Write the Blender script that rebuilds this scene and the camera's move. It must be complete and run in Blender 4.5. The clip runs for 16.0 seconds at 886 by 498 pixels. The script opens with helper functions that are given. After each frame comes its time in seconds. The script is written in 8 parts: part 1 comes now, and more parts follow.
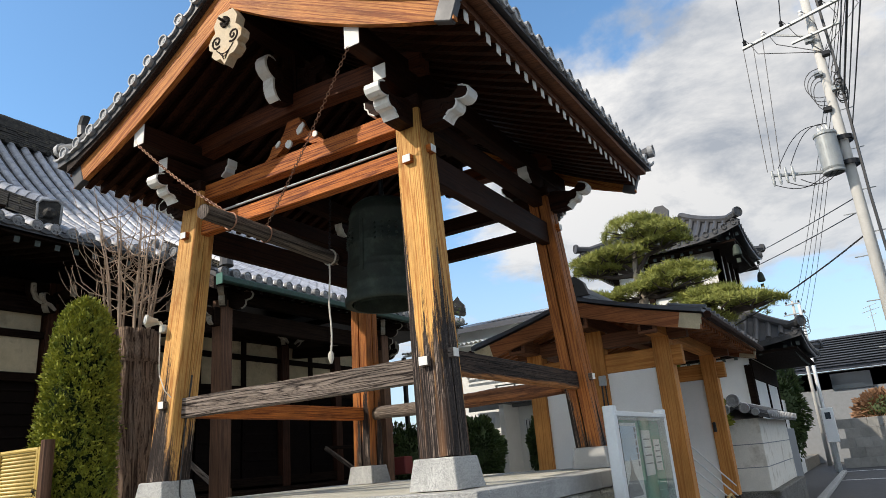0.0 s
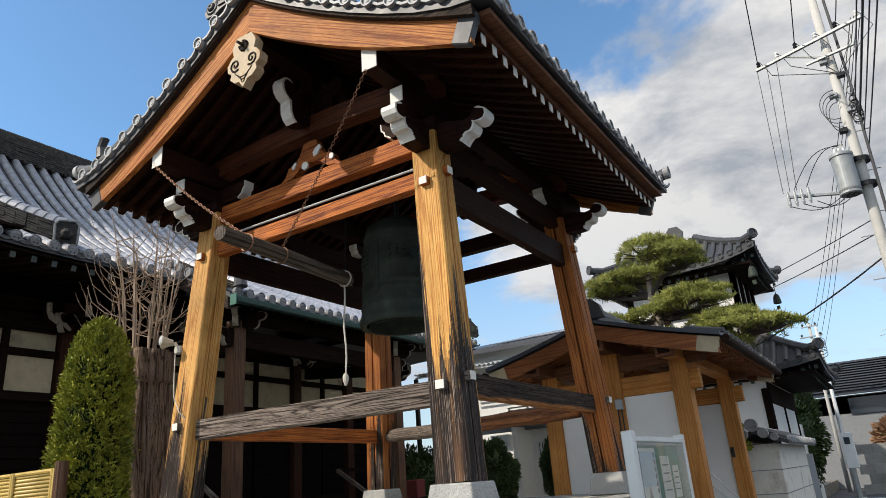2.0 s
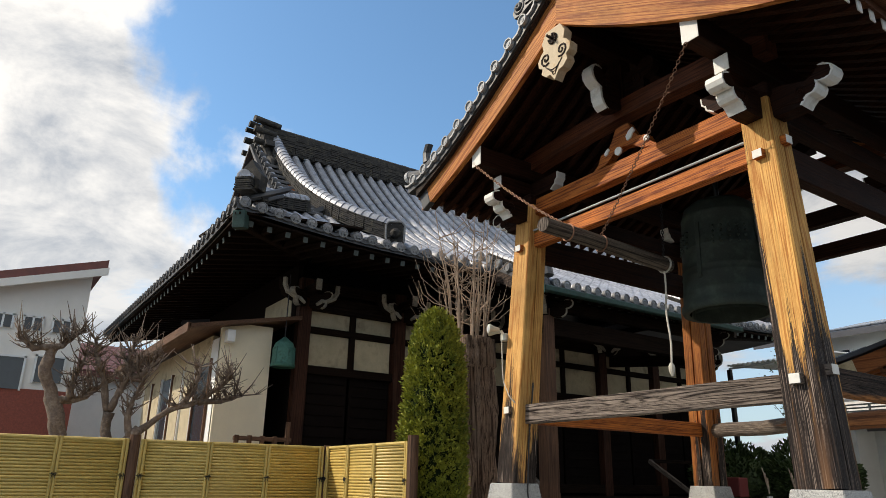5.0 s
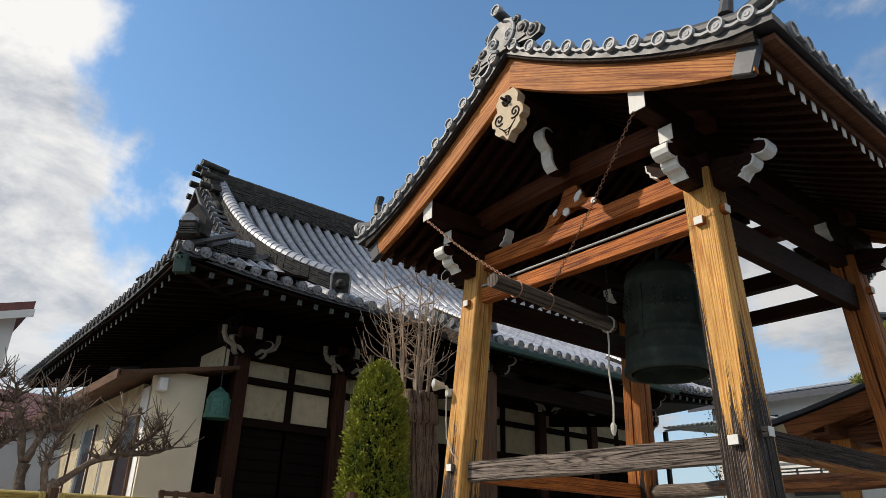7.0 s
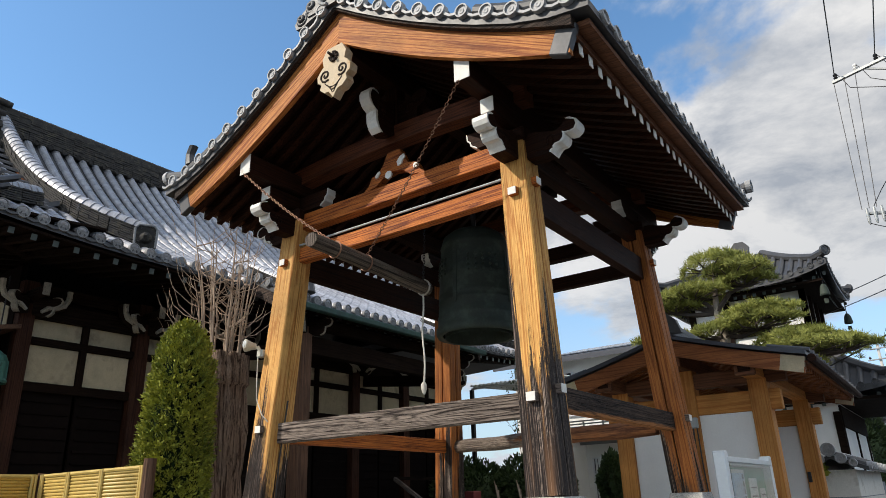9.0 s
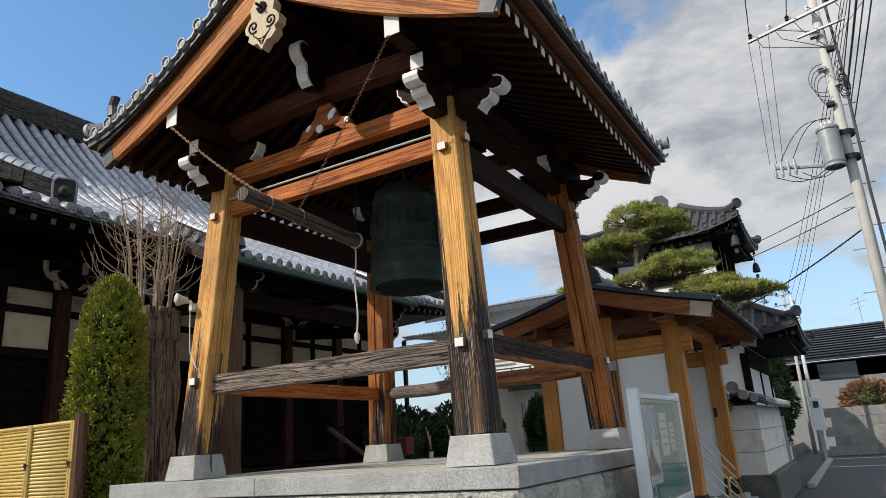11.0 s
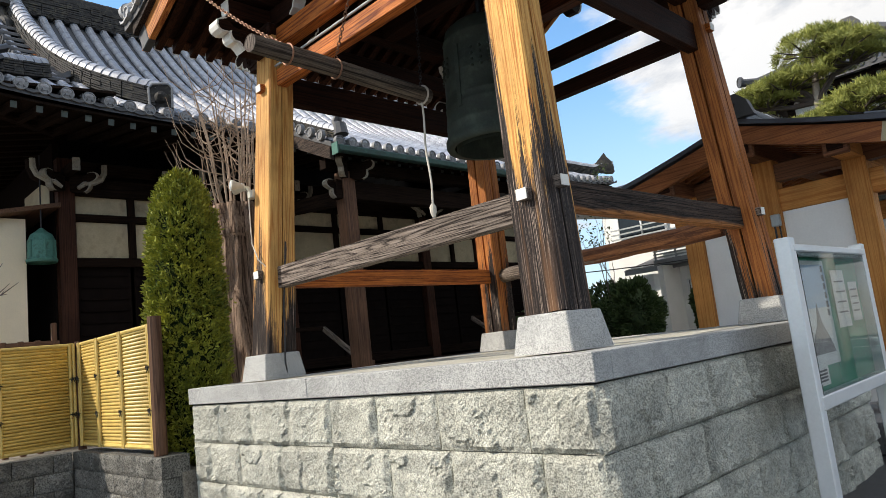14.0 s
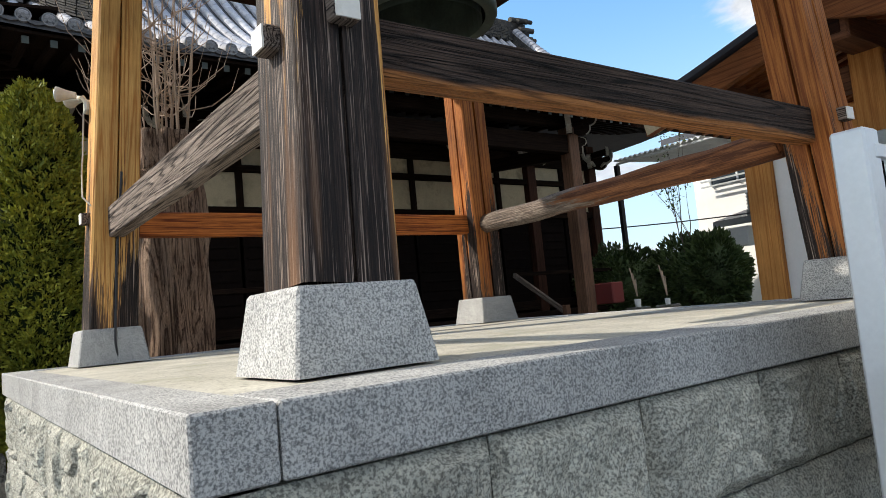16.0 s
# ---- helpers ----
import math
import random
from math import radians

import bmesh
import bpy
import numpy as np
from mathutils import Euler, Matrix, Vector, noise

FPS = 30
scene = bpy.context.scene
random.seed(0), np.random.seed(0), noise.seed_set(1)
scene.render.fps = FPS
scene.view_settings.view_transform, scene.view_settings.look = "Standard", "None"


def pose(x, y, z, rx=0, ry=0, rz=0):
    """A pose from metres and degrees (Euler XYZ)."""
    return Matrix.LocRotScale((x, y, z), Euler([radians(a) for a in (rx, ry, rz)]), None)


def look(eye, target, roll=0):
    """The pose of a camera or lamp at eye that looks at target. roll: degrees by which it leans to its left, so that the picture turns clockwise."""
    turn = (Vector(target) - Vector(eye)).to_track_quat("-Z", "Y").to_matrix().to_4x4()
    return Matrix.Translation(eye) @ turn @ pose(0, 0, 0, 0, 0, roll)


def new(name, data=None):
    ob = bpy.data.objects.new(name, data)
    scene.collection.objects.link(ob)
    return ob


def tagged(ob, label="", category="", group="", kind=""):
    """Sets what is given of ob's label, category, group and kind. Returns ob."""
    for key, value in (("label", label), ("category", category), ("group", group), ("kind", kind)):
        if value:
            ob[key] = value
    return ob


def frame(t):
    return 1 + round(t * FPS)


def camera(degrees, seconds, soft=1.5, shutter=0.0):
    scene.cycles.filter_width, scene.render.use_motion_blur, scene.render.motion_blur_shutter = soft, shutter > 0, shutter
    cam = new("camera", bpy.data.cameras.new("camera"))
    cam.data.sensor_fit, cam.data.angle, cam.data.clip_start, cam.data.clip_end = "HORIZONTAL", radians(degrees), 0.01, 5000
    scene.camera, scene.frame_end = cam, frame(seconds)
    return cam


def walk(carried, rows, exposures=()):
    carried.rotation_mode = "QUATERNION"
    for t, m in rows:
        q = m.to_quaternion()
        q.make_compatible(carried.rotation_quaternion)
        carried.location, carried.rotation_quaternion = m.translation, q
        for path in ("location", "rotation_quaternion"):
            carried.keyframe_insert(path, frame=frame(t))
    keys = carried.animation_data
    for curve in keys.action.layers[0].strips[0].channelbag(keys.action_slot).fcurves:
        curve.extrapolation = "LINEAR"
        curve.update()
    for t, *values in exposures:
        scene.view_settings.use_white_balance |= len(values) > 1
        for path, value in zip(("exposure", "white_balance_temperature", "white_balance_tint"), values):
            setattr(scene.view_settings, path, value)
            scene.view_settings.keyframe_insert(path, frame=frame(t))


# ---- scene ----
cam = camera(65.7, 16.0, soft=0.8)
PATH = [
    (0, (2.29, -4.073, 1.546), (1.321, -2.426, 2.138), -4.7),
    (0.5, (2.275, -4.075, 1.57), (1.3, -2.451, 2.211), -6.6),
    (1, (2.248, -4.076, 1.579), (1.291, -2.461, 2.27), -5.5),
    (1.5, (2.238, -4.083, 1.563), (1.272, -2.47, 2.244), -4.5),
    (2, (2.243, -4.08, 1.568), (1.26, -2.464, 2.219), -4.3),
    (2.5, (2.279, -4.105, 1.569), (1.23, -2.518, 2.186), -4.3),
    (3, (2.199, -4.081, 1.588), (0.869, -2.705, 2.168), -4.4),
    (3.5, (2.134, -4.086, 1.581), (0.574, -2.943, 2.088), -6.0),
    (4, (2.043, -4.189, 1.524), (0.428, -3.102, 1.987), -4.2),
    (4.5, (2.009, -4.241, 1.603), (0.403, -3.182, 2.148), -1.1),
    (7, (1.96, -4.321, 1.582), (0.526, -3.172, 2.371), 1.5),
    (7.5, (1.964, -4.312, 1.525), (0.65, -2.997, 2.265), -1.1),
    (8, (1.948, -4.235, 1.54), (0.76, -2.749, 2.156), -2.4),
    (8.5, (1.973, -4.181, 1.537), (0.803, -2.669, 2.124), -1.6),
    (9, (1.943, -4.278, 1.586), (0.855, -2.746, 2.272), -1.8),
    (9.5, (1.931, -4.478, 1.587), (0.942, -2.891, 2.299), -4.1),
    (11.8, (2.096, -4.385, 1.463), (1.148, -2.689, 1.94), -4.0),
    (12, (2.086, -4.366, 1.453), (1.083, -2.701, 1.921), -3.8),
    (12.5, (2.092, -4.189, 1.439), (0.937, -2.597, 1.802), -5.8),
    (13, (1.989, -3.833, 1.386), (0.75, -2.285, 1.651), -4.3),
    (13.5, (1.893, -3.364, 1.437), (0.631, -1.837, 1.712), -7.4),
    (14, (1.864, -2.815, 1.444), (0.475, -1.406, 1.731), -6.6),
    (14.5, (1.726, -2.155, 1.454), (0.301, -0.778, 1.725), -6.9),
    (15, (1.637, -1.485, 1.441), (0.128, -0.195, 1.686), -6.9),
    (15.5, (1.377, -0.899, 1.435), (-0.162, 0.362, 1.638), -5.0),
    (16, (1.201, -0.328, 1.48), (-0.4, 0.857, 1.663), -5.4),
]
walk(cam, [(t, look(eye, target, roll)) for t, eye, target, roll in PATH], [
    (0.0, 0.0, 6600, 10), (1.5, -0.14, 6600, 10), (2.5, -0.08, 6700, 10), (3.0, 0.04, 6900, 10), (4.0, -0.12, 6900, 10), (4.5, -0.18, 6900, 10), (7.0, -0.38, 6700, 10), (7.5, -0.36, 6800, 10),
    (8.1, -0.02, 6700, 10), (8.5, -0.02, 6600, 10), (9.5, -0.24, 6500, 10), (12.0, -0.20, 6550, 10), (12.5, -0.07, 6600, 10), (13.5, 0.18, 6600, 10), (15.0, 0.20, 6550, 10), (16.0, 0.28, 6500, 10)])

# ---- world, sun, exposure ----
SUN_EL, SUN_AZ = radians(38.0), math.atan2(-0.80, -0.60)
sun_way = Vector((math.cos(SUN_EL) * math.cos(SUN_AZ), math.cos(SUN_EL) * math.sin(SUN_AZ), math.sin(SUN_EL)))
world = bpy.data.worlds.new("sky")
scene.world = world
world.use_nodes = True


def graph(tree):
    """Short way to add nodes: n(type, inputs, **settings)."""
    def n(kind, inputs=(), **settings):
        node = tree.nodes.new(kind)
        for key, value in settings.items():
            setattr(node, key, value)
        for key, value in dict(inputs).items():
            if hasattr(value, "is_output"):
                tree.links.new(value, node.inputs[key])
            else:
                node.inputs[key].default_value = value
        return node
    return n


def build_sky():
    tree = world.node_tree
    tree.nodes.clear()
    n = graph(tree)
    sky = n("ShaderNodeTexSky", sky_type="NISHITA", sun_disc=False, sun_elevation=SUN_EL,
            sun_rotation=math.atan2(sun_way.x, sun_way.y), air_density=1.0, dust_density=0.6, ozone_density=1.6)
    tc = n("ShaderNodeTexCoord")
    sep = n("ShaderNodeSeparateXYZ", {0: tc.outputs["Generated"]})
    # direction flattened onto a cloud layer
    zc = n("ShaderNodeMath", {0: sep.outputs[2], 1: 0.22}, operation="ADD")
    zc = n("ShaderNodeMath", {0: zc.outputs[0], 1: 0.08}, operation="MAXIMUM")
    px = n("ShaderNodeMath", {0: sep.outputs[0], 1: zc.outputs[0]}, operation="DIVIDE")
    py = n("ShaderNodeMath", {0: sep.outputs[1], 1: zc.outputs[0]}, operation="DIVIDE")
    flat = n("ShaderNodeCombineXYZ", {0: px.outputs[0], 1: py.outputs[0], 2: 3.7})
    big = n("ShaderNodeTexNoise", {"Vector": flat.outputs[0], "Scale": 0.85, "Detail": 9.0, "Roughness": 0.56, "Distortion": 0.35})
    # open blue lane over the temple roof, heavier cloud to both sides of it
    lane = n("ShaderNodeVectorMath", {0: tc.outputs["Generated"], 1: Vector((-0.50, 0.42, 0.76)).normalized()}, operation="DOT_PRODUCT")
    lane = n("ShaderNodeMapRange", {0: lane.outputs["Value"], 1: 0.76, 2: 0.90, 3: 0.06, 4: -0.13})
    bank = n("ShaderNodeVectorMath", {0: tc.outputs["Generated"], 1: Vector((-0.92, 0.02, 0.46)).normalized()}, operation="DOT_PRODUCT")
    bank = n("ShaderNodeMapRange", {0: bank.outputs["Value"], 1: 0.90, 2: 0.985, 3: 0.0, 4: 0.13})
    cover = n("ShaderNodeMath", {0: big.outputs["Fac"], 1: lane.outputs[0]}, operation="ADD")
    cover = n("ShaderNodeMath", {0: cover.outputs[0], 1: bank.outputs[0]}, operation="ADD")
    mask = n("ShaderNodeMapRange", {0: cover.outputs[0], 1: 0.495, 2: 0.565}, interpolation_type="SMOOTHSTEP")
    shade = n("ShaderNodeTexNoise", {"Vector": flat.outputs[0], "Scale": 2.7, "Detail": 9.0, "Roughness": 0.62, "Distortion": 0.3})
    ramp = n("ShaderNodeMapRange", {0: shade.outputs["Fac"], 1: 0.36, 2: 0.56, 3: 0.0, 4: 1.0})
    tone = n("ShaderNodeMix", {0: ramp.outputs[0], 6: (5.0, 5.5, 6.3, 1), 7: (10.2, 10.2, 10.2, 1)}, data_type="RGBA")
    facing = n("ShaderNodeVectorMath", {0: tc.outputs["Generated"], 1: sun_way}, operation="DOT_PRODUCT")
    facing = n("ShaderNodeMapRange", {0: facing.outputs["Value"], 1: -0.40, 2: 0.45, 3: 0.70, 4: 1.06})
    tone = n("ShaderNodeMix", {0: 1.0, 6: tone.outputs[2], 7: facing.outputs[0]}, data_type="RGBA", blend_type="MULTIPLY")
    blue = n("ShaderNodeMix", {0: 1.0, 6: sky.outputs[0], 7: (1.55, 2.05, 2.25, 1)}, data_type="RGBA", blend_type="MULTIPLY")
    mix = n("ShaderNodeMix", {0: mask.outputs[0], 6: blue.outputs[2], 7: tone.outputs[2]}, data_type="RGBA")
    low = n("ShaderNodeMapRange", {0: sep.outputs[2], 1: 0.02, 2: 0.42, 3: 0.70, 4: 0.0}, interpolation_type="SMOOTHSTEP")
    mix = n("ShaderNodeMix", {0: low.outputs[0], 6: mix.outputs[2], 7: (5.4, 6.1, 7.0, 1)}, data_type="RGBA")
    bg = n("ShaderNodeBackground", {0: mix.outputs[2], 1: 0.113})
    n("ShaderNodeOutputWorld", {0: bg.outputs[0]})


build_sky()
sun_data = bpy.data.lights.new("sun", "SUN")
sun_data.energy, sun_data.angle, sun_data.color = 4.5, radians(0.55), (1.0, 0.91, 0.79)
sun = new("sun", sun_data)
sun.matrix_world = look(sun_way * 60, (0, 0, 0))

# ---- materials ----


def material(name):
    m = bpy.data.materials.new(name)
    m.use_nodes = True
    m.node_tree.nodes.clear()
    n = graph(m.node_tree)
    bsdf = n("ShaderNodeBsdfPrincipled")
    n("ShaderNodeOutputMaterial", {0: bsdf.outputs[0]})
    return m, n, bsdf, m.node_tree.links


def mixc(n, fac, a, b, blend="MIX"):
    def col(c):
        return c if hasattr(c, "is_output") else (*c, 1) if len(c) == 3 else c
    return n("ShaderNodeMix", {0: fac, 6: col(a), 7: col(b)}, data_type="RGBA", blend_type=blend).outputs[2]


def wood(name, light, dark, rough=0.6, rings=11.0, worn=None, worn_top=1.2, relief=0.25, vary=0.25, gloss=0.22, cracks=0.35, ragged=2.6, sheltered=None):
    """Sawn timber with its grain along the member's own x axis. worn: colours of grey, weathered wood near the member's foot."""
    m, n, bsdf, links = material(name)
    tc = n("ShaderNodeTexCoord")
    info = n("ShaderNodeObjectInfo")
    off = n("ShaderNodeMath", {0: info.outputs["Random"], 1: 37.0}, operation="MULTIPLY")
    offv = n("ShaderNodeCombineXYZ", {0: off.outputs[0], 1: off.outputs[0], 2: off.outputs[0]})
    shift = n("ShaderNodeVectorMath", {0: tc.outputs["Object"], 1: offv.outputs[0]}, operation="ADD")
    broad = n("ShaderNodeMapping", {0: shift.outputs[0], 3: (0.24, 8.0, 8.0)})
    field = n("ShaderNodeTexNoise", {"Vector": broad.outputs[0], "Scale": 1.0, "Detail": 2.0, "Roughness": 0.4})
    bands = n("ShaderNodeMath", {0: field.outputs["Fac"], 1: rings * 6.283}, operation="MULTIPLY")
    bands = n("ShaderNodeMath", {0: bands.outputs[0]}, operation="SINE")
    bands = n("ShaderNodeMapRange", {0: bands.outputs[0], 1: -1.0, 2: 1.0})
    bands = n("ShaderNodeMath", {0: bands.outputs[0], 1: 3.6}, operation="POWER")
    fine = n("ShaderNodeMapping", {0: shift.outputs[0], 3: (9.0, 210.0, 210.0)})
    fibre = n("ShaderNodeTexNoise", {"Vector": fine.outputs[0], "Scale": 1.0, "Detail": 3.0, "Roughness": 0.6})
    mid = n("ShaderNodeMapping", {0: shift.outputs[0], 3: (2.4, 120.0, 120.0)})
    mid = n("ShaderNodeTexNoise", {"Vector": mid.outputs[0], "Scale": 1.0, "Detail": 4.0, "Roughness": 0.65})
    mid = n("ShaderNodeMapRange", {0: mid.outputs["Fac"], 1: 0.43, 2: 0.57})
    patch = n("ShaderNodeTexNoise", {"Vector": shift.outputs[0], "Scale": 1.7, "Detail": 3.0})
    grain = n("ShaderNodeMath", {0: bands.outputs[0], 1: 0.62, 2: 0.0}, operation="MULTIPLY_ADD")
    grain = n("ShaderNodeMath", {0: mid.outputs[0], 1: 0.35, 2: grain.outputs[0]}, operation="MULTIPLY_ADD")
    fib = n("ShaderNodeMapRange", {0: fibre.outputs["Fac"], 1: 0.38, 2: 0.62})
    grain = n("ShaderNodeMath", {0: fib.outputs[0], 1: 0.35, 2: grain.outputs[0]}, operation="MULTIPLY_ADD")
    colour = mixc(n, grain.outputs[0], light, dark)
    tint = n("ShaderNodeMapRange", {0: patch.outputs["Fac"], 1: 0.3, 2: 0.7, 3: 1.0 + vary, 4: 1.0 - vary})
    colour = mixc(n, 1.0, colour, tint.outputs[0], "MULTIPLY")
    height = grain.outputs[0]
    # long thin checks along the grain
    thin = n("ShaderNodeMapping", {0: shift.outputs[0], 3: (0.8, 120.0, 120.0)})
    thin = n("ShaderNodeTexNoise", {"Vector": thin.outputs[0], "Scale": 1.0, "Detail": 3.0, "Roughness": 0.55, "Distortion": 0.25})
    check = n("ShaderNodeMapRange", {0: thin.outputs["Fac"], 1: 0.585, 2: 0.66, 3: 0.0, 4: cracks})
    colour = mixc(n, check.outputs[0], colour, tuple(x * 0.16 for x in dark))
    deep = n("ShaderNodeMath", {0: check.outputs[0], 1: -2.0, 2: height}, operation="MULTIPLY_ADD")
    height = deep.outputs[0]
    if worn:
        sep = n("ShaderNodeSeparateXYZ", {0: tc.outputs["Object"]})
        streak = n("ShaderNodeMapping", {0: shift.outputs[0], 3: (0.42, 7.5, 7.5)})
        edge = n("ShaderNodeTexNoise", {"Vector": streak.outputs[0], "Scale": 1.0, "Detail": 2.5, "Roughness": 0.5, "Distortion": 0.2})
        line = n("ShaderNodeMath", {0: edge.outputs["Fac"], 1: -ragged, 2: worn_top + ragged / 2}, operation="MULTIPLY_ADD")
        gap = n("ShaderNodeMath", {0: line.outputs[0], 1: sep.outputs[0]}, operation="SUBTRACT")
        gap = n("ShaderNodeMath", {0: mid.outputs[0], 1: 0.30, 2: gap.outputs[0]}, operation="MULTIPLY_ADD")
        gap = n("ShaderNodeMath", {0: fib.outputs[0], 1: 0.22, 2: gap.outputs[0]}, operation="MULTIPLY_ADD")
        fac = n("ShaderNodeMapRange", {0: gap.outputs[0], 1: 0.16, 2: 0.42}, interpolation_type="SMOOTHSTEP")
        both = n("ShaderNodeMath", {0: fib.outputs[0], 1: mid.outputs[0]}, operation="MULTIPLY")
        old = mixc(n, both.outputs[0], worn[0], worn[1])
        hair = n("ShaderNodeMapping", {0: shift.outputs[0], 3: (1.6, 150.0, 150.0)})
        hair = n("ShaderNodeTexNoise", {"Vector": hair.outputs[0], "Scale": 1.0, "Detail": 4.0, "Roughness": 0.6, "Distortion": 0.2})
        hair = n("ShaderNodeMapRange", {0: hair.outputs["Fac"], 1: 0.56, 2: 0.62, 3: 0.0, 4: 0.9})
        some = n("ShaderNodeMapRange", {0: patch.outputs["Fac"], 1: 0.36, 2: 0.60})
        hair = n("ShaderNodeMath", {0: hair.outputs[0], 1: some.outputs[0]}, operation="MULTIPLY")
        old = mixc(n, hair.outputs[0], old, (0.40, 0.31, 0.25))
        bare = n("ShaderNodeMapRange", {0: edge.outputs["Fac"], 1: 0.54, 2: 0.68, 3: 0.0, 4: 0.75})
        rough_up = n("ShaderNodeMath", {0: fac.outputs[0], 1: 2.2, 2: 1.0}, operation="MULTIPLY_ADD")
        scaled = n("ShaderNodeMath", {0: height, 1: rough_up.outputs[0]}, operation="MULTIPLY")
        height = scaled.outputs[0]
        old = mixc(n, bare.outputs[0], old, worn[2])
        colour = mixc(n, fac.outputs[0], colour, old)
    if sheltered:
        # the lower arris keeps the colour of fresh timber
        sep = n("ShaderNodeSeparateXYZ", {0: tc.outputs["Object"]})
        wob = n("ShaderNodeMapping", {0: shift.outputs[0], 3: (1.6, 12.0, 12.0)})
        wob = n("ShaderNodeTexNoise", {"Vector": wob.outputs[0], "Scale": 1.0, "Detail": 4.0})
        lim = n("ShaderNodeMath", {0: wob.outputs["Fac"], 1: 0.10, 2: -0.115}, operation="MULTIPLY_ADD")
        gap = n("ShaderNodeMath", {0: lim.outputs[0], 1: sep.outputs[2]}, operation="SUBTRACT")
        fac = n("ShaderNodeMapRange", {0: gap.outputs[0], 1: -0.008, 2: 0.015})
        colour = mixc(n, fac.outputs[0], colour, mixc(n, grain.outputs[0], sheltered, tuple(x * 0.3 for x in sheltered)))
    links.new(colour, bsdf.inputs["Base Color"])
    r = n("ShaderNodeMapRange", {0: fibre.outputs["Fac"], 3: rough - 0.1, 4: rough + 0.15})
    links.new(r.outputs[0], bsdf.inputs["Roughness"])
    bsdf.inputs["Specular IOR Level"].default_value = gloss
    bump = n("ShaderNodeBump", {"Strength": relief, "Distance": 0.004, "Height": height})
    links.new(bump.outputs[0], bsdf.inputs["Normal"])
    return m


def plain(name, colour, rough=0.5, metal=0.0, vary=0.12, scale=6.0, relief=0.1, fine=60.0, gloss=0.5, grime=None, dist=0.003):
    """Paint, plaster, metal, tile: a colour with soft stains, fine grain and relief."""
    m, n, bsdf, links = material(name)
    tc = n("ShaderNodeTexCoord")
    info = n("ShaderNodeObjectInfo")
    off = n("ShaderNodeMath", {0: info.outputs["Random"], 1: 29.0}, operation="MULTIPLY")
    offv = n("ShaderNodeCombineXYZ", {0: off.outputs[0], 1: off.outputs[0], 2: off.outputs[0]})
    pos = n("ShaderNodeVectorMath", {0: tc.outputs["Object"], 1: offv.outputs[0]}, operation="ADD").outputs[0]
    a = n("ShaderNodeTexNoise", {"Vector": pos, "Scale": scale, "Detail": 6.0, "Roughness": 0.62})
    b = n("ShaderNodeTexNoise", {"Vector": pos, "Scale": fine, "Detail": 3.0})
    t = n("ShaderNodeMapRange", {0: a.outputs["Fac"], 1: 0.28, 2: 0.72, 3: 1.0 - vary, 4: 1.0 + vary})
    t2 = n("ShaderNodeMapRange", {0: b.outputs["Fac"], 1: 0.25, 2: 0.75, 3: 1.0 - vary * 0.5, 4: 1.0 + vary * 0.5})
    c = mixc(n, 1.0, colour, t.outputs[0], "MULTIPLY")
    c = mixc(n, 1.0, c, t2.outputs[0], "MULTIPLY")
    rnd = n("ShaderNodeMapRange", {0: info.outputs["Random"], 3: 1.0 - vary * 0.6, 4: 1.0 + vary * 0.6})
    c = mixc(n, 1.0, c, rnd.outputs[0], "MULTIPLY")
    if grime:
        g = n("ShaderNodeMapRange", {0: a.outputs["Fac"], 1: 0.53, 2: 0.70})
        c = mixc(n, g.outputs[0], c, grime)
    links.new(c, bsdf.inputs["Base Color"])
    r = n("ShaderNodeMapRange", {0: a.outputs["Fac"], 1: 0.3, 2: 0.7, 3: max(0.05, rough - 0.08), 4: min(1.0, rough + 0.08)})
    links.new(r.outputs[0], bsdf.inputs["Roughness"])
    bsdf.inputs["Metallic"].default_value = metal
    bsdf.inputs["Specular IOR Level"].default_value = gloss
    if relief:
        bump = n("ShaderNodeBump", {"Strength": relief, "Distance": dist, "Height": b.outputs["Fac"]})
        links.new(bump.outputs[0], bsdf.inputs["Normal"])
    return m


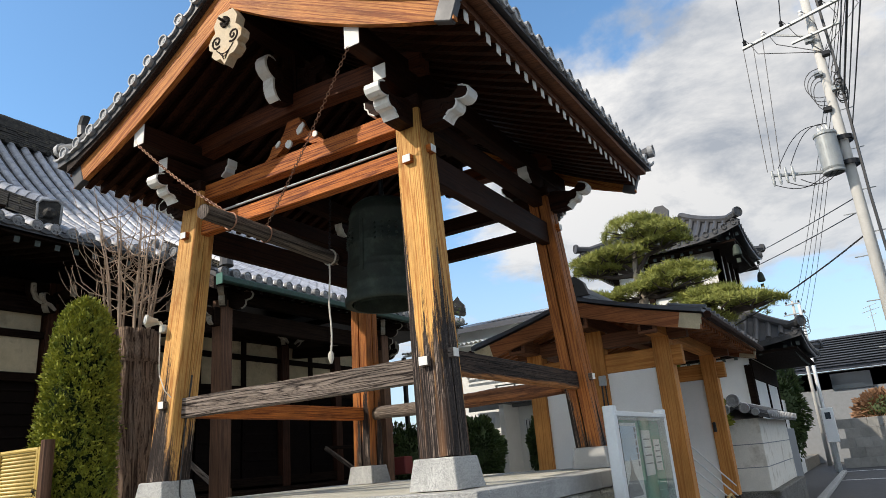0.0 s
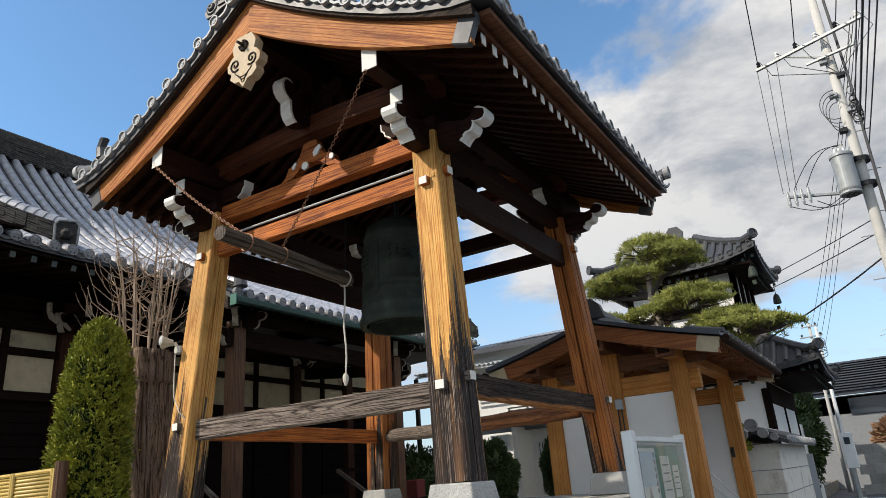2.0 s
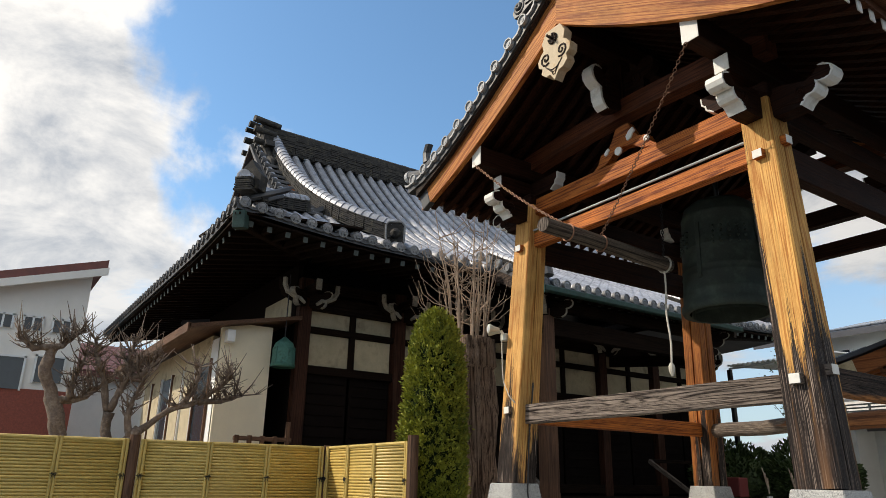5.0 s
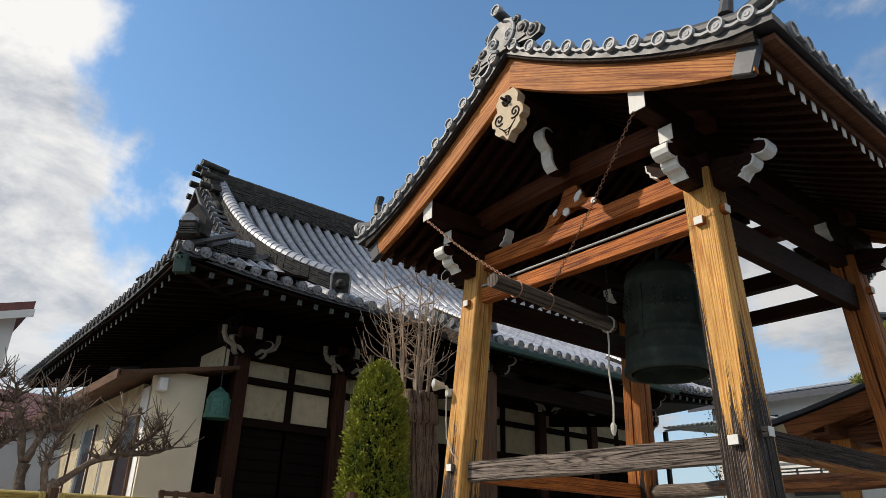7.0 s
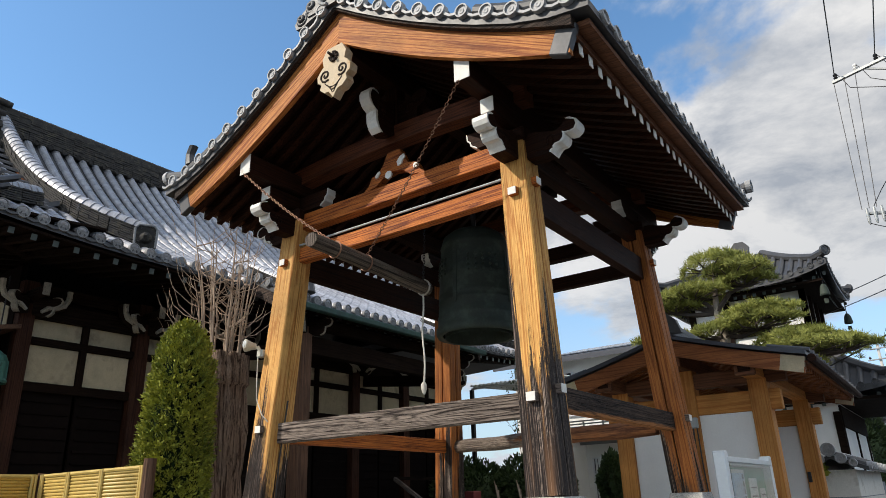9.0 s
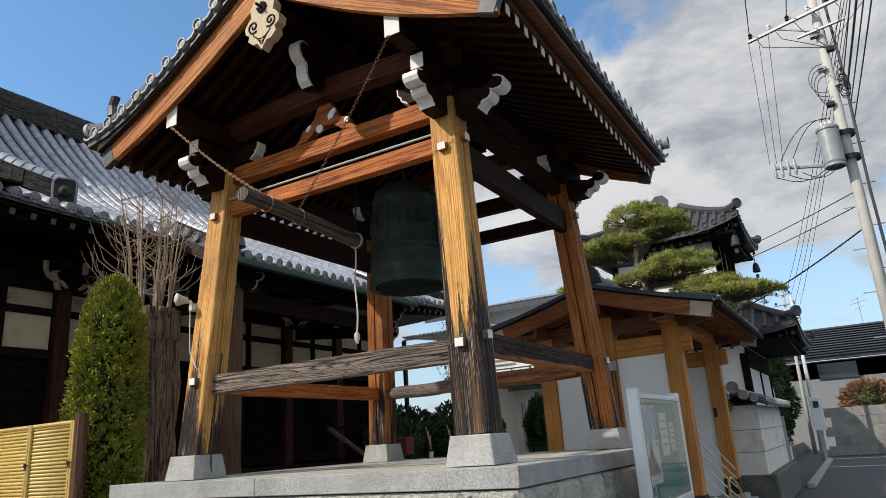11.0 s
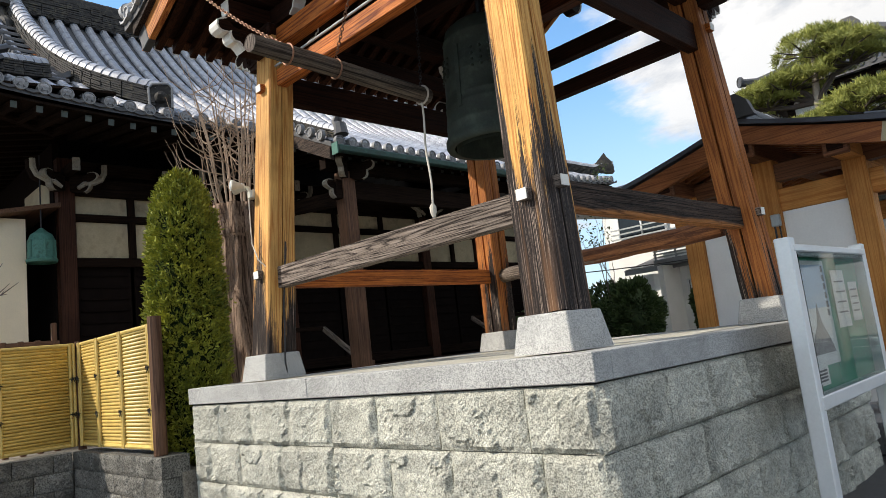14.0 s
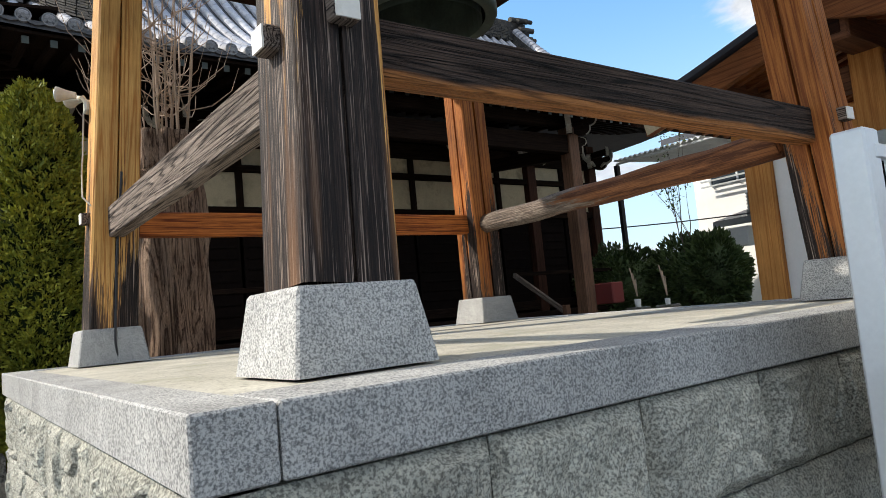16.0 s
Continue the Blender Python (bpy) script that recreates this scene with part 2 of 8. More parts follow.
def granite(name, light, dark, scale=230.0, relief=0.15, stain=0.25, rough=0.75, dist=0.004, coarse=9.0, green=None):
    m, n, bsdf, links = material(name)
    tc = n("ShaderNodeTexCoord")
    info = n("ShaderNodeObjectInfo")
    off = n("ShaderNodeMath", {0: info.outputs["Random"], 1: 17.0}, operation="MULTIPLY")
    offv = n("ShaderNodeCombineXYZ", {0: off.outputs[0], 1: off.outputs[0], 2: off.outputs[0]})
    pos = n("ShaderNodeVectorMath", {0: tc.outputs["Object"], 1: offv.outputs[0]}, operation="ADD").outputs[0]
    s = n("ShaderNodeTexNoise", {"Vector": pos, "Scale": scale, "Detail": 2.0, "Roughness": 0.7})
    v = n("ShaderNodeTexVoronoi", {"Vector": pos, "Scale": scale * 0.8})
    sp = n("ShaderNodeMapRange", {0: s.outputs["Fac"], 1: 0.38, 2: 0.58})
    c = mixc(n, sp.outputs[0], dark, light)
    cell = n("ShaderNodeSeparateColor", {0: v.outputs["Color"]})
    black = n("ShaderNodeMapRange", {0: cell.outputs[0], 1: 0.86, 2: 0.92, 3: 0.0, 4: 0.45})
    c = mixc(n, black.outputs[0], c, tuple(x * 0.4 for x in dark))
    big = n("ShaderNodeTexNoise", {"Vector": pos, "Scale": 3.2, "Detail": 6.0, "Roughness": 0.65})
    t = n("ShaderNodeMapRange", {0: big.outputs["Fac"], 1: 0.3, 2: 0.7, 3: 1.0 + stain * 0.6, 4: 1.0 - stain})
    c = mixc(n, 1.0, c, t.outputs[0], "MULTIPLY")
    rnd = n("ShaderNodeMapRange", {0: info.outputs["Random"], 3: 0.90, 4: 1.10})
    c = mixc(n, 1.0, c, rnd.outputs[0], "MULTIPLY")
    if green:
        g = n("ShaderNodeMapRange", {0: big.outputs["Fac"], 1: 0.56, 2: 0.72, 3: 0.0, 4: 0.8})
        c = mixc(n, g.outputs[0], c, green)
    links.new(c, bsdf.inputs["Base Color"])
    bsdf.inputs["Roughness"].default_value = rough
    rock = n("ShaderNodeTexNoise", {"Vector": pos, "Scale": coarse, "Detail": 10.0, "Roughness": 0.78})
    h = n("ShaderNodeMath", {0: s.outputs["Fac"], 1: 0.15, 2: rock.outputs["Fac"]}, operation="MULTIPLY_ADD")
    bump = n("ShaderNodeBump", {"Strength": relief, "Distance": dist, "Height": h.outputs[0]})
    links.new(bump.outputs[0], bsdf.inputs["Normal"])
    return m


def leafy(name, tip, deep, rough=0.6):
    m, n, bsdf, links = material(name)
    geo = n("ShaderNodeNewGeometry")
    tc = n("ShaderNodeTexCoord")
    patch = n("ShaderNodeTexNoise", {"Vector": tc.outputs["Object"], "Scale": 3.0, "Detail": 3.0})
    f = n("ShaderNodeMath", {0: geo.outputs["Random Per Island"], 1: 0.6, 2: -0.3}, operation="MULTIPLY_ADD")
    f = n("ShaderNodeMath", {0: f.outputs[0], 1: patch.outputs["Fac"]}, operation="ADD")
    c = mixc(n, f.outputs[0], deep, tip)
    links.new(c, bsdf.inputs["Base Color"])
    bsdf.inputs["Roughness"].default_value = rough
    bsdf.inputs["Specular IOR Level"].default_value = 0.25
    bsdf.inputs["Subsurface Weight"].default_value = 0.0
    return m


OLD = ((0.009, 0.006, 0.005), (0.048, 0.031, 0.025), (0.24, 0.12, 0.055))
WOOD_PILLAR = wood("pillar_wood", (0.72, 0.42, 0.125), (0.40, 0.15, 0.03), worn=OLD, worn_top=1.30, ragged=6.5, relief=0.35)
WOOD_PILLAR_LESS = wood("pillar_wood_less_worn", (0.72, 0.42, 0.135), (0.42, 0.17, 0.04), worn=OLD, worn_top=0.62, ragged=3.2, relief=0.35)
# darker copy for the rear pillars, with the roof's shade in its colour
WOOD_PILLAR_BACK = wood("pillar_wood_roof_shade", (0.42, 0.155, 0.038), (0.17, 0.048, 0.012), worn=OLD, worn_top=0.46, ragged=3.4)
WOOD_BEAM = wood("beam_wood_orange", (0.60, 0.185, 0.034), (0.14, 0.028, 0.006), rings=14, cracks=0.5, relief=0.35)
WOOD_BARGE = wood("barge_board_wood", (0.60, 0.245, 0.062), (0.22, 0.055, 0.012), rings=9)
# these two woods are darkened so under-roof shade sits in the colour
WOOD_DARK = wood("roof_shade_wood", (0.034, 0.012, 0.0055), (0.011, 0.0042, 0.0026), gloss=0.10)
WOOD_RAFTER = wood("brown_roof_shade_wood", (0.055, 0.019, 0.008), (0.016, 0.006, 0.003), gloss=0.10)
WOOD_RED = wood("red_brown_beam_wood", (0.15, 0.045, 0.016), (0.05, 0.014, 0.006))
WOOD_EAVE = wood("brown_eave_wood", (0.17, 0.065, 0.028), (0.06, 0.022, 0.011))
WOOD_GREY = wood("weathered_grey_wood", (0.29, 0.235, 0.195), (0.018, 0.012, 0.010), rings=24, relief=0.9, rough=0.8, gloss=0.2, cracks=0.9)
WOOD_BLACK = wood("weathered_black_wood", (0.095, 0.065, 0.05), (0.005, 0.004, 0.0035), rings=22, relief=0.9, rough=0.75, cracks=0.9)
WOOD_BLACK_BEAM = wood("black_beam_wood", (0.085, 0.058, 0.045), (0.005, 0.004, 0.0035), rings=22, relief=0.9, rough=0.75, cracks=0.9, sheltered=(0.46, 0.19, 0.06))
WOOD_LOG = wood("log_wood", (0.19, 0.155, 0.12), (0.022, 0.016, 0.013), relief=0.8, rings=5, cracks=0.9)
WOOD_TIE = wood("tie_log_wood", (0.36, 0.15, 0.06), (0.09, 0.035, 0.018), relief=0.6, rings=5, worn=((0.10, 0.075, 0.06), (0.36, 0.30, 0.24), (0.30, 0.13, 0.05)), worn_top=1.0, ragged=3.5)
# dark timber taken down to near black to include the shade under eaves
WOOD_HALL = wood("timber_with_eave_shade", (0.020, 0.012, 0.008), (0.007, 0.004, 0.003), gloss=0.06, rough=0.8)
WOOD_HALL_POST = wood("hall_brown_post_timber", (0.075, 0.032, 0.019), (0.028, 0.012, 0.008), gloss=0.1)
WOOD_GATE = wood("gate_orange_timber", (0.62, 0.29, 0.08), (0.42, 0.16, 0.036), rings=6, cracks=0.2)
WOOD_GATE_DARK = wood("gate_brown_timber", (0.20, 0.085, 0.04), (0.10, 0.04, 0.02))
WHITE_PAINT = plain("chalk_white_paint", (0.80, 0.78, 0.72), 0.7, vary=0.10, grime=(0.55, 0.50, 0.42))
PLASTER = plain("white_plaster", (0.84, 0.83, 0.80), 0.8, vary=0.05, scale=2.0)
PLASTER_AGED = plain("aged_cream_plaster", (0.52, 0.44, 0.29), 0.85, vary=0.22, scale=2.5, grime=(0.27, 0.22, 0.15))
TILE = plain("smoked_clay_tile", (0.060, 0.061, 0.065), 0.5, metal=0.05, vary=0.28, scale=5.0, relief=0.25, fine=35.0)
TILE_LIGHT = plain("smoked_silver_tile", (0.37, 0.38, 0.415), 0.42, metal=0.15, vary=0.32, scale=7.0, relief=0.3, fine=40.0)
TILE_MOSS = plain("mossy_ridge_tile", (0.040, 0.038, 0.036), 0.8, vary=0.5, scale=9.0, relief=0.8, fine=40.0, gloss=0.3, grime=(0.105, 0.095, 0.066), dist=0.008)
TILE_DISC = plain("weathered_disc_tile", (0.20, 0.205, 0.21), 0.6, vary=0.3, scale=14.0, relief=0.4, fine=70.0)
TILE_EDGE = plain("pale_tile_face", (0.36, 0.365, 0.37), 0.55, vary=0.2, scale=20.0, relief=0.3, fine=90.0)
BRONZE = plain("dark_bronze", (0.040, 0.052, 0.042), 0.65, metal=0.2, vary=0.3, scale=5.0, relief=0.2, gloss=0.3, grime=(0.065, 0.085, 0.066))
COPPER_GREEN = plain("green_copper", (0.06, 0.18, 0.145), 0.6, metal=0.2, vary=0.3, scale=9.0, grime=(0.03, 0.07, 0.055))
GUTTER = plain("oxidised_copper_gutter", (0.022, 0.058, 0.048), 0.6, metal=0.2, vary=0.5, scale=9.0)
RUST = plain("rusty_chain_iron", (0.30, 0.16, 0.10), 0.6, metal=0.5, vary=0.3)
IRON = plain("dark_iron", (0.03, 0.03, 0.032), 0.5, metal=0.7)
GRANITE = granite("dressed_granite", (0.50, 0.50, 0.48), (0.17, 0.175, 0.175), scale=165.0, relief=0.4)
GRANITE_ROUGH = granite("rough_split_granite", (0.63, 0.625, 0.535), (0.20, 0.20, 0.17), scale=120.0, relief=0.75, dist=0.025, stain=0.35, coarse=28.0)
STONE_DARK = granite("mossy_dark_stone", (0.20, 0.19, 0.17), (0.08, 0.078, 0.07), scale=60.0, relief=1.0, dist=0.02, stain=0.5, green=(0.07, 0.075, 0.04))
FLOOR_STONE = granite("platform_floor_mortar", (0.50, 0.48, 0.40), (0.40, 0.38, 0.32), scale=90.0, relief=0.15, stain=0.3, green=(0.36, 0.36, 0.25))
BAMBOO = plain("yellow_bamboo", (0.57, 0.405, 0.115), 0.42, vary=0.18, scale=7.0, relief=0.05)
POST_BROWN = wood("brown_post_wood", (0.16, 0.085, 0.05), (0.07, 0.035, 0.02))
ASPHALT = granite("road_asphalt", (0.085, 0.085, 0.088), (0.04, 0.04, 0.042), scale=120.0, relief=0.4, stain=0.25)
EARTH = granite("temple_yard_earth", (0.30, 0.27, 0.22), (0.18, 0.16, 0.13), scale=60.0, relief=0.5, stain=0.3)
BARK = wood("ridged_bark", (0.40, 0.28, 0.20), (0.06, 0.036, 0.026), rings=7, relief=1.0, rough=0.9, gloss=0.1, cracks=0.8)
BARK_GREY = plain("grey_bark", (0.075, 0.058, 0.05), 0.9, vary=0.3, scale=14.0, relief=0.8, dist=0.01)
TWIG = plain("pale_twig_bark", (0.36, 0.265, 0.19), 0.85, vary=0.2)
HEDGE_LEAF = leafy("conifer_leaf", (0.46, 0.45, 0.055), (0.045, 0.085, 0.012))
PINE_LEAF = leafy("pine_needle", (0.40, 0.41, 0.10), (0.085, 0.11, 0.026))
BUSH_LEAF = leafy("bush_leaf", (0.085, 0.125, 0.04), (0.014, 0.026, 0.010))
# near-black green: the shade deep inside the crown is put into this colour
INNER_SHADE = plain("painted_inner_shade", (0.012, 0.020, 0.006), 0.9, vary=0.4, scale=30.0, gloss=0.1)
DRY_LEAF = leafy("dry_shrub_leaf", (0.42, 0.24, 0.14), (0.16, 0.09, 0.05))
CONCRETE = plain("pole_concrete", (0.48, 0.47, 0.44), 0.8, vary=0.12, scale=3.0)
GREY_STEEL = plain("painted_grey_steel", (0.34, 0.36, 0.36), 0.45, metal=0.2, vary=0.15)
ALUMINIUM = plain("white_aluminium", (0.72, 0.74, 0.74), 0.35, metal=0.25, vary=0.06)
GREEN_FELT = plain("green_board_felt", (0.03, 0.22, 0.13), 0.9, vary=0.15, scale=4.0)
PAPER = plain("white_paper", (0.75, 0.75, 0.72), 0.8, vary=0.05)
WIRE = plain("black_cable", (0.02, 0.02, 0.022), 0.5, vary=0.05)
CORD = plain("pale_cord", (0.55, 0.52, 0.45), 0.85, vary=0.2)
PLASTER_CREAM = plain("cream_street_plaster", (0.78, 0.74, 0.66), 0.85, vary=0.12, scale=2.5, grime=(0.45, 0.40, 0.32))
DIM_PAINT = plain("weathered_bracket_paint", (0.30, 0.27, 0.215), 0.85, vary=0.35, scale=16.0, grime=(0.10, 0.08, 0.06))
BLOCK = plain("grey_wall_block", (0.23, 0.225, 0.21), 0.9, vary=0.22, scale=3.0, relief=0.4)
SIDING = plain("pale_house_siding", (0.78, 0.78, 0.75), 0.75, vary=0.06, scale=2.0)
SIDING_GREY = plain("grey_house_siding", (0.22, 0.23, 0.24), 0.7, vary=0.1)
BRICK_RED = plain("red_brick_cladding", (0.30, 0.085, 0.06), 0.8, vary=0.25, scale=20.0)
ROOF_SLATE = plain("dark_blue_roofing", (0.045, 0.05, 0.065), 0.45, vary=0.12)
ROOF_RED = plain("brown_red_roofing", (0.16, 0.06, 0.05), 0.6, vary=0.2)
ROOF_PANEL = plain("grey_solar_panel", (0.16, 0.18, 0.22), 0.2, metal=0.3, vary=0.1)
YELLOW_BRASS = plain("brass_handrail", (0.55, 0.36, 0.12), 0.35, metal=0.6)
RED_CLOTH = plain("faded_red_box", (0.16, 0.025, 0.022), 0.7)
# almost black, to put the shade under the hall's eaves into the boards
HALL_SHADE = plain("board_with_eave_shade", (0.010, 0.007, 0.006), 0.9, vary=0.3, gloss=0.04)


def glass_material(name, tint=(0.9, 0.95, 0.94), rough=0.02):
    m, n, bsdf, links = material(name)
    bsdf.inputs["Base Color"].default_value = (*tint, 1)
    bsdf.inputs["Roughness"].default_value = rough
    bsdf.inputs["Transmission Weight"].default_value = 1.0
    bsdf.inputs["IOR"].default_value = 1.45
    return m


GLASS = glass_material("clear_glass")
DARK_GLASS = plain("dark_window_glass", (0.03, 0.04, 0.05), 0.06, vary=0.1, relief=0.0, gloss=0.8)

# ---- mesh helpers ----
PLACED = {}


def thing(name, at=(0, 0, 0), label="", category="", group="", kind=""):
    ob = new(name)
    m = Matrix.Translation(at)
    ob.matrix_basis = m
    PLACED[ob] = m
    return tagged(ob, label, category, group, kind)


def place(ob, parent, m):
    if parent is None:
        ob.matrix_basis = m
    else:
        ob.parent = parent
        ob.matrix_basis = PLACED[parent].inverted() @ m
    PLACED[ob] = m
    return ob


def part(name, bm, mat, parent=None, label="", m=Matrix(), smooth=False, kind=""):
    me = bm
    if isinstance(bm, bmesh.types.BMesh):
        me = bpy.data.meshes.new(name)
        bm.to_mesh(me)
        bm.free()
        me.materials.append(mat)
        if smooth:
            me.polygons.foreach_set("use_smooth", [True] * len(me.polygons))
    ob = place(new(name, me), parent, m)
    return tagged(ob, label, kind=kind)


def shared(name, bm, mat, smooth=False):
    me = bpy.data.meshes.new(name)
    bm.to_mesh(me)
    bm.free()
    me.materials.append(mat)
    if smooth:
        me.polygons.foreach_set("use_smooth", [True] * len(me.polygons))
    return me


def box(size, centre=(0, 0, 0), bevel=0.006, bm=None):
    made = bm or bmesh.new()
    b = bmesh.new()
    bmesh.ops.create_cube(b, size=1.0, matrix=Matrix.Diagonal((*size, 1)))
    if bevel:
        bmesh.ops.bevel(b, geom=b.edges[:], offset=min(bevel, min(size) * 0.3), segments=1, affect="EDGES")
    bmesh.ops.translate(b, verts=b.verts, vec=centre)
    join(made, b)
    return made


def join(made, b):
    b.verts.index_update()
    vs = [made.verts.new(v.co) for v in b.verts]
    for f in b.faces:
        made.faces.new([vs[v.index] for v in f.verts])
    b.free()


def axes(p0, p1, up=(0, 0, 1)):
    """A frame at p0 whose x runs to p1 and whose z keeps to up."""
    p0, p1 = Vector(p0), Vector(p1)
    x = (p1 - p0).normalized()
    y = Vector(up).cross(x)
    if y.length < 1e-4:
        y = Vector((0, 1, 0)).cross(x)
    y.normalize()
    z = x.cross(y)
    m = Matrix((x, y, z)).transposed().to_4x4()
    m.translation = p0
    return m


def beam(name, p0, p1, w, h, mat, parent, label="", up=(0, 0, 1), bevel=0.008):
    """A straight timber from p0 to p1, w wide and h high, along its own x."""
    length = (Vector(p1) - Vector(p0)).length
    return part(name, box((length, w, h), (length / 2, 0, 0), bevel), mat, parent, label, axes(p0, p1, up))


def tube(points, radius, sides=8, bm=None, caps=True):
    """A round rod along points; radius may be a list."""
    bm = bm or bmesh.new()
    pts = [Vector(p) for p in points]
    rad = radius if isinstance(radius, (list, tuple)) else [radius] * len(pts)
    rings, side = [], None
    for i, p in enumerate(pts):
        d = (pts[min(i + 1, len(pts) - 1)] - pts[max(i - 1, 0)]).normalized()
        if side is None:
            side = d.orthogonal().normalized()
        side = (side - d * side.dot(d)).normalized()
        other = d.cross(side)
        rings.append([bm.verts.new(p + (side * math.cos(a) + other * math.sin(a)) * rad[i])
                      for a in (2 * math.pi * k / sides for k in range(sides))])
    for a, b in zip(rings, rings[1:]):
        for k in range(sides):
            bm.faces.new((a[k], a[(k + 1) % sides], b[(k + 1) % sides], b[k]))
    if caps:
        bm.faces.new(rings[0][::-1])
        bm.faces.new(rings[-1])
    return bm


def lathe(profile, sides=32, bm=None):
    """Turned shape about z from (radius, height) pairs."""
    bm = bm or bmesh.new()
    rings = [[bm.verts.new((r * math.cos(a), r * math.sin(a), z)) for a in (2 * math.pi * k / sides for k in range(sides))] for r, z in profile]
    for a, b in zip(rings, rings[1:]):
        for k in range(sides):
            bm.faces.new((a[k], a[(k + 1) % sides], b[(k + 1) % sides], b[k]))
    return bm


def prism(outline, depth, bm=None):
    """A flat outline in x, z given depth along y, centred on y = 0."""
    bm = bm or bmesh.new()
    a = [bm.verts.new((x, -depth / 2, z)) for x, z in outline]
    b = [bm.verts.new((x, depth / 2, z)) for x, z in outline]
    bm.faces.new(a)
    bm.faces.new(b[::-1])
    k = len(a)
    for i in range(k):
        bm.faces.new((a[(i + 1) % k], a[i], b[i], b[(i + 1) % k]))
    bmesh.ops.recalc_face_normals(bm, faces=bm.faces[:])
    return bm


def slab(top, thick, bm=None):
    """A sheet given by rows of points, thickened downwards."""
    bm = bm or bmesh.new()
    rows, cols = len(top), len(top[0])
    up = [[bm.verts.new(p) for p in row] for row in top]
    dn = [[bm.verts.new(Vector(p) - Vector((0, 0, thick))) for p in row] for row in top]
    for i in range(rows - 1):
        for j in range(cols - 1):
            bm.faces.new((up[i][j], up[i][j + 1], up[i + 1][j + 1], up[i + 1][j]))
            bm.faces.new((dn[i][j], dn[i + 1][j], dn[i + 1][j + 1], dn[i][j + 1]))
    ring = [(0, j) for j in range(cols)] + [(i, cols - 1) for i in range(1, rows)] + [(rows - 1, j) for j in range(cols - 2, -1, -1)] + [(i, 0) for i in range(rows - 2, 0, -1)]
    for (i, j), (k, l) in zip(ring, ring[1:] + ring[:1]):
        bm.faces.new((up[i][j], dn[i][j], dn[k][l], up[k][l]))
    bmesh.ops.recalc_face_normals(bm, faces=bm.faces[:])
    return bm


def arch_row(points, radius, sides=5, bm=None, up=Vector((0, 0, 1))):
    """A half-round roll of tiles laid along points."""
    bm = bm or bmesh.new()
    pts = [Vector(p) for p in points]
    rings = []
    for i, p in enumerate(pts):
        d = (pts[min(i + 1, len(pts) - 1)] - pts[max(i - 1, 0)]).normalized()
        s = d.cross(up).normalized()
        u = s.cross(d)
        rings.append([bm.verts.new(p + s * radius * math.cos(a) + u * radius * 1.05 * math.sin(a)) for a in (math.pi * k / sides for k in range(sides + 1))])
    for a, b in zip(rings, rings[1:]):
        for k in range(sides):
            bm.faces.new((a[k], b[k], b[k + 1], a[k + 1]))
    bm.faces.new(rings[0])
    bm.faces.new(rings[-1][::-1])
    return bm


def disc_tile(radius, depth=0.05):
    """Round end tile facing -y with a raised rim, a ring and a boss."""
    r = radius
    bm = lathe([(0.001, -0.002), (r * 0.22, -0.006), (r * 0.34, -0.006), (r * 0.38, 0.0), (r * 0.66, 0.0), (r * 0.70, -0.006), (r * 0.78, -0.002),
                (r * 0.80, -0.016), (r * 0.98, -0.016), (r, -0.008), (r, depth), (0.001, depth)], 16)
    bmesh.ops.rotate(bm, verts=bm.verts, cent=(0, 0, 0), matrix=Matrix.Rotation(radians(-90), 3, "X"))
    bmesh.ops.recalc_face_normals(bm, faces=bm.faces[:])
    return bm


def resample(points, step):
    """Points every step metres along a polyline, ends kept."""
    pts = [Vector(p) for p in points]
    runs = [0.0]
    for a, c in zip(pts, pts[1:]):
        runs.append(runs[-1] + (c - a).length)
    count = max(1, round(runs[-1] / step))
    out = []
    for i in range(count + 1):
        s = runs[-1] * i / count
        k = min(max(j for j in range(len(runs)) if runs[j] <= s + 1e-9), len(pts) - 2)
        out.append(pts[k].lerp(pts[k + 1], (s - runs[k]) / max(1e-9, runs[k + 1] - runs[k])))
    return out


def roll_tiles(points, radius, step=0.27, sides=6, lip=0.05, bm=None):
    """A roll of half-round tiles laid one over the next, the first point lowest."""
    bm = bm or bmesh.new()
    pts = resample(points, step)
    rings = []
    for a, b in zip(pts, pts[1:]):
        d = (b - a).normalized()
        s = d.cross(Vector((0, 0, 1))).normalized()
        u = s.cross(d)
        for p, r in ((a, radius * (1 - lip * 1.6)), (a + d * 0.004, radius * (1 + lip * 0.5)), (b - d * 0.006, radius * (1 - lip * 0.5)), (b - d * 0.003, radius * (1 - lip * 1.6))):
            rings.append([bm.verts.new(p + s * r * math.cos(t) + u * r * 1.05 * math.sin(t)) for t in (math.pi * k / sides for k in range(sides + 1))])
    for lo, hi in zip(rings, rings[1:]):
        for k in range(sides):
            bm.faces.new((lo[k], hi[k], hi[k + 1], lo[k + 1]))
    bm.faces.new(rings[0])
    bm.faces.new(rings[-1][::-1])
    return bm


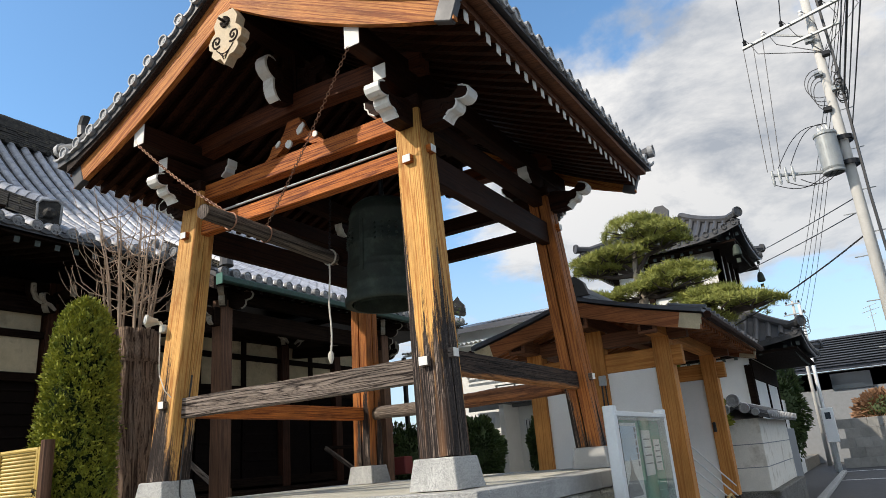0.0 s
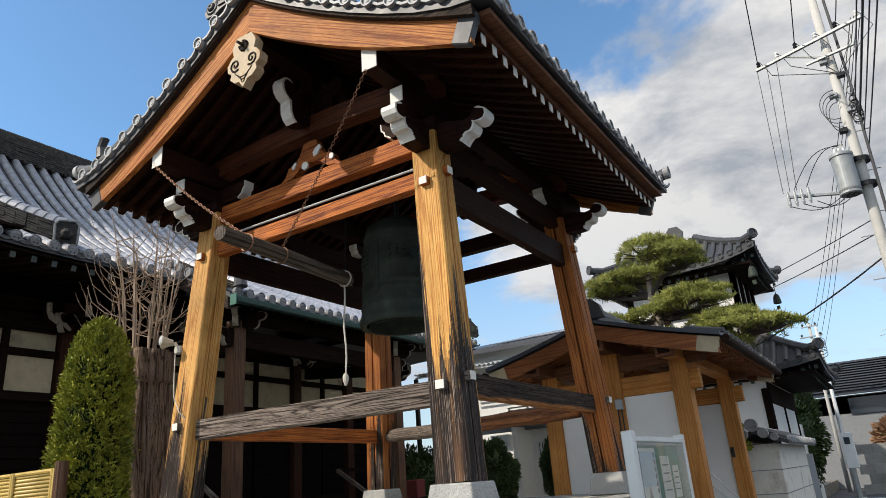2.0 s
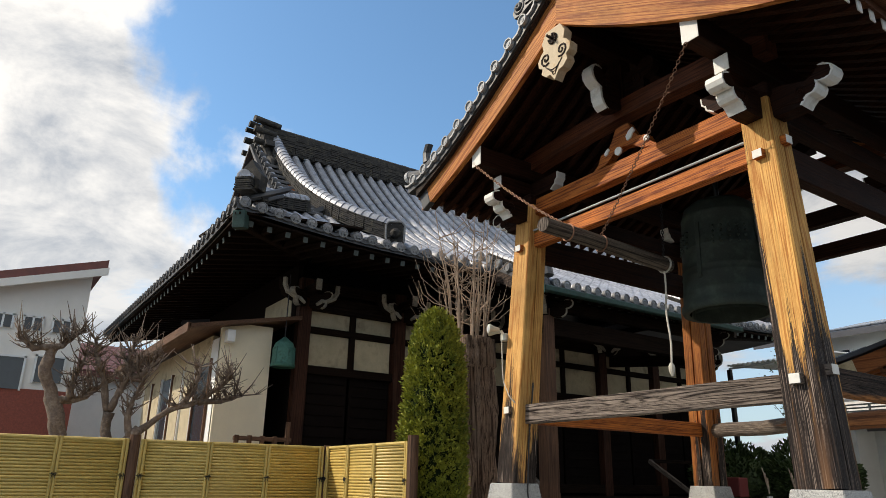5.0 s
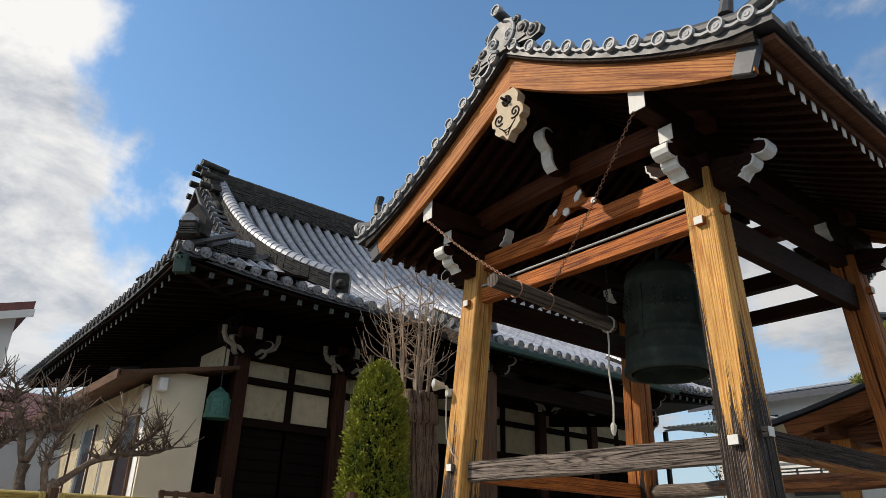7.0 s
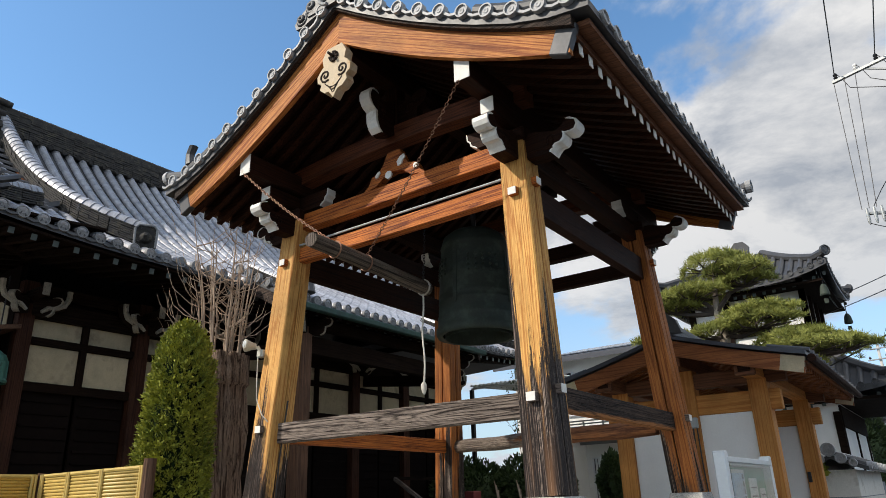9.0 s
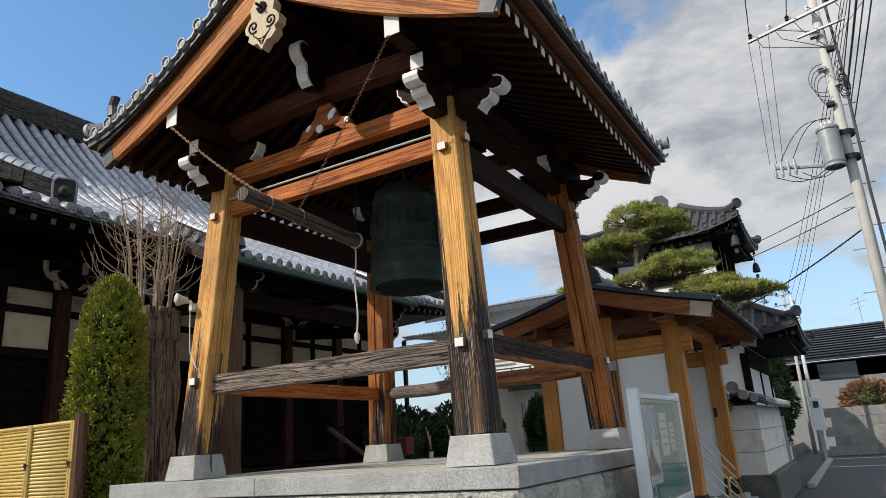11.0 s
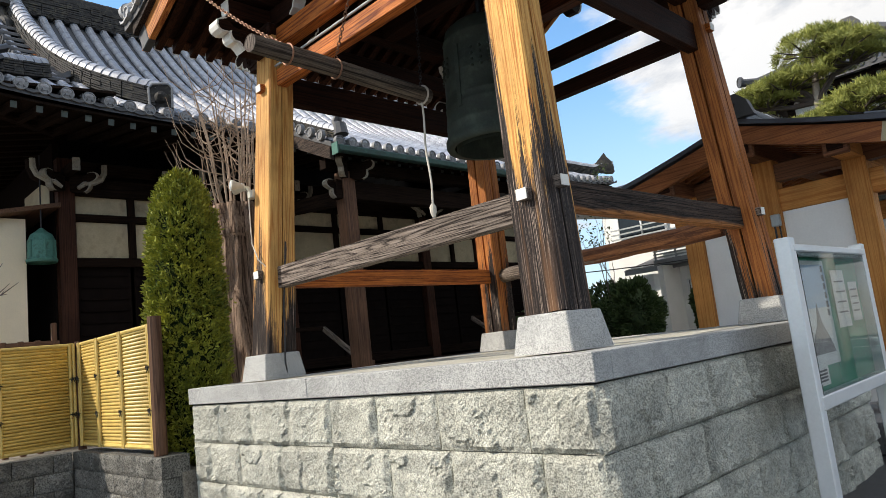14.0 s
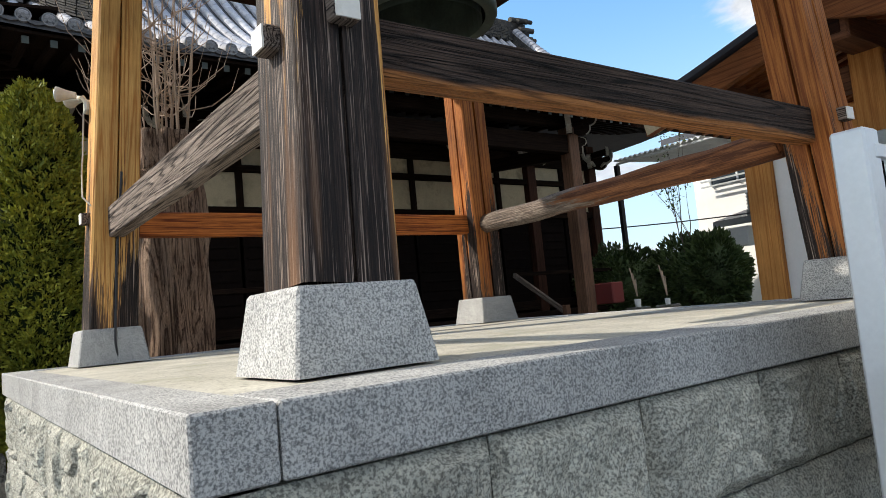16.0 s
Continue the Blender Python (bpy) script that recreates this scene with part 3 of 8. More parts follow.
def flake_course(points, w, h, rnd, piece=0.24, bm=None):
    """One course of flat tiles along points, each a little out of line."""
    bm = bm or bmesh.new()
    pts = resample(points, piece)
    for a, b in zip(pts, pts[1:]):
        d = b - a
        side = d.cross(Vector((0, 0, 1))).normalized() * (w / 2 + rnd.uniform(-0.012, 0.012))
        lo, hi = Vector((0, 0, rnd.uniform(-0.004, 0.004))), Vector((0, 0, h * rnd.uniform(0.62, 0.86)))
        e = d * 0.012
        v = [bm.verts.new(q) for q in (a + e - side + lo, b - e - side + lo, b - e + side + lo, a + e + side + lo, a + e - side + hi, b - e - side + hi, b - e + side + hi, a + e + side + hi)]
        for f in ((0, 3, 2, 1), (4, 5, 6, 7), (0, 1, 5, 4), (1, 2, 6, 5), (2, 3, 7, 6), (3, 0, 4, 7)):
            bm.faces.new([v[k] for k in f])
    return bm

# ---- ground ----
ROAD_X = 0.55
bm = bmesh.new()
far = 900.0
vs = [bm.verts.new(p) for p in ((-far, -far, -0.02), (far, -far, -0.02), (far, far, -0.02), (-far, far, -0.02))]
bm.faces.new(vs)
tagged(part("ground", bm, ASPHALT), "grey asphalt street and ground in front of the temple", "ground", kind="structure")
tagged(part("temple_yard", box((16.0, 60.0, 0.5), (-8.75, 15.0 + 16.2, 0.2), 0.0), EARTH), "raised bare earth yard of the temple", "yard", kind="structure")
tagged(part("garden_bed", box((22.0, 16.0, 0.62), (-18.0, -6.2, 0.31), 0.0), EARTH), "raised garden soil behind the bamboo fence", "garden", kind="structure")
tagged(part("garden_bed", box((2.5, 1.9, 0.616), (-5.70, 0.88, 0.308), 0.0), EARTH), "soil round the clipped conifer beside the platform", "garden", kind="structure")

# ---- stone platform of the bell tower ----
TOP, L = 1.35, 4.4
platform = thing("stone_platform", (-2.2, 2.2, 0), "stone platform of rough split granite blocks with a dressed granite cap", "platform", kind="structure")
part("core", box((L - 0.24, L - 0.24, 1.19), (-2.2, 2.2, 0.60), 0.0), STONE_DARK, platform)
part("floor", box((L - 0.52, L - 0.316, 0.10), (-2.2, 2.2, TOP - 0.056), 0.0), FLOOR_STONE, platform, "pale mortar floor of the platform")


def cap_stones():
    """Long dressed slabs: the front and back runs pass the corners, the side runs butt against them."""
    d, w = 0.158, 0.26
    for a, b in [(-4.4, -2.45), (-2.45, 0.0)]:
        for y in (d / 2, L - d / 2):
            part("cap_stone", box((b - a - 0.003, d, 0.145), ((a + b) / 2, y, TOP - 0.0725), 0.005), GRANITE, platform, "dressed grey granite cap slab")
    for a, b in [(d + 0.003, 2.35), (2.35, L - d - 0.003)]:
        for x in (-w / 2, -L + w / 2):
            part("cap_stone", box((w, b - a - 0.003, 0.145), (x, (a + b) / 2, TOP - 0.0725), 0.005), GRANITE, platform, "dressed grey granite cap slab")


cap_stones()


def split_block(w, h, depth, seed, bulge=0.042, cell=0.016):
    """A split-faced stone whose rough face looks to -y; x from 0 to w, z from 0 to h."""
    bm = bmesh.new()
    nx, nz = max(5, int(w / cell)), max(4, int(h / cell))
    grid = []
    chip = noise.noise(Vector((seed, seed * 2, 1)))
    for j in range(nz + 1):
        row = []
        for i in range(nx + 1):
            x, z = w * i / nx, h * j / nz
            edge = min(x, w - x, z, h - z) + 0.016 * noise.noise(Vector((x * 17, z * 17, seed)))
            rise = min(1.0, max(0.0, edge / 0.034))
            p = Vector((x, z, seed * 1.7))
            f = 0.58 * noise.noise(p * 4) + 0.30 * abs(noise.noise(p * 9)) + 0.16 * noise.noise(p * 27) + 0.13 * noise.noise(p * 61)
            step = 0.38 * (1 if noise.noise(p * 3.3 + Vector((chip, 0, 0))) + 0.18 * noise.noise(p * 21) > 0.16 else 0)
            y = -rise * bulge * (0.55 + f + step)
            row.append(bm.verts.new((x, y, z)))
        grid.append(row)
    for j in range(nz):
        for i in range(nx):
            bm.faces.new((grid[j][i], grid[j][i + 1], grid[j + 1][i + 1], grid[j + 1][i]))
    back = [bm.verts.new(p) for p in ((0, depth, 0), (w, depth, 0), (w, depth, h), (0, depth, h))]
    bm.faces.new([grid[0][i] for i in range(nx, -1, -1)] + [back[0], back[1]])
    bm.faces.new([grid[nz][i] for i in range(nx + 1)] + [back[2], back[3]])
    bm.faces.new([grid[j][0] for j in range(nz + 1)] + [back[3], back[0]])
    bm.faces.new([grid[j][nx] for j in range(nz, -1, -1)] + [back[1], back[2]])
    return bm


def block_walls():
    rnd = random.Random(4)
    course, z = 0.335, 1.20
    k = 0
    for row in range(4):
        z -= course
        h = course - 0.005
        for side in range(4):
            run = L - 0.04
            x = 0.0
            sizes = []
            while x < run - 0.01:
                w = rnd.uniform(0.50, 0.68)
                if not sizes and row % 2:
                    w *= 0.55
                if run - x - w < 0.32:
                    w = run - x
                sizes.append((x, w))
                x += w
            for x, w in sizes:
                k += 1
                if side in (2, 3) and row > 1:
                    continue
                bm = split_block(w - 0.005, h, 0.10, k * 3.13, 0.042 if side == 0 else 0.050, 0.016 if side < 2 else 0.05)
                # front, right side, back, left side
                m = [pose(-L + 0.02 + x, 0.03, z), pose(-0.03, 0.02 + x, z, 0, 0, 90), pose(-0.02 - x, L - 0.03, z, 0, 0, 180), pose(-L + 0.03, L - 0.02 - x, z, 0, 0, -90)][side]
                part("stone_block", bm, GRANITE_ROUGH, platform, m=m)


block_walls()

# ---- bell tower ----
CX, CY = -2.2, 2.2
tower = thing("bell_tower", (CX, CY, TOP), "open timber bell tower with leaning pillars and tiled gable roof", "bell tower")
BASE, HEAD = 1.62, 1.45
POSTS = {"A": (1, -1), "B": (-1, -1), "C": (1, 1), "D": (-1, 1)}


def post_at(key, z):
    sx, sy = POSTS[key]
    k = BASE + (HEAD - BASE) * (z - 1.58) / 3.0
    return Vector((CX + sx * k, CY + sy * k, z))


def footing():
    bm = bmesh.new()
    b, t, h = 0.214, 0.176, 0.228
    prof = [(b, 0.0), (t + 0.004, h - 0.012), (t - 0.006, h)]
    rings = [[bm.verts.new((sx * r, sy * r, z)) for sx, sy in ((-1, -1), (1, -1), (1, 1), (-1, 1))] for r, z in prof]
    for lo, hi in zip(rings, rings[1:]):
        for k in range(4):
            bm.faces.new((lo[k], lo[(k + 1) % 4], hi[(k + 1) % 4], hi[k]))
    bm.faces.new(rings[-1])
    bmesh.ops.bevel(bm, geom=[e for e in bm.edges if abs(e.verts[0].co.z - e.verts[1].co.z) > 0.1], offset=0.008, segments=1, affect="EDGES")
    return bm


def pillar(key):
    """Leaning square pillar with a saw kerf down the middle of each face."""
    foot, head = post_at(key, 1.575), post_at(key, 4.64)
    length = (head - foot).length
    bm = bmesh.new()
    h0, h1, g, d = 0.148, 0.128, 0.006 if key in "AB" else 0.011, 0.04

    def ring(h):
        c = 0.012
        pts = []
        for q in range(4):
            run = [(-h + c, -h), (-g, -h), (-g, -h + d), (g, -h + d), (g, -h), (h - c, -h)]
            if q == 2 and key in 'AB':
                run = [(-h + c, -h), (-h * 0.4, -h), (-h * 0.1, -h), (h * 0.1, -h), (h * 0.4, -h), (h - c, -h)]
            a = q * math.pi / 2
            pts += [(x * math.cos(a) - y * math.sin(a), x * math.sin(a) + y * math.cos(a)) for x, y in run]
        return pts
    rings = []
    for i in range(9):
        f = i / 8
        rings.append([bm.verts.new((length * f, y, z)) for y, z in ring(h0 + (h1 - h0) * f)])
    k = len(rings[0])
    for a, b in zip(rings, rings[1:]):
        for i in range(k):
            bm.faces.new((a[i], a[(i + 1) % k], b[(i + 1) % k], b[i]))
    bm.faces.new(rings[-1])
    bmesh.ops.recalc_face_normals(bm, faces=bm.faces[:])
    front = key in "AB"
    # rear pillars get the copy coloured for shade; wear at the foot is separate
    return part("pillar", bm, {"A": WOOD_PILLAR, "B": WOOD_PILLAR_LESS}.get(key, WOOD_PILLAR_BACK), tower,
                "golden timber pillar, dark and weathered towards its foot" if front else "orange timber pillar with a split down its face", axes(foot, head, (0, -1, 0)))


for key in POSTS:
    p = post_at(key, 1.352)
    part("footing_stone", footing(), GRANITE, tower, "tapered grey granite footing stone", Matrix.Translation((p.x, p.y, 1.352)))
    pillar(key)


def tie(a, b, z, w, h, mat, label="", end=0.0, name="tie_beam"):
    p, q = post_at(a, z), post_at(b, z)
    d = (q - p).normalized()
    return beam(name, p + d * (0.10 - end), q - d * (0.10 - end), w, h, mat, tower, label)


tie("A", "B", 2.27, 0.10, 0.20, WOOD_GREY, "weathered grey lower tie beam")
tie("A", "C", 2.33, 0.10, 0.20, WOOD_BLACK_BEAM, "blackened lower tie beam")
tie("B", "D", 2.27, 0.10, 0.17, WOOD_BEAM, "reddish orange lower tie beam")
log_from, log_to = post_at("D", 2.26) + Vector((0.1, 0, 0)), post_at("C", 2.30) + Vector((-0.1, 0, 0))
part("tie_beam", tube([(2.86 * k / 12, 0.012 * math.sin(k * 0.9), 0.008 * math.sin(k * 1.7)) for k in range(13)], [0.085 + 0.001 * k for k in range(13)], 14), WOOD_TIE, tower, "rounded lower tie log, grey at one end", axes(log_from, log_to), smooth=True)
# front beams stay orange; the rest carry roof shade in a darker wood
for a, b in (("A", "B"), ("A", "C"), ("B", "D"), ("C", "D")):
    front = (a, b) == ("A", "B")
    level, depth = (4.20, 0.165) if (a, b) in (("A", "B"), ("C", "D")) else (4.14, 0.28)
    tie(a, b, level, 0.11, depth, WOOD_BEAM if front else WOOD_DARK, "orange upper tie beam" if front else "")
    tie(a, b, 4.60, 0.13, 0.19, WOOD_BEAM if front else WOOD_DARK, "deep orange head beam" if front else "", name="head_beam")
part("conduit", tube([post_at("B", 4.31) + Vector((0.1, -0.07, 0)), post_at("A", 4.31) + Vector((-0.1, -0.07, 0))], 0.012, 8), GREY_STEEL, tower, "thin grey conduit along the tie beam")
for key, (sx, sy) in POSTS.items():
    for z, axis in ((2.31, 1), (2.37, 0), (4.11, 1), (4.22, 0)):
        p = post_at(key, z)
        h = 0.148 - 0.02 * (z - 1.58) / 3
        d = Vector((sx, 0, 0)) if axis == 0 else Vector((0, sy, 0))
        q = p + d * (h - 0.02)
        part("wedge", box((0.085, 0.085, 0.075), bevel=0.006), WOOD_GREY if z < 3 else WOOD_BEAM, tower, "", Matrix.Translation(q + d * 0.025))
        s = (0.006, 0.078, 0.068) if axis == 0 else (0.078, 0.006, 0.068)
        part("wedge_face", box(s, bevel=0.0), WHITE_PAINT, tower, "white-painted beam end", Matrix.Translation(q + d * 0.071))
# bearing block, carved noses and bracket arms over each pillar
NOSE = [(0.0, -0.16), (0.12, -0.20), (0.19, -0.195), (0.235, -0.165), (0.265, -0.115), (0.268, -0.065), (0.268, -0.03), (0.30, -0.018), (0.335, 0.0), (0.368, 0.04), (0.375, 0.085), (0.35, 0.13), (0.30, 0.15), (0.25, 0.13), (0.20, 0.09), (0.13, 0.09), (0.06, 0.13), (0.0, 0.14)]
EDGE = NOSE[2:14]
NOSE_TIP = [(x + 0.008, z) for x, z in EDGE] + [(x - 0.02, z) for x, z in EDGE[::-1]]


def carved(scale_x=1.0, scale_z=1.0, depth=0.12):
    """A carved beam nose with a spiral cut in relief on both cheeks."""
    bm = prism([(x * scale_x, z * scale_z) for x, z in NOSE], depth)
    for s in (-1, 1):
        pts = [Vector((scale_x * (0.20 + 0.075 * (1 - k / 20) * math.cos(k * 0.62 + 0.6)), s * depth / 2, scale_z * (0.0 + 0.075 * (1 - k / 20) * math.sin(k * 0.62 + 0.6)))) for k in range(18)]
        tube(pts, 0.011, 5, bm)
    return bm


HEAD_NOSE = [(0.0, -0.13), (0.16, -0.14), (0.265, -0.135), (0.29, -0.10), (0.325, -0.068), (0.372, -0.066), (0.398, -0.04), (0.408, -0.005), (0.402, 0.022), (0.43, 0.008), (0.475, 0.004), (0.515, 0.022), (0.535, 0.06), (0.528, 0.105), (0.49, 0.135), (0.44, 0.138), (0.40, 0.11), (0.375, 0.075), (0.31, 0.062), (0.22, 0.085), (0.12, 0.115), (0.0, 0.12)]
RIM = HEAD_NOSE[2:16]
HEAD_TIP = [(x + 0.007, z - 0.004 if x < 0.5 else z) for x, z in RIM] + [(x - 0.012, z + 0.010 if x < 0.5 else z) for x, z in RIM[::-1]]


def head_nose(depth=0.15):
    """Nose of a head beam: a bulb at the tip, a stepped underside and a spiral cut on both cheeks."""
    bm = prism(HEAD_NOSE, depth)
    for s in (-1, 1):
        pts = [Vector((0.27 + 0.055 * (1 - k / 20) * math.cos(k * 0.62 + 0.6), s * depth / 2, -0.02 + 0.055 * (1 - k / 20) * math.sin(k * 0.62 + 0.6))) for k in range(18)]
        tube(pts, 0.009, 5, bm)
        tube([Vector((0.05 + 0.06 * k, s * depth / 2, -0.085 + 0.012 * math.sin(k * 1.3))) for k in range(5)], 0.008, 5, bm)
    return bm


nose_body, nose_tip = shared("carved_nose", head_nose(), WOOD_DARK), shared("nose_face", prism(HEAD_TIP, 0.154), WHITE_PAINT)
ARM = [(0, -0.09), (0.40, -0.09), (0.43, -0.065), (0.465, -0.045), (0.475, -0.005), (0.505, 0.02), (0.51, 0.09), (0, 0.09)]
ARM_FACE = [(0.40, -0.096), (0.434, -0.071), (0.472, -0.049), (0.482, -0.007), (0.512, 0.017), (0.517, 0.09), (0.505, 0.09), (0.498, 0.022), (0.468, 0.0), (0.458, -0.04), (0.425, -0.06), (0.395, -0.085)]
arm_body, arm_face = shared("bracket_arm", prism(ARM, 0.12), WOOD_DARK), shared("arm_face", prism(ARM_FACE, 0.124), WHITE_PAINT)
for key, (sx, sy) in POSTS.items():
    p = post_at(key, 4.50)
    for ang in (90 * sy, 0 if sx > 0 else 180):
        m = Matrix.Translation(p) @ pose(0, 0, 0.06, 0, 0, ang) @ Matrix.Translation((0.10, 0, 0))
        part("carved_nose", nose_body, None, tower, "", m)
        part("nose_face", nose_tip, None, tower, "white-painted carved nose end", m)
    part("bearing_block", box((0.30, 0.30, 0.13), bevel=0.02), WOOD_DARK, tower, "", Matrix.Translation((p.x, p.y, 4.685)))
    m = Matrix.Translation((p.x, p.y, 4.835)) @ pose(0, 0, 0, 0, 0, 90 * sy)
    part("bracket_arm", box((0.50, 0.135, 0.15), (0.25, 0, 0), 0.008), WOOD_DARK, tower, "", m)
    part("arm_face", box((0.008, 0.13, 0.145), (0.504, 0, 0), 0.0), WHITE_PAINT, tower, "white-painted square bracket end", m)
    for ang in (180 if sx > 0 else 0, -90 * sy):
        m = Matrix.Translation((p.x, p.y, 4.82)) @ pose(0, 0, 0, 0, 0, ang)
        part("bracket_arm", arm_body, None, tower, "", m)
        part("arm_face", arm_face, None, tower, "white-painted bracket end", m)
# purlins, cross beams, ridge purlin
VERGE = -0.23
ROOF_Y0, ROOF_Y1 = VERGE, 2 * CY - VERGE
for sx in (-1, 1):
    x = CX + sx * 1.42
    beam("purlin", (x, -0.085, 5.05), (x, 2 * CY + 0.085, 5.05), 0.16, 0.22, WOOD_DARK, tower)
    for y in (-0.086, 2 * CY + 0.086):
        part("purlin_face", box((0.155, 0.006, 0.215), bevel=0.0), WHITE_PAINT, tower, "white-painted purlin end", Matrix.Translation((x, y, 5.05)))
for y in (CY - 1.46, CY + 1.46):
    rows = [[(x - CX + 1.62, e, 0.10 + 0.10 * (1 - ((x - CX) / 1.62) ** 2)) for e in (-0.085, 0.085)] for x in [CX - 1.62 + 3.24 * k / 16 for k in range(17)]]
    part("cross_beam", slab(rows, 0.20), WOOD_RED, tower, "slightly arched red-brown cross beam", Matrix.Translation((CX - 1.62, y, 5.13)))
    beam("king_post", (CX, y, 5.25), (CX, y, 5.84), 0.16, 0.16, WOOD_DARK, tower)
beam("ridge_purlin", (CX, -0.06, 5.92), (CX, 2 * CY + 0.06, 5.92), 0.18, 0.22, WOOD_DARK, tower)
for y in (CY - 1.46, CY + 1.46):
    for sx in (-1, 1):
        m = Matrix.Translation((CX, y, 5.50)) @ pose(0, 0, 0, 0, 0, 0 if sx > 0 else 180)
        part("carved_nose", carved(1.25, 1.2, 0.10), WOOD_DARK, tower, "", m)
    m = Matrix.Translation((CX, y - 0.10 if y < CY else y + 0.10, 5.42)) @ pose(0, 0, 0, 0, 0, -90 if y < CY else 90)
    part("carved_nose", carved(1.05, 1.35, 0.13), WOOD_DARK, tower, "", m)
    part("nose_face", prism([(x * 1.05, z * 1.35) for x, z in NOSE_TIP], 0.134), WHITE_PAINT, tower, "white-painted wavy bracket face", m)
FROG = [(-0.42, 0.0), (-0.34, 0.05), (-0.30, 0.12), (-0.20, 0.14), (-0.14, 0.20), (-0.08, 0.30), (0.08, 0.30), (0.14, 0.20), (0.20, 0.14), (0.30, 0.12), (0.34, 0.05), (0.42, 0.0), (0.24, 0.02), (0.12, 0.09), (0, 0.11), (-0.12, 0.09), (-0.24, 0.02)]
part("frog_leg_strut", prism([(x, z * 1.25) for x, z in FROG], 0.09), WOOD_BEAM, tower, "carved orange frog-leg strut", Matrix.Translation((CX, CY - 1.45, 4.695)))
CREST = [(-0.05, -0.02), (-0.045, 0.03), (-0.01, 0.055), (0.035, 0.045), (0.055, 0.005), (0.04, -0.04), (-0.01, -0.055)]
LEAF = [(-0.06, -0.06), (-0.075, 0.0), (-0.03, 0.05), (0.03, 0.075), (0.05, 0.03), (0.02, 0.0), (0.0, -0.045)]
for dx, dz, shape, k in ((-0.06, 0.13, CREST, 0.85), (0.12, 0.25, LEAF, 0.9), (0.30, 0.13, CREST, 0.6), (-0.20, 0.17, LEAF, 0.55)):
    part("white_crest", prism([(x * k, z * k) for x, z in shape], 0.02), WHITE_PAINT, tower, "white-painted carving", Matrix.Translation((CX + dx, CY - 1.50, 4.67 + dz)))

# roof of the bell tower
HALF = 2.50


def roof_z(u, y=CY):
    """Height of the roof boarding u metres out from the ridge line."""
    f = 1 - u / HALF
    lift = 0.03 * (abs(y - CY) / 2.4) ** 3 * (u / HALF) ** 2
    return 4.90 + 0.986 * f + 0.434 * f * f + lift


TILE_HALF = 2.655


def tile_z(u, y=CY):
    """Height of the tile bed, which flattens out towards the eave."""
    return roof_z(u, y) + 0.12 * max(0.0, (u - 1.6) / 1.07) ** 3


def roof_sheet(sx, drop, y0, y1, u0, u1, thick, height=roof_z):
    rows = []
    for i in range(9):
        u = u0 + (u1 - u0) * i / 8
        rows.append([(CX + sx * u, y0 + (y1 - y0) * j / 6, height(u, y0 + (y1 - y0) * j / 6) - drop) for j in range(7)])
    return slab(rows, thick)


# boarding takes the wood with the underside's shade in its colour
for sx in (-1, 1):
    part("roof_boarding", roof_sheet(sx, 0.02, -0.10, 2 * CY + 0.10, 0.0, HALF - 0.03, 0.03), WOOD_DARK, tower, "roof boards over the rafters, under-roof shade in their colour")
    part("tile_bed", roof_sheet(sx, -0.075, VERGE, 2 * CY - VERGE, 0.0, TILE_HALF, 0.07, tile_z), TILE, tower, "grey pan tiles of the roof")
    part("eave_lining", roof_sheet(sx, 0.012, -0.11, 2 * CY + 0.11, HALF - 0.05, TILE_HALF - 0.05, 0.05, tile_z), WOOD_GATE_DARK, tower, "red-brown lining under the eave tiles")
    part("eave_board", roof_sheet(sx, -0.035, -0.11, 2 * CY + 0.11, HALF - 0.10, HALF - 0.012, 0.10), WOOD_EAVE, tower, "dark brown eave board")


def rafter_mesh(sx):
    bm = bmesh.new()
    rows = []
    for i in range(9):
        u = (HALF - 0.045) * i / 8
        rows.append([(sx * u, -0.035, roof_z(u) - 0.05), (sx * u, 0.035, roof_z(u) - 0.05)])
    return slab(rows, 0.10, bm)


# rafter brown is lowered to hold the shade of the soffit
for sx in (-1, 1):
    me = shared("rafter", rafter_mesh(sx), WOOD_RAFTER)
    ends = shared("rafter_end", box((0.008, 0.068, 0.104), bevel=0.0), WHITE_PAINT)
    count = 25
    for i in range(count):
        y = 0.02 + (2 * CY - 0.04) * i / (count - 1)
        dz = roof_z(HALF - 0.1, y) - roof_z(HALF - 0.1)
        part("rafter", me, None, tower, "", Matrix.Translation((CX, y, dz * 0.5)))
        u = HALF - 0.040
        part("rafter_end", ends, None, tower, "", Matrix.Translation((CX + sx * u, y, roof_z(u) - 0.10 + dz * 0.5)))


def barge(sx, y, depth):
    """Curved barge board, deeper towards the foot."""
    bm = bmesh.new()
    rings = []
    for i in range(13):
        u = (HALF - 0.06) * i / 12
        top = roof_z(u, y) + 0.005
        deep = 0.385 - 0.15 * (i / 12)
        rings.append([bm.verts.new((CX + sx * u, y + a, b)) for a, b in ((-depth / 2, top), (depth / 2, top), (depth / 2, top - deep), (-depth / 2, top - deep))])
    for a, b in zip(rings, rings[1:]):
        for k in range(4):
            bm.faces.new((a[k], a[(k + 1) % 4], b[(k + 1) % 4], b[k]))
    bm.faces.new(rings[0])
    bm.faces.new(rings[-1])
    bmesh.ops.recalc_face_normals(bm, faces=bm.faces[:])
    return bm


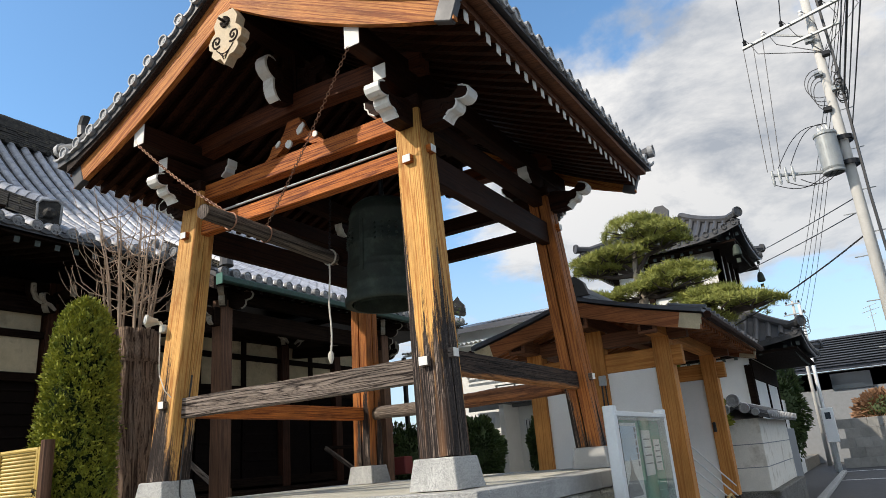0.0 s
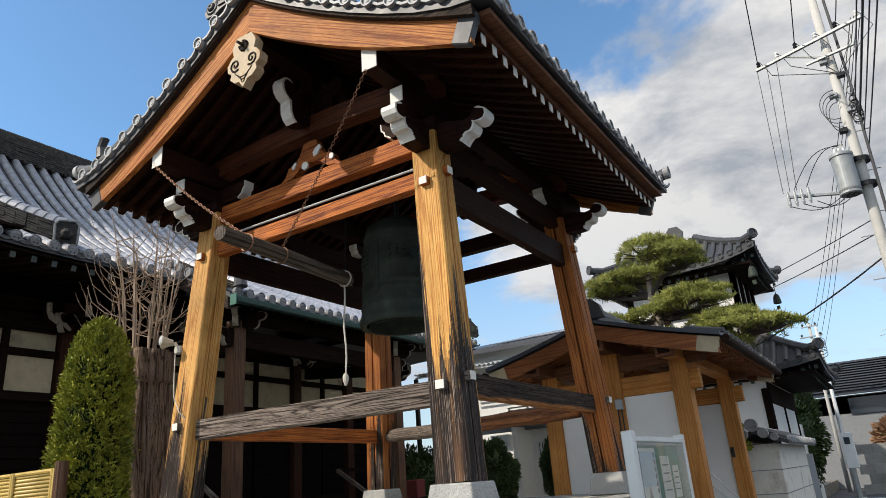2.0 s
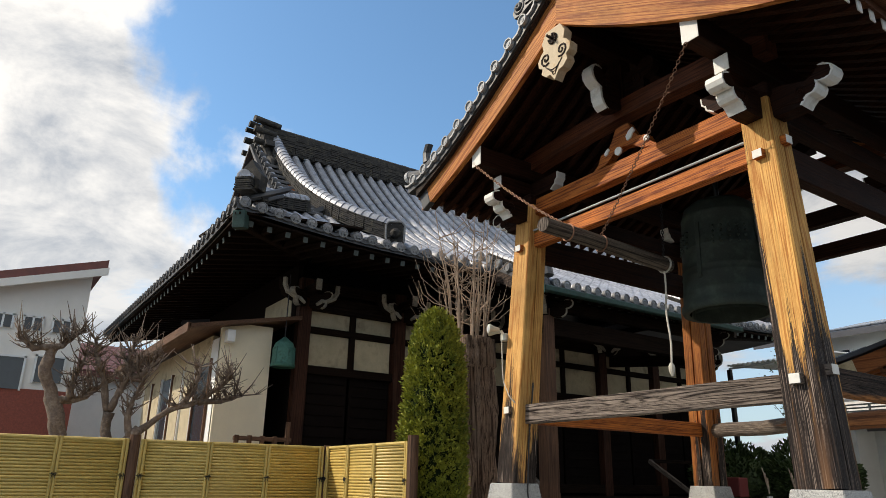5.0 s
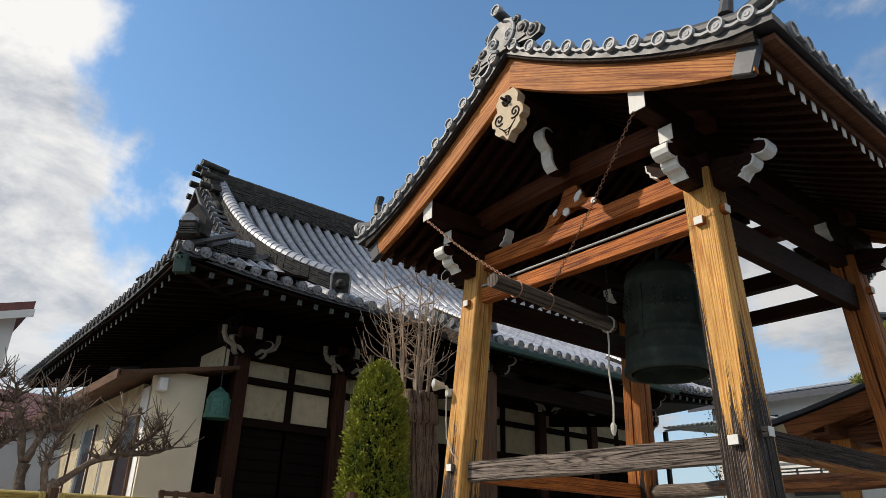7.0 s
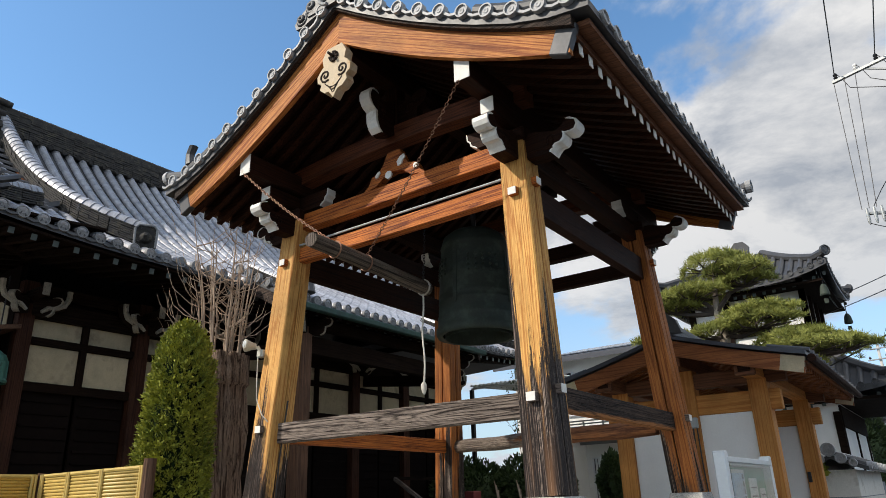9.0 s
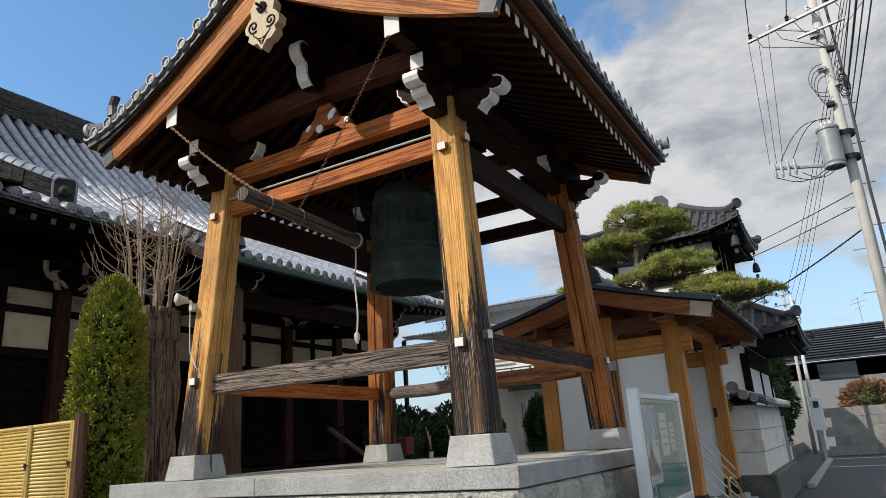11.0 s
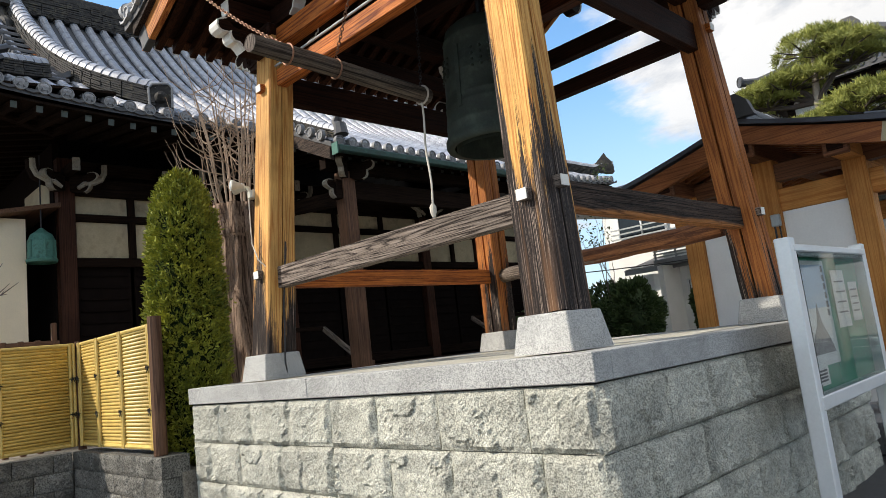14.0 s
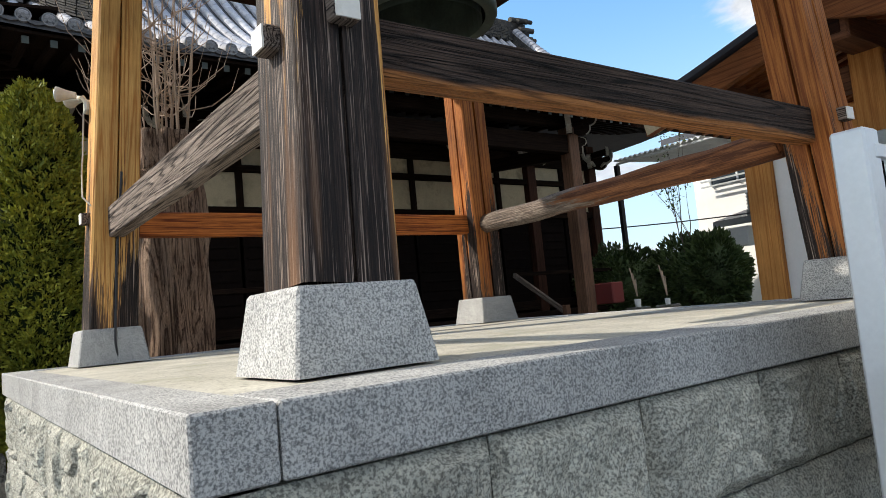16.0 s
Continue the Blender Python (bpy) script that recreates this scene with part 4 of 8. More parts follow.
for sx in (-1, 1):
    for y in (-0.12, 2 * CY + 0.12):
        bm = barge(sx, y, 0.06)
        m = axes((CX, y, roof_z(0) - 0.2), (CX + sx * HALF, y, roof_z(HALF) - 0.15))
        bmesh.ops.transform(bm, matrix=m.inverted(), verts=bm.verts)
        part("barge_board", bm, WOOD_BARGE, tower, "curved orange barge board", m)
        u = HALF - 0.13
        part("barge_shoe", box((0.17, 0.075, 0.27), bevel=0.01), TILE, tower, "dark copper shoe on the barge board", Matrix.Translation((CX + sx * (u + 0.02), y, roof_z(u, y) - 0.115)) @ pose(0, 0, 0, 0, sx * 22, 0))
        bm = bmesh.new()
        # edge boards under the verge tiles
        rows = [[(CX + sx * (HALF * i / 12), y + (-0.045 if y < CY else 0.045) + e, roof_z(HALF * i / 12, y) + 0.075) for e in (-0.045, 0.045)] for i in range(13)]
        part("verge_fillet", slab(rows, 0.095, bm), WOOD_BLACK, tower, "dark fillet board under the verge tiles")
GEGYO = [(-0.10, 0.27), (0.10, 0.27), (0.16, 0.17), (0.14, 0.08), (0.18, 0.05), (0.225, -0.01), (0.215, -0.08), (0.165, -0.11), (0.18, -0.17), (0.12, -0.225), (0.06, -0.23), (0.0, -0.31), (-0.06, -0.23), (-0.12, -0.225), (-0.18, -0.17), (-0.165, -0.11), (-0.215, -0.08), (-0.225, -0.01), (-0.18, 0.05), (-0.14, 0.08), (-0.16, 0.17)]
PALE_WOOD = plain("pale_aged_wood", (0.62, 0.49, 0.32), 0.7, vary=0.2, grime=(0.40, 0.24, 0.10))
at = Matrix.Translation((CX, -0.155, 5.59))
gegyo = part("gable_pendant", prism(GEGYO, 0.10), PALE_WOOD, tower, "pale carved cloud-shaped gable pendant", at)
for sx in (-1, 1):
    pts = [Vector((sx * (0.11 + 0.075 * (1 - k / 17) * math.cos(k * 0.62 - 2.2)), -0.052, -0.03 + 0.075 * (1 - k / 17) * math.sin(k * 0.62 - 2.2))) for k in range(16)]
    part("scroll", tube(pts, 0.010, 6), WOOD_BLACK, gegyo, "", at)
    for drop in (0.0, 0.04, 0.08):
        pts = [Vector((sx * (0.005 + (0.11 - drop) * k / 6), -0.052, -0.19 - drop * 0.8 + 0.07 * (k / 6) ** 2)) for k in range(7)]
        part("scroll", tube(pts, 0.006, 5), WOOD_BLACK, gegyo, "", at)
bm = bmesh.new()
for k in range(8):
    a = k * math.pi / 4
    tube([(0.02 * math.cos(a), 0, 0.02 * math.sin(a)), (0.06 * math.cos(a), -0.01, 0.06 * math.sin(a))], [0.018, 0.02], 6, bm)
tube([(0, 0.02, 0), (0, -0.09, 0)], 0.014, 8, bm)
part("flower_boss", bm, WOOD_BLACK, gegyo, "dark flower-shaped boss", Matrix.Translation((CX, -0.20, 5.74)))

# tiles: rolls down the slopes, discs along eaves and verges, pans between the discs
disc_me = shared("eave_disc_tile", disc_tile(0.066), TILE_EDGE)
PAN = [(-0.085, 0.0), (-0.06, -0.028), (0.0, -0.042), (0.06, -0.028), (0.085, 0.0), (0.085, 0.022), (0.06, -0.004), (0.0, -0.018), (-0.06, -0.004), (-0.085, 0.022)]
pan_me = shared("pan_tile_face", prism(PAN, 0.04), TILE_EDGE)
for sx in (-1, 1):
    pts = [(sx * TILE_HALF * i / 10, 0, tile_z(TILE_HALF * i / 10) + 0.075) for i in range(11)]
    roll = shared("tile_roll", arch_row(pts, 0.062), TILE, True)
    count = 19
    for i in range(count):
        y = VERGE + 0.30 + (2 * CY - 2 * VERGE - 0.60) * i / (count - 1)
        dz = (tile_z(TILE_HALF, y) - tile_z(TILE_HALF))
        part("tile_roll", roll, None, tower, "", Matrix.Translation((CX, y, dz * 0.6)))
        m = Matrix.Translation((CX + sx * (TILE_HALF + 0.01), y, tile_z(TILE_HALF, y) + 0.085)) @ pose(0, 0, 0, 0, 0, 90 * sx)
        part("eave_disc_tile", disc_me, None, tower, "", m)
        part("pan_tile_face", pan_me, None, tower, "", Matrix.Translation((CX + sx * (TILE_HALF + 0.005), y + 0.128, tile_z(TILE_HALF, y) + 0.09)) @ pose(0, 0, 0, 0, 0, 90 * sx))
    for y, turn in ((VERGE - 0.01, 0), (2 * CY - VERGE + 0.01, 180)):
        for i in range(11):
            u = 0.15 + 0.235 * i
            part("verge_disc_tile", disc_me, None, tower, "", Matrix.Translation((CX + sx * u, y - 0.02 * (1 if turn == 0 else -1), tile_z(u, y) + 0.125)) @ pose(0, 0, 0, 0, 0, turn))
            v = u + 0.118
            sl = math.degrees(math.atan2(tile_z(v + 0.05, y) - tile_z(v - 0.05, y), 0.1)) * sx
            part("pan_tile_face", pan_me, None, tower, "", Matrix.Translation((CX + sx * v, y, tile_z(v, y) + 0.115)) @ pose(0, 0, 0, 0, -sl, 0) @ pose(0, 0, 0, 0, 0, turn))
            back = 0.34 if turn == 0 else -0.34
            part("verge_roll", arch_row([(0, 0, 0), (0, back, 0)], 0.06), TILE, tower, "", Matrix.Translation((CX + sx * u, y, tile_z(u, y) + 0.105)))
    # corner rolls with a large disc
    for y, d in ((VERGE + 0.06, -1), (2 * CY - VERGE - 0.06, 1)):
        pts = [(CX + sx * u, y, tile_z(u, y) + 0.16 + (0.10 if u > TILE_HALF - 0.2 else 0.0)) for u in (TILE_HALF - 1.0, TILE_HALF - 0.6, TILE_HALF - 0.25, TILE_HALF + 0.05)]
        part("corner_roll", tube(pts, 0.075, 12), TILE, tower)
        part("corner_disc_tile", disc_tile(0.085), TILE_EDGE, tower, "", Matrix.Translation((CX + sx * (TILE_HALF + 0.07), y, pts[-1][2])) @ pose(0, 0, 0, 0, 0, 90 * sx))
        horn = [Vector((CX + sx * (TILE_HALF - 0.34), y, pts[1][2] + 0.02)), Vector((CX + sx * (TILE_HALF - 0.31), y, pts[1][2] + 0.16)), Vector((CX + sx * (TILE_HALF - 0.36), y, pts[1][2] + 0.25)), Vector((CX + sx * (TILE_HALF - 0.30), y, pts[1][2] + 0.29))]
        part("corner_ornament", tube(horn, [0.06, 0.05, 0.055, 0.015], 8), TILE, tower, "small curled tile ornament")
# ridge
for k, (w, z) in enumerate(((0.30, 6.42), (0.26, 6.49), (0.24, 6.56))):
    part("ridge_course", box((w, 2 * CY + 0.30, 0.062), (CX, CY, z), 0.008), TILE, tower)
part("ridge_roll", arch_row([(CX, -0.16, 6.59), (CX, 2 * CY + 0.16, 6.59)], 0.085, 8), TILE, tower)
ONI = [(-0.34, -0.02), (-0.30, 0.07), (-0.22, 0.06), (-0.24, 0.16), (-0.15, 0.20), (-0.16, 0.32), (-0.07, 0.38), (0.07, 0.38), (0.16, 0.32), (0.15, 0.20), (0.24, 0.16), (0.22, 0.06), (0.30, 0.07), (0.34, -0.02)]
for y, d in ((-0.22, -1), (2 * CY + 0.22, 1)):
    oni = part("ridge_end_tile", prism(ONI, 0.10), TILE, tower, "carved ogre-mask ridge-end tile in smoked clay", Matrix.Translation((CX, y, 6.36)))
    for sx in (-1, 1):
        pts = [Vector((sx * (0.12 + 0.075 * (1 - k / 18) * math.cos(k * 0.7)), d * 0.06, 0.12 + 0.075 * (1 - k / 18) * math.sin(k * 0.7))) for k in range(15)]
        part("scroll", tube(pts, 0.017, 6), TILE_EDGE, oni, "", Matrix.Translation((CX, y, 6.36)))
        # crescent rim, curled crest and cloud fins swept out over the slope
        rim = [Vector((sx * (0.02 + 0.17 * math.sin(t)), d * 0.058, 0.17 - 0.17 * math.cos(t))) for t in [0.2 + 2.7 * k / 14 for k in range(15)]]
        part("rim", tube(rim, 0.020, 6), TILE_EDGE, oni, "", Matrix.Translation((CX, y, 6.36)))
        for cx, cz, r, w in ((0.30, 0.10, 0.085, 0.026), (0.44, 0.0, 0.075, 0.024), (0.21, 0.27, 0.06, 0.020)):
            curl = [Vector((sx * (cx + r * (1 - k / 20) * math.cos(k * 0.6 + 2.4)), d * (0.02 + 0.002 * k), cz + r * (1 - k / 20) * math.sin(k * 0.6 + 2.4))) for k in range(18)]
            part("curl", tube(curl, w, 7), TILE, oni, "curled cloud relief", Matrix.Translation((CX, y, 6.36)), smooth=True)
        fin = [(sx * px, pz) for px, pz in ((0.18, -0.04), (0.20, 0.22), (0.33, 0.19), (0.40, 0.10), (0.50, 0.05), (0.545, -0.02), (0.52, -0.09), (0.40, -0.10), (0.30, -0.06))]
        part("cloud_wing", prism(fin, 0.07), TILE, oni, "", Matrix.Translation((CX, y, 6.36)))
    part("top_roll", tube([(0, 0.25 * -d, 0.36), (0, 0.12 * d, 0.44)], 0.06, 12), TILE, oni, "", Matrix.Translation((CX, y, 6.38)))
    part("top_disc", disc_tile(0.066), TILE_EDGE, oni, "", Matrix.Translation((CX, y + d * 0.13, 6.83)) @ pose(0, 0, 0, 0, 0, 0 if d < 0 else 180))

hose = [post_at("B", 1.36) + Vector((0.20, 0.02, 0)), post_at("B", 1.5) + Vector((0.19, 0.0, 0)), post_at("B", 2.0) + Vector((0.165, 0.0, 0)), post_at("B", 2.6) + Vector((0.16, 0.02, 0))]
part("conduit", tube(hose, 0.008, 6), WIRE, tower, "thin black conduit")

# ---- the bell ----
bell = thing("temple_bell", (CX, CY, 3.30), "large dark green bronze temple bell with raised bands and bosses", "bell")
BELL_W = 1.18
prof = [(0.34, 3.30), (0.392, 3.285), (0.405, 3.31), (0.405, 3.36), (0.388, 3.385), (0.382, 3.46), (0.388, 3.47), (0.388, 3.49), (0.380, 3.50), (0.372, 3.62), (0.379, 3.63), (0.379, 3.645),
        (0.371, 3.655), (0.369, 3.69), (0.376, 3.70), (0.376, 3.715), (0.367, 3.725), (0.358, 3.90), (0.364, 3.91), (0.364, 3.925), (0.354, 3.94), (0.338, 4.24), (0.343, 4.25), (0.335, 4.27), (0.31, 4.36), (0.24, 4.42), (0.12, 4.45), (0.001, 4.455)]
prof = [(r if z < 3.4 or z > 4.2 else 0.386 - 0.048 * (z - 3.4) / 0.84 + (r - (0.386 - 0.048 * (z - 3.4) / 0.84)) * 0.6, z) for r, z in prof]
part("bell_body", lathe([(r * BELL_W, 3.31 + (z - 3.285) * 1.10) for r, z in prof], 56), BRONZE, bell, smooth=True)
part("bell_inside", lathe([(0.38, 3.30), (0.37, 3.6), (0.33, 4.2), (0.001, 4.40)], 40), BRONZE, bell)
boss = shared("bell_boss", lathe([(0.018, 0.0), (0.016, 0.018), (0.009, 0.03), (0.001, 0.032)], 8), BRONZE)
for q in range(4):
    for i in range(5):
        for j in range(4):
            a = radians(q * 90 + 22 + i * 11.5)
            z = 4.00 + j * 0.06
            r = (0.352 - 0.016 * (z - 3.94) / 0.3) * BELL_W
            m = Matrix.Translation((r * math.cos(a), r * math.sin(a), z)) @ Vector((math.cos(a), math.sin(a), 0)).to_track_quat("Z", "Y").to_matrix().to_4x4()
            part("bell_boss", boss, None, bell, "", m)
    a = radians(q * 90)
    part("bell_strap", box((0.012, 0.05, 0.62), (0, 0, 0), 0.004), BRONZE, bell, "", Matrix.Translation((0.365 * BELL_W * math.cos(a), 0.365 * BELL_W * math.sin(a), 3.95)) @ pose(0, 0, 0, 0, 0, q * 90) @ pose(0, 0, 0, 0, -3.5, 0))
for o in [c for c in bell.children]:
    o.matrix_basis = Matrix.Translation((0, 0, -3.30)) @ Matrix.Translation((0, 0, 0)) @ (Matrix.Translation((CX, CY, 3.30)) @ o.matrix_basis)
hook = [(CX + 0.11 * math.cos(a), CY, 4.45 + 0.15 * math.sin(a)) for a in [math.pi * k / 10 for k in range(11)]]
part("crown_loop", tube(hook, 0.035, 8), BRONZE, bell, "dragon-shaped crown loop")
part("hanger", tube([(CX, CY, 4.60), (CX, CY, 4.98)], 0.03, 8), IRON, bell, "iron hanger")
beam("bell_beam", (CX - 1.45, CY, 5.05), (CX + 1.45, CY, 5.05), 0.18, 0.20, WOOD_DARK, tower)

# ---- the striking log with its chains and pull rope ----
log = thing("striking_log", (-2.38, 0.63, 3.8), "weathered wooden striking log hung on rusty chains", "bell striker")
p, q = Vector((-2.29, -0.33, 3.785)), Vector((-2.47, 1.60, 3.80))
length = (q - p).length
part("log", tube([(0, 0, 0), (length * 0.3, 0, 0.004), (length, 0, 0)], [0.068, 0.074, 0.078], 16), WOOD_LOG, log, "", axes(p, q))
part("log_cap", lathe([(0.001, 0.0), (0.06, 0.001), (0.067, 0.004)], 16), WOOD_GREY, log, "grey end grain", axes(p, q) @ pose(-0.003, 0, 0, 0, -90, 0))


def link(bm, c, d, turn, size=0.022, wire=0.0042):
    d = Vector(d).normalized()
    side = d.orthogonal().normalized()
    side = Matrix.Rotation(turn, 3, d) @ side
    pts = [Vector(c) + d * (size * 1.0 * math.cos(a)) + side * (size * 0.55 * math.sin(a)) for a in [2 * math.pi * k / 8 for k in range(9)]]
    tube(pts, wire, 4, bm, caps=False)


def chain(a, b):
    bm = bmesh.new()
    a, b = Vector(a), Vector(b)
    d = b - a
    count = int(d.length / 0.034)
    for i in range(count + 1):
        f = i / count
        sag = -0.04 * math.sin(math.pi * f)
        link(bm, a + d * f + Vector((0, 0, sag)), d, 0 if i % 2 else math.pi / 2)
    return bm


part("chain", chain((CX - 1.40, -0.10, 4.92), (-2.36, 0.0, 3.88)), RUST, log, "rusty hanging chain")
part("chain", chain((CX + 1.38, -0.10, 4.92), (-2.366, 0.48, 3.86)), RUST, log, "rusty hanging chain")
for f in (0.17, 0.42):
    c = p + (q - p) * f
    part("log_strap", tube([c + Vector((0.08 * math.cos(a), 0, 0.08 * math.sin(a))) for a in [2 * math.pi * k / 14 for k in range(15)]], 0.008, 5), RUST, log, "iron strap")
c = p + (q - p) * 0.965
part("log_strap", tube([c + Vector((0.084 * math.cos(a), 0, 0.084 * math.sin(a))) for a in [2 * math.pi * k / 14 for k in range(15)]], 0.012, 5), CORD, log, "rope lashing")
part("chain", chain((CX - 0.25, CY - 0.62, 5.0), c + Vector((0, 0, 0.08))), IRON, log, "dark rear chain")
rope = [Vector((-2.47, 1.52, 3.78 - 1.05 * k / 10)) + Vector((0.012 * math.sin(k), 0, 0)) for k in range(11)]
part("pull_rope", tube(rope, 0.010, 7), CORD, log, "pale pull rope")
part("rope_knot", tube([rope[-1] + Vector((0, 0, 0.03)), rope[-1], rope[-1] - Vector((0, 0, 0.05)), rope[-1] - Vector((0, 0, 0.10))], [0.014, 0.032, 0.03, 0.012], 8), CORD, log, "knotted rope end")

# ---- twin floodlight on the pillar ----
lamp = thing("floodlight", (-3.95, 0.50, 3.15), "small twin-headed cream floodlight clamped to the pillar", "floodlight")
CREAM = plain("cream_plastic", (0.62, 0.60, 0.50), 0.5)
part("bracket", box((0.10, 0.07, 0.08), (-3.92, 0.54, 3.12), 0.01), CREAM, lamp)
for way, o in (((-0.85, -0.50, 0.10), (-3.97, 0.50, 3.19)), ((-0.30, -0.95, 0.05), (-3.93, 0.46, 3.20))):
    way, o = Vector(way).normalized(), Vector(o)
    part("lamp_head", tube([o, o + way * 0.03, o + way * 0.06, o + way * 0.11, o + way * 0.125, o + way * 0.127], [0.022, 0.026, 0.034, 0.052, 0.052, 0.044], 16), CREAM, lamp, "round cream lamp head")
    part("lamp_glass", tube([o + way * 0.122, o + way * 0.133], [0.043, 0.035], 14), ALUMINIUM, lamp, "pale lamp lens")
part("bracket_arm", tube([(-3.93, 0.53, 3.14), (-3.95, 0.50, 3.20)], 0.018, 8), CREAM, lamp)
part("cable", tube([(-3.93, 0.50, 3.08), (-3.90, 0.48, 2.8), (-3.86, 0.46, 2.62), (-3.74, 0.44, 2.45), (-3.68, 0.50, 2.36)], 0.006, 5), CORD, lamp, "thin pale cable")

# ---- foliage helpers ----


def leaf_mesh(name, spots, outs, size, mat, seed, slim=0.35, lean=0.6):
    """Many small pointed leaves: one kite of two triangles at each spot, along its outward way."""
    rnd = np.random.default_rng(seed)
    spots, outs = np.asarray(spots, float), np.asarray(outs, float)
    k = len(spots)
    d = outs + rnd.normal(0, lean, (k, 3))
    d /= np.linalg.norm(d, axis=1)[:, None]
    s = np.cross(d, rnd.normal(0, 1, (k, 3)))
    s /= np.linalg.norm(s, axis=1)[:, None]
    ln = size * rnd.uniform(0.6, 1.4, (k, 1))
    a, b = spots, spots + d * ln
    mid = spots + d * ln * 0.5
    w = ln * slim * 0.5
    verts = np.stack([a, mid + s * w, b, mid - s * w], 1).reshape(-1, 3)
    faces = np.arange(4 * k).reshape(k, 4)
    me = bpy.data.meshes.new(name)
    me.from_pydata(verts.tolist(), [], faces.tolist())
    me.materials.append(mat)
    return me


def column_shrub(name, x, y, z0, z1, radius, label):
    """Clipped conifer column: trunk, a core coloured as inner shade and a shell of short sprigs."""
    t = thing(name, (x, y, z0), label, "shrub")
    part("trunk", tube([(x, y, z0), (x, y, z0 + 0.6)], 0.06, 8), BARK_GREY, t)
    rnd = np.random.default_rng(7)
    sprigs, per = 4200, 16
    h = rnd.uniform(0, 1, sprigs) ** 0.95
    a = rnd.uniform(0, 2 * np.pi, sprigs)
    low_part = 0.82 + 0.26 * np.sin(np.clip(h / 0.75, 0, 1) * 2.6)
    top = np.sqrt(np.clip(1 - ((h - 0.75) / 0.25) ** 2, 0, 1)) * (0.82 + 0.26 * math.sin(2.6))
    r = np.where(h < 0.75, low_part, top) * radius
    lump = np.array([noise.noise(Vector((math.cos(q) * 2.6, math.sin(q) * 2.6, hh * 8))) for q, hh in zip(a, h)])
    r = np.clip(r * (0.95 + 0.14 * lump) + rnd.uniform(-0.045, 0.012, sprigs), 0.02, None)
    foot = np.stack([x + r * np.cos(a), y + r * np.sin(a), z0 + h * (z1 - z0) - 0.02], 1)
    out = np.stack([np.cos(a), np.sin(a), 0.7 + np.where(h > 0.8, 1.4, 0.0)], 1)
    out /= np.linalg.norm(out, axis=1)[:, None]
    along = rnd.uniform(-0.02, 0.05, (sprigs, per, 1))
    p = (foot[:, None, :] + out[:, None, :] * along + rnd.normal(0, 0.012, (sprigs, per, 3))).reshape(-1, 3)
    o = np.repeat(out, per, 0)
    part("crown", leaf_mesh("crown", p, o, 0.042, HEDGE_LEAF, 3, slim=0.34, lean=0.55), None, t, "bright yellow-green clipped sprigs", kind="stuff")
    # solid core, coloured dark to stand for shade between the sprigs
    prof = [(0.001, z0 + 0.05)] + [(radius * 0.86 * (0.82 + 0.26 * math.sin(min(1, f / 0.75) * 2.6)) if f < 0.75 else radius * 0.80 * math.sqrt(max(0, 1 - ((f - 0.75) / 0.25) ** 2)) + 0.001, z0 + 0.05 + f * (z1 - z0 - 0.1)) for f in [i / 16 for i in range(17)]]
    part("inner_growth", lathe(prof, 20), INNER_SHADE, t, "core of the crown with inner shade in its dark green", Matrix.Translation((x, y, 0)))
    return t


def bush(name, centre, size, label, mat, count, leaf, seed, group="", base=0.0):
    t = thing(name, (centre[0], centre[1], base), label, "bush", group)
    rnd = np.random.default_rng(seed)
    d = rnd.normal(0, 1, (count, 3))
    d /= np.linalg.norm(d, axis=1)[:, None]
    lump = np.array([noise.noise(Vector(q * 2.1 + seed)) + 0.5 * noise.noise(Vector(q * 5.3 - seed)) for q in d])
    r = (0.86 + 0.30 * lump) * (1 - rnd.exponential(0.07, count))
    p = np.array(centre) + d * r[:, None] * np.array(size)
    part("crown", leaf_mesh("crown", p, d, leaf, mat, seed, 0.5, 0.9), None, t, kind="stuff")
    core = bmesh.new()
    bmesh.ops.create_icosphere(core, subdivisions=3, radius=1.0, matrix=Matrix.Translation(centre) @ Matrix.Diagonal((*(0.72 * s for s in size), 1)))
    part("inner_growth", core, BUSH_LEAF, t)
    part("stem", tube([(centre[0], centre[1], base - 0.02), centre], 0.05, 6), BARK_GREY, t)
    return t


def limb(bm, p, d, length, radius, depth, rnd, spread=0.6, up=0.15, split=3, kink=0.3, tips=None):
    pts, rad = [Vector(p)], [radius]
    d = Vector(d).normalized()
    steps = 4
    for i in range(steps):
        d = (d + Vector((rnd.uniform(-kink, kink), rnd.uniform(-kink, kink), rnd.uniform(-kink, kink) + up * 0.4))).normalized()
        pts.append(pts[-1] + d * length / steps)
        rad.append(radius * (1 - 0.45 * (i + 1) / steps))
    tube(pts, rad, 6 if radius > 0.012 else 4, bm)
    if tips is not None and depth <= 1:
        tips.append((pts[-1], d))
    if depth > 0:
        for k in range(split):
            j = rnd.choice([2, 3, 4])
            nd = (d + Vector((rnd.uniform(-1, 1), rnd.uniform(-1, 1), rnd.uniform(-0.6, 1.0))) * spread + Vector((0, 0, up))).normalized()
            limb(bm, pts[j], nd, length * rnd.uniform(0.5, 0.8), rad[j] * 0.68, depth - 1, rnd, spread, up, split, kink, tips)


# ---- clipped conifer and cut-back tree beside the platform ----
column_shrub("clipped_conifer", -4.97, 0.30, 0.62, 3.58, 0.34, "tall clipped yellow-green conifer column by the bamboo fence")
tree = thing("pollarded_tree", (-6.0, 1.55, 0.4), "cut-back old tree with thick ridged trunk and thin bare shoots", "tree")


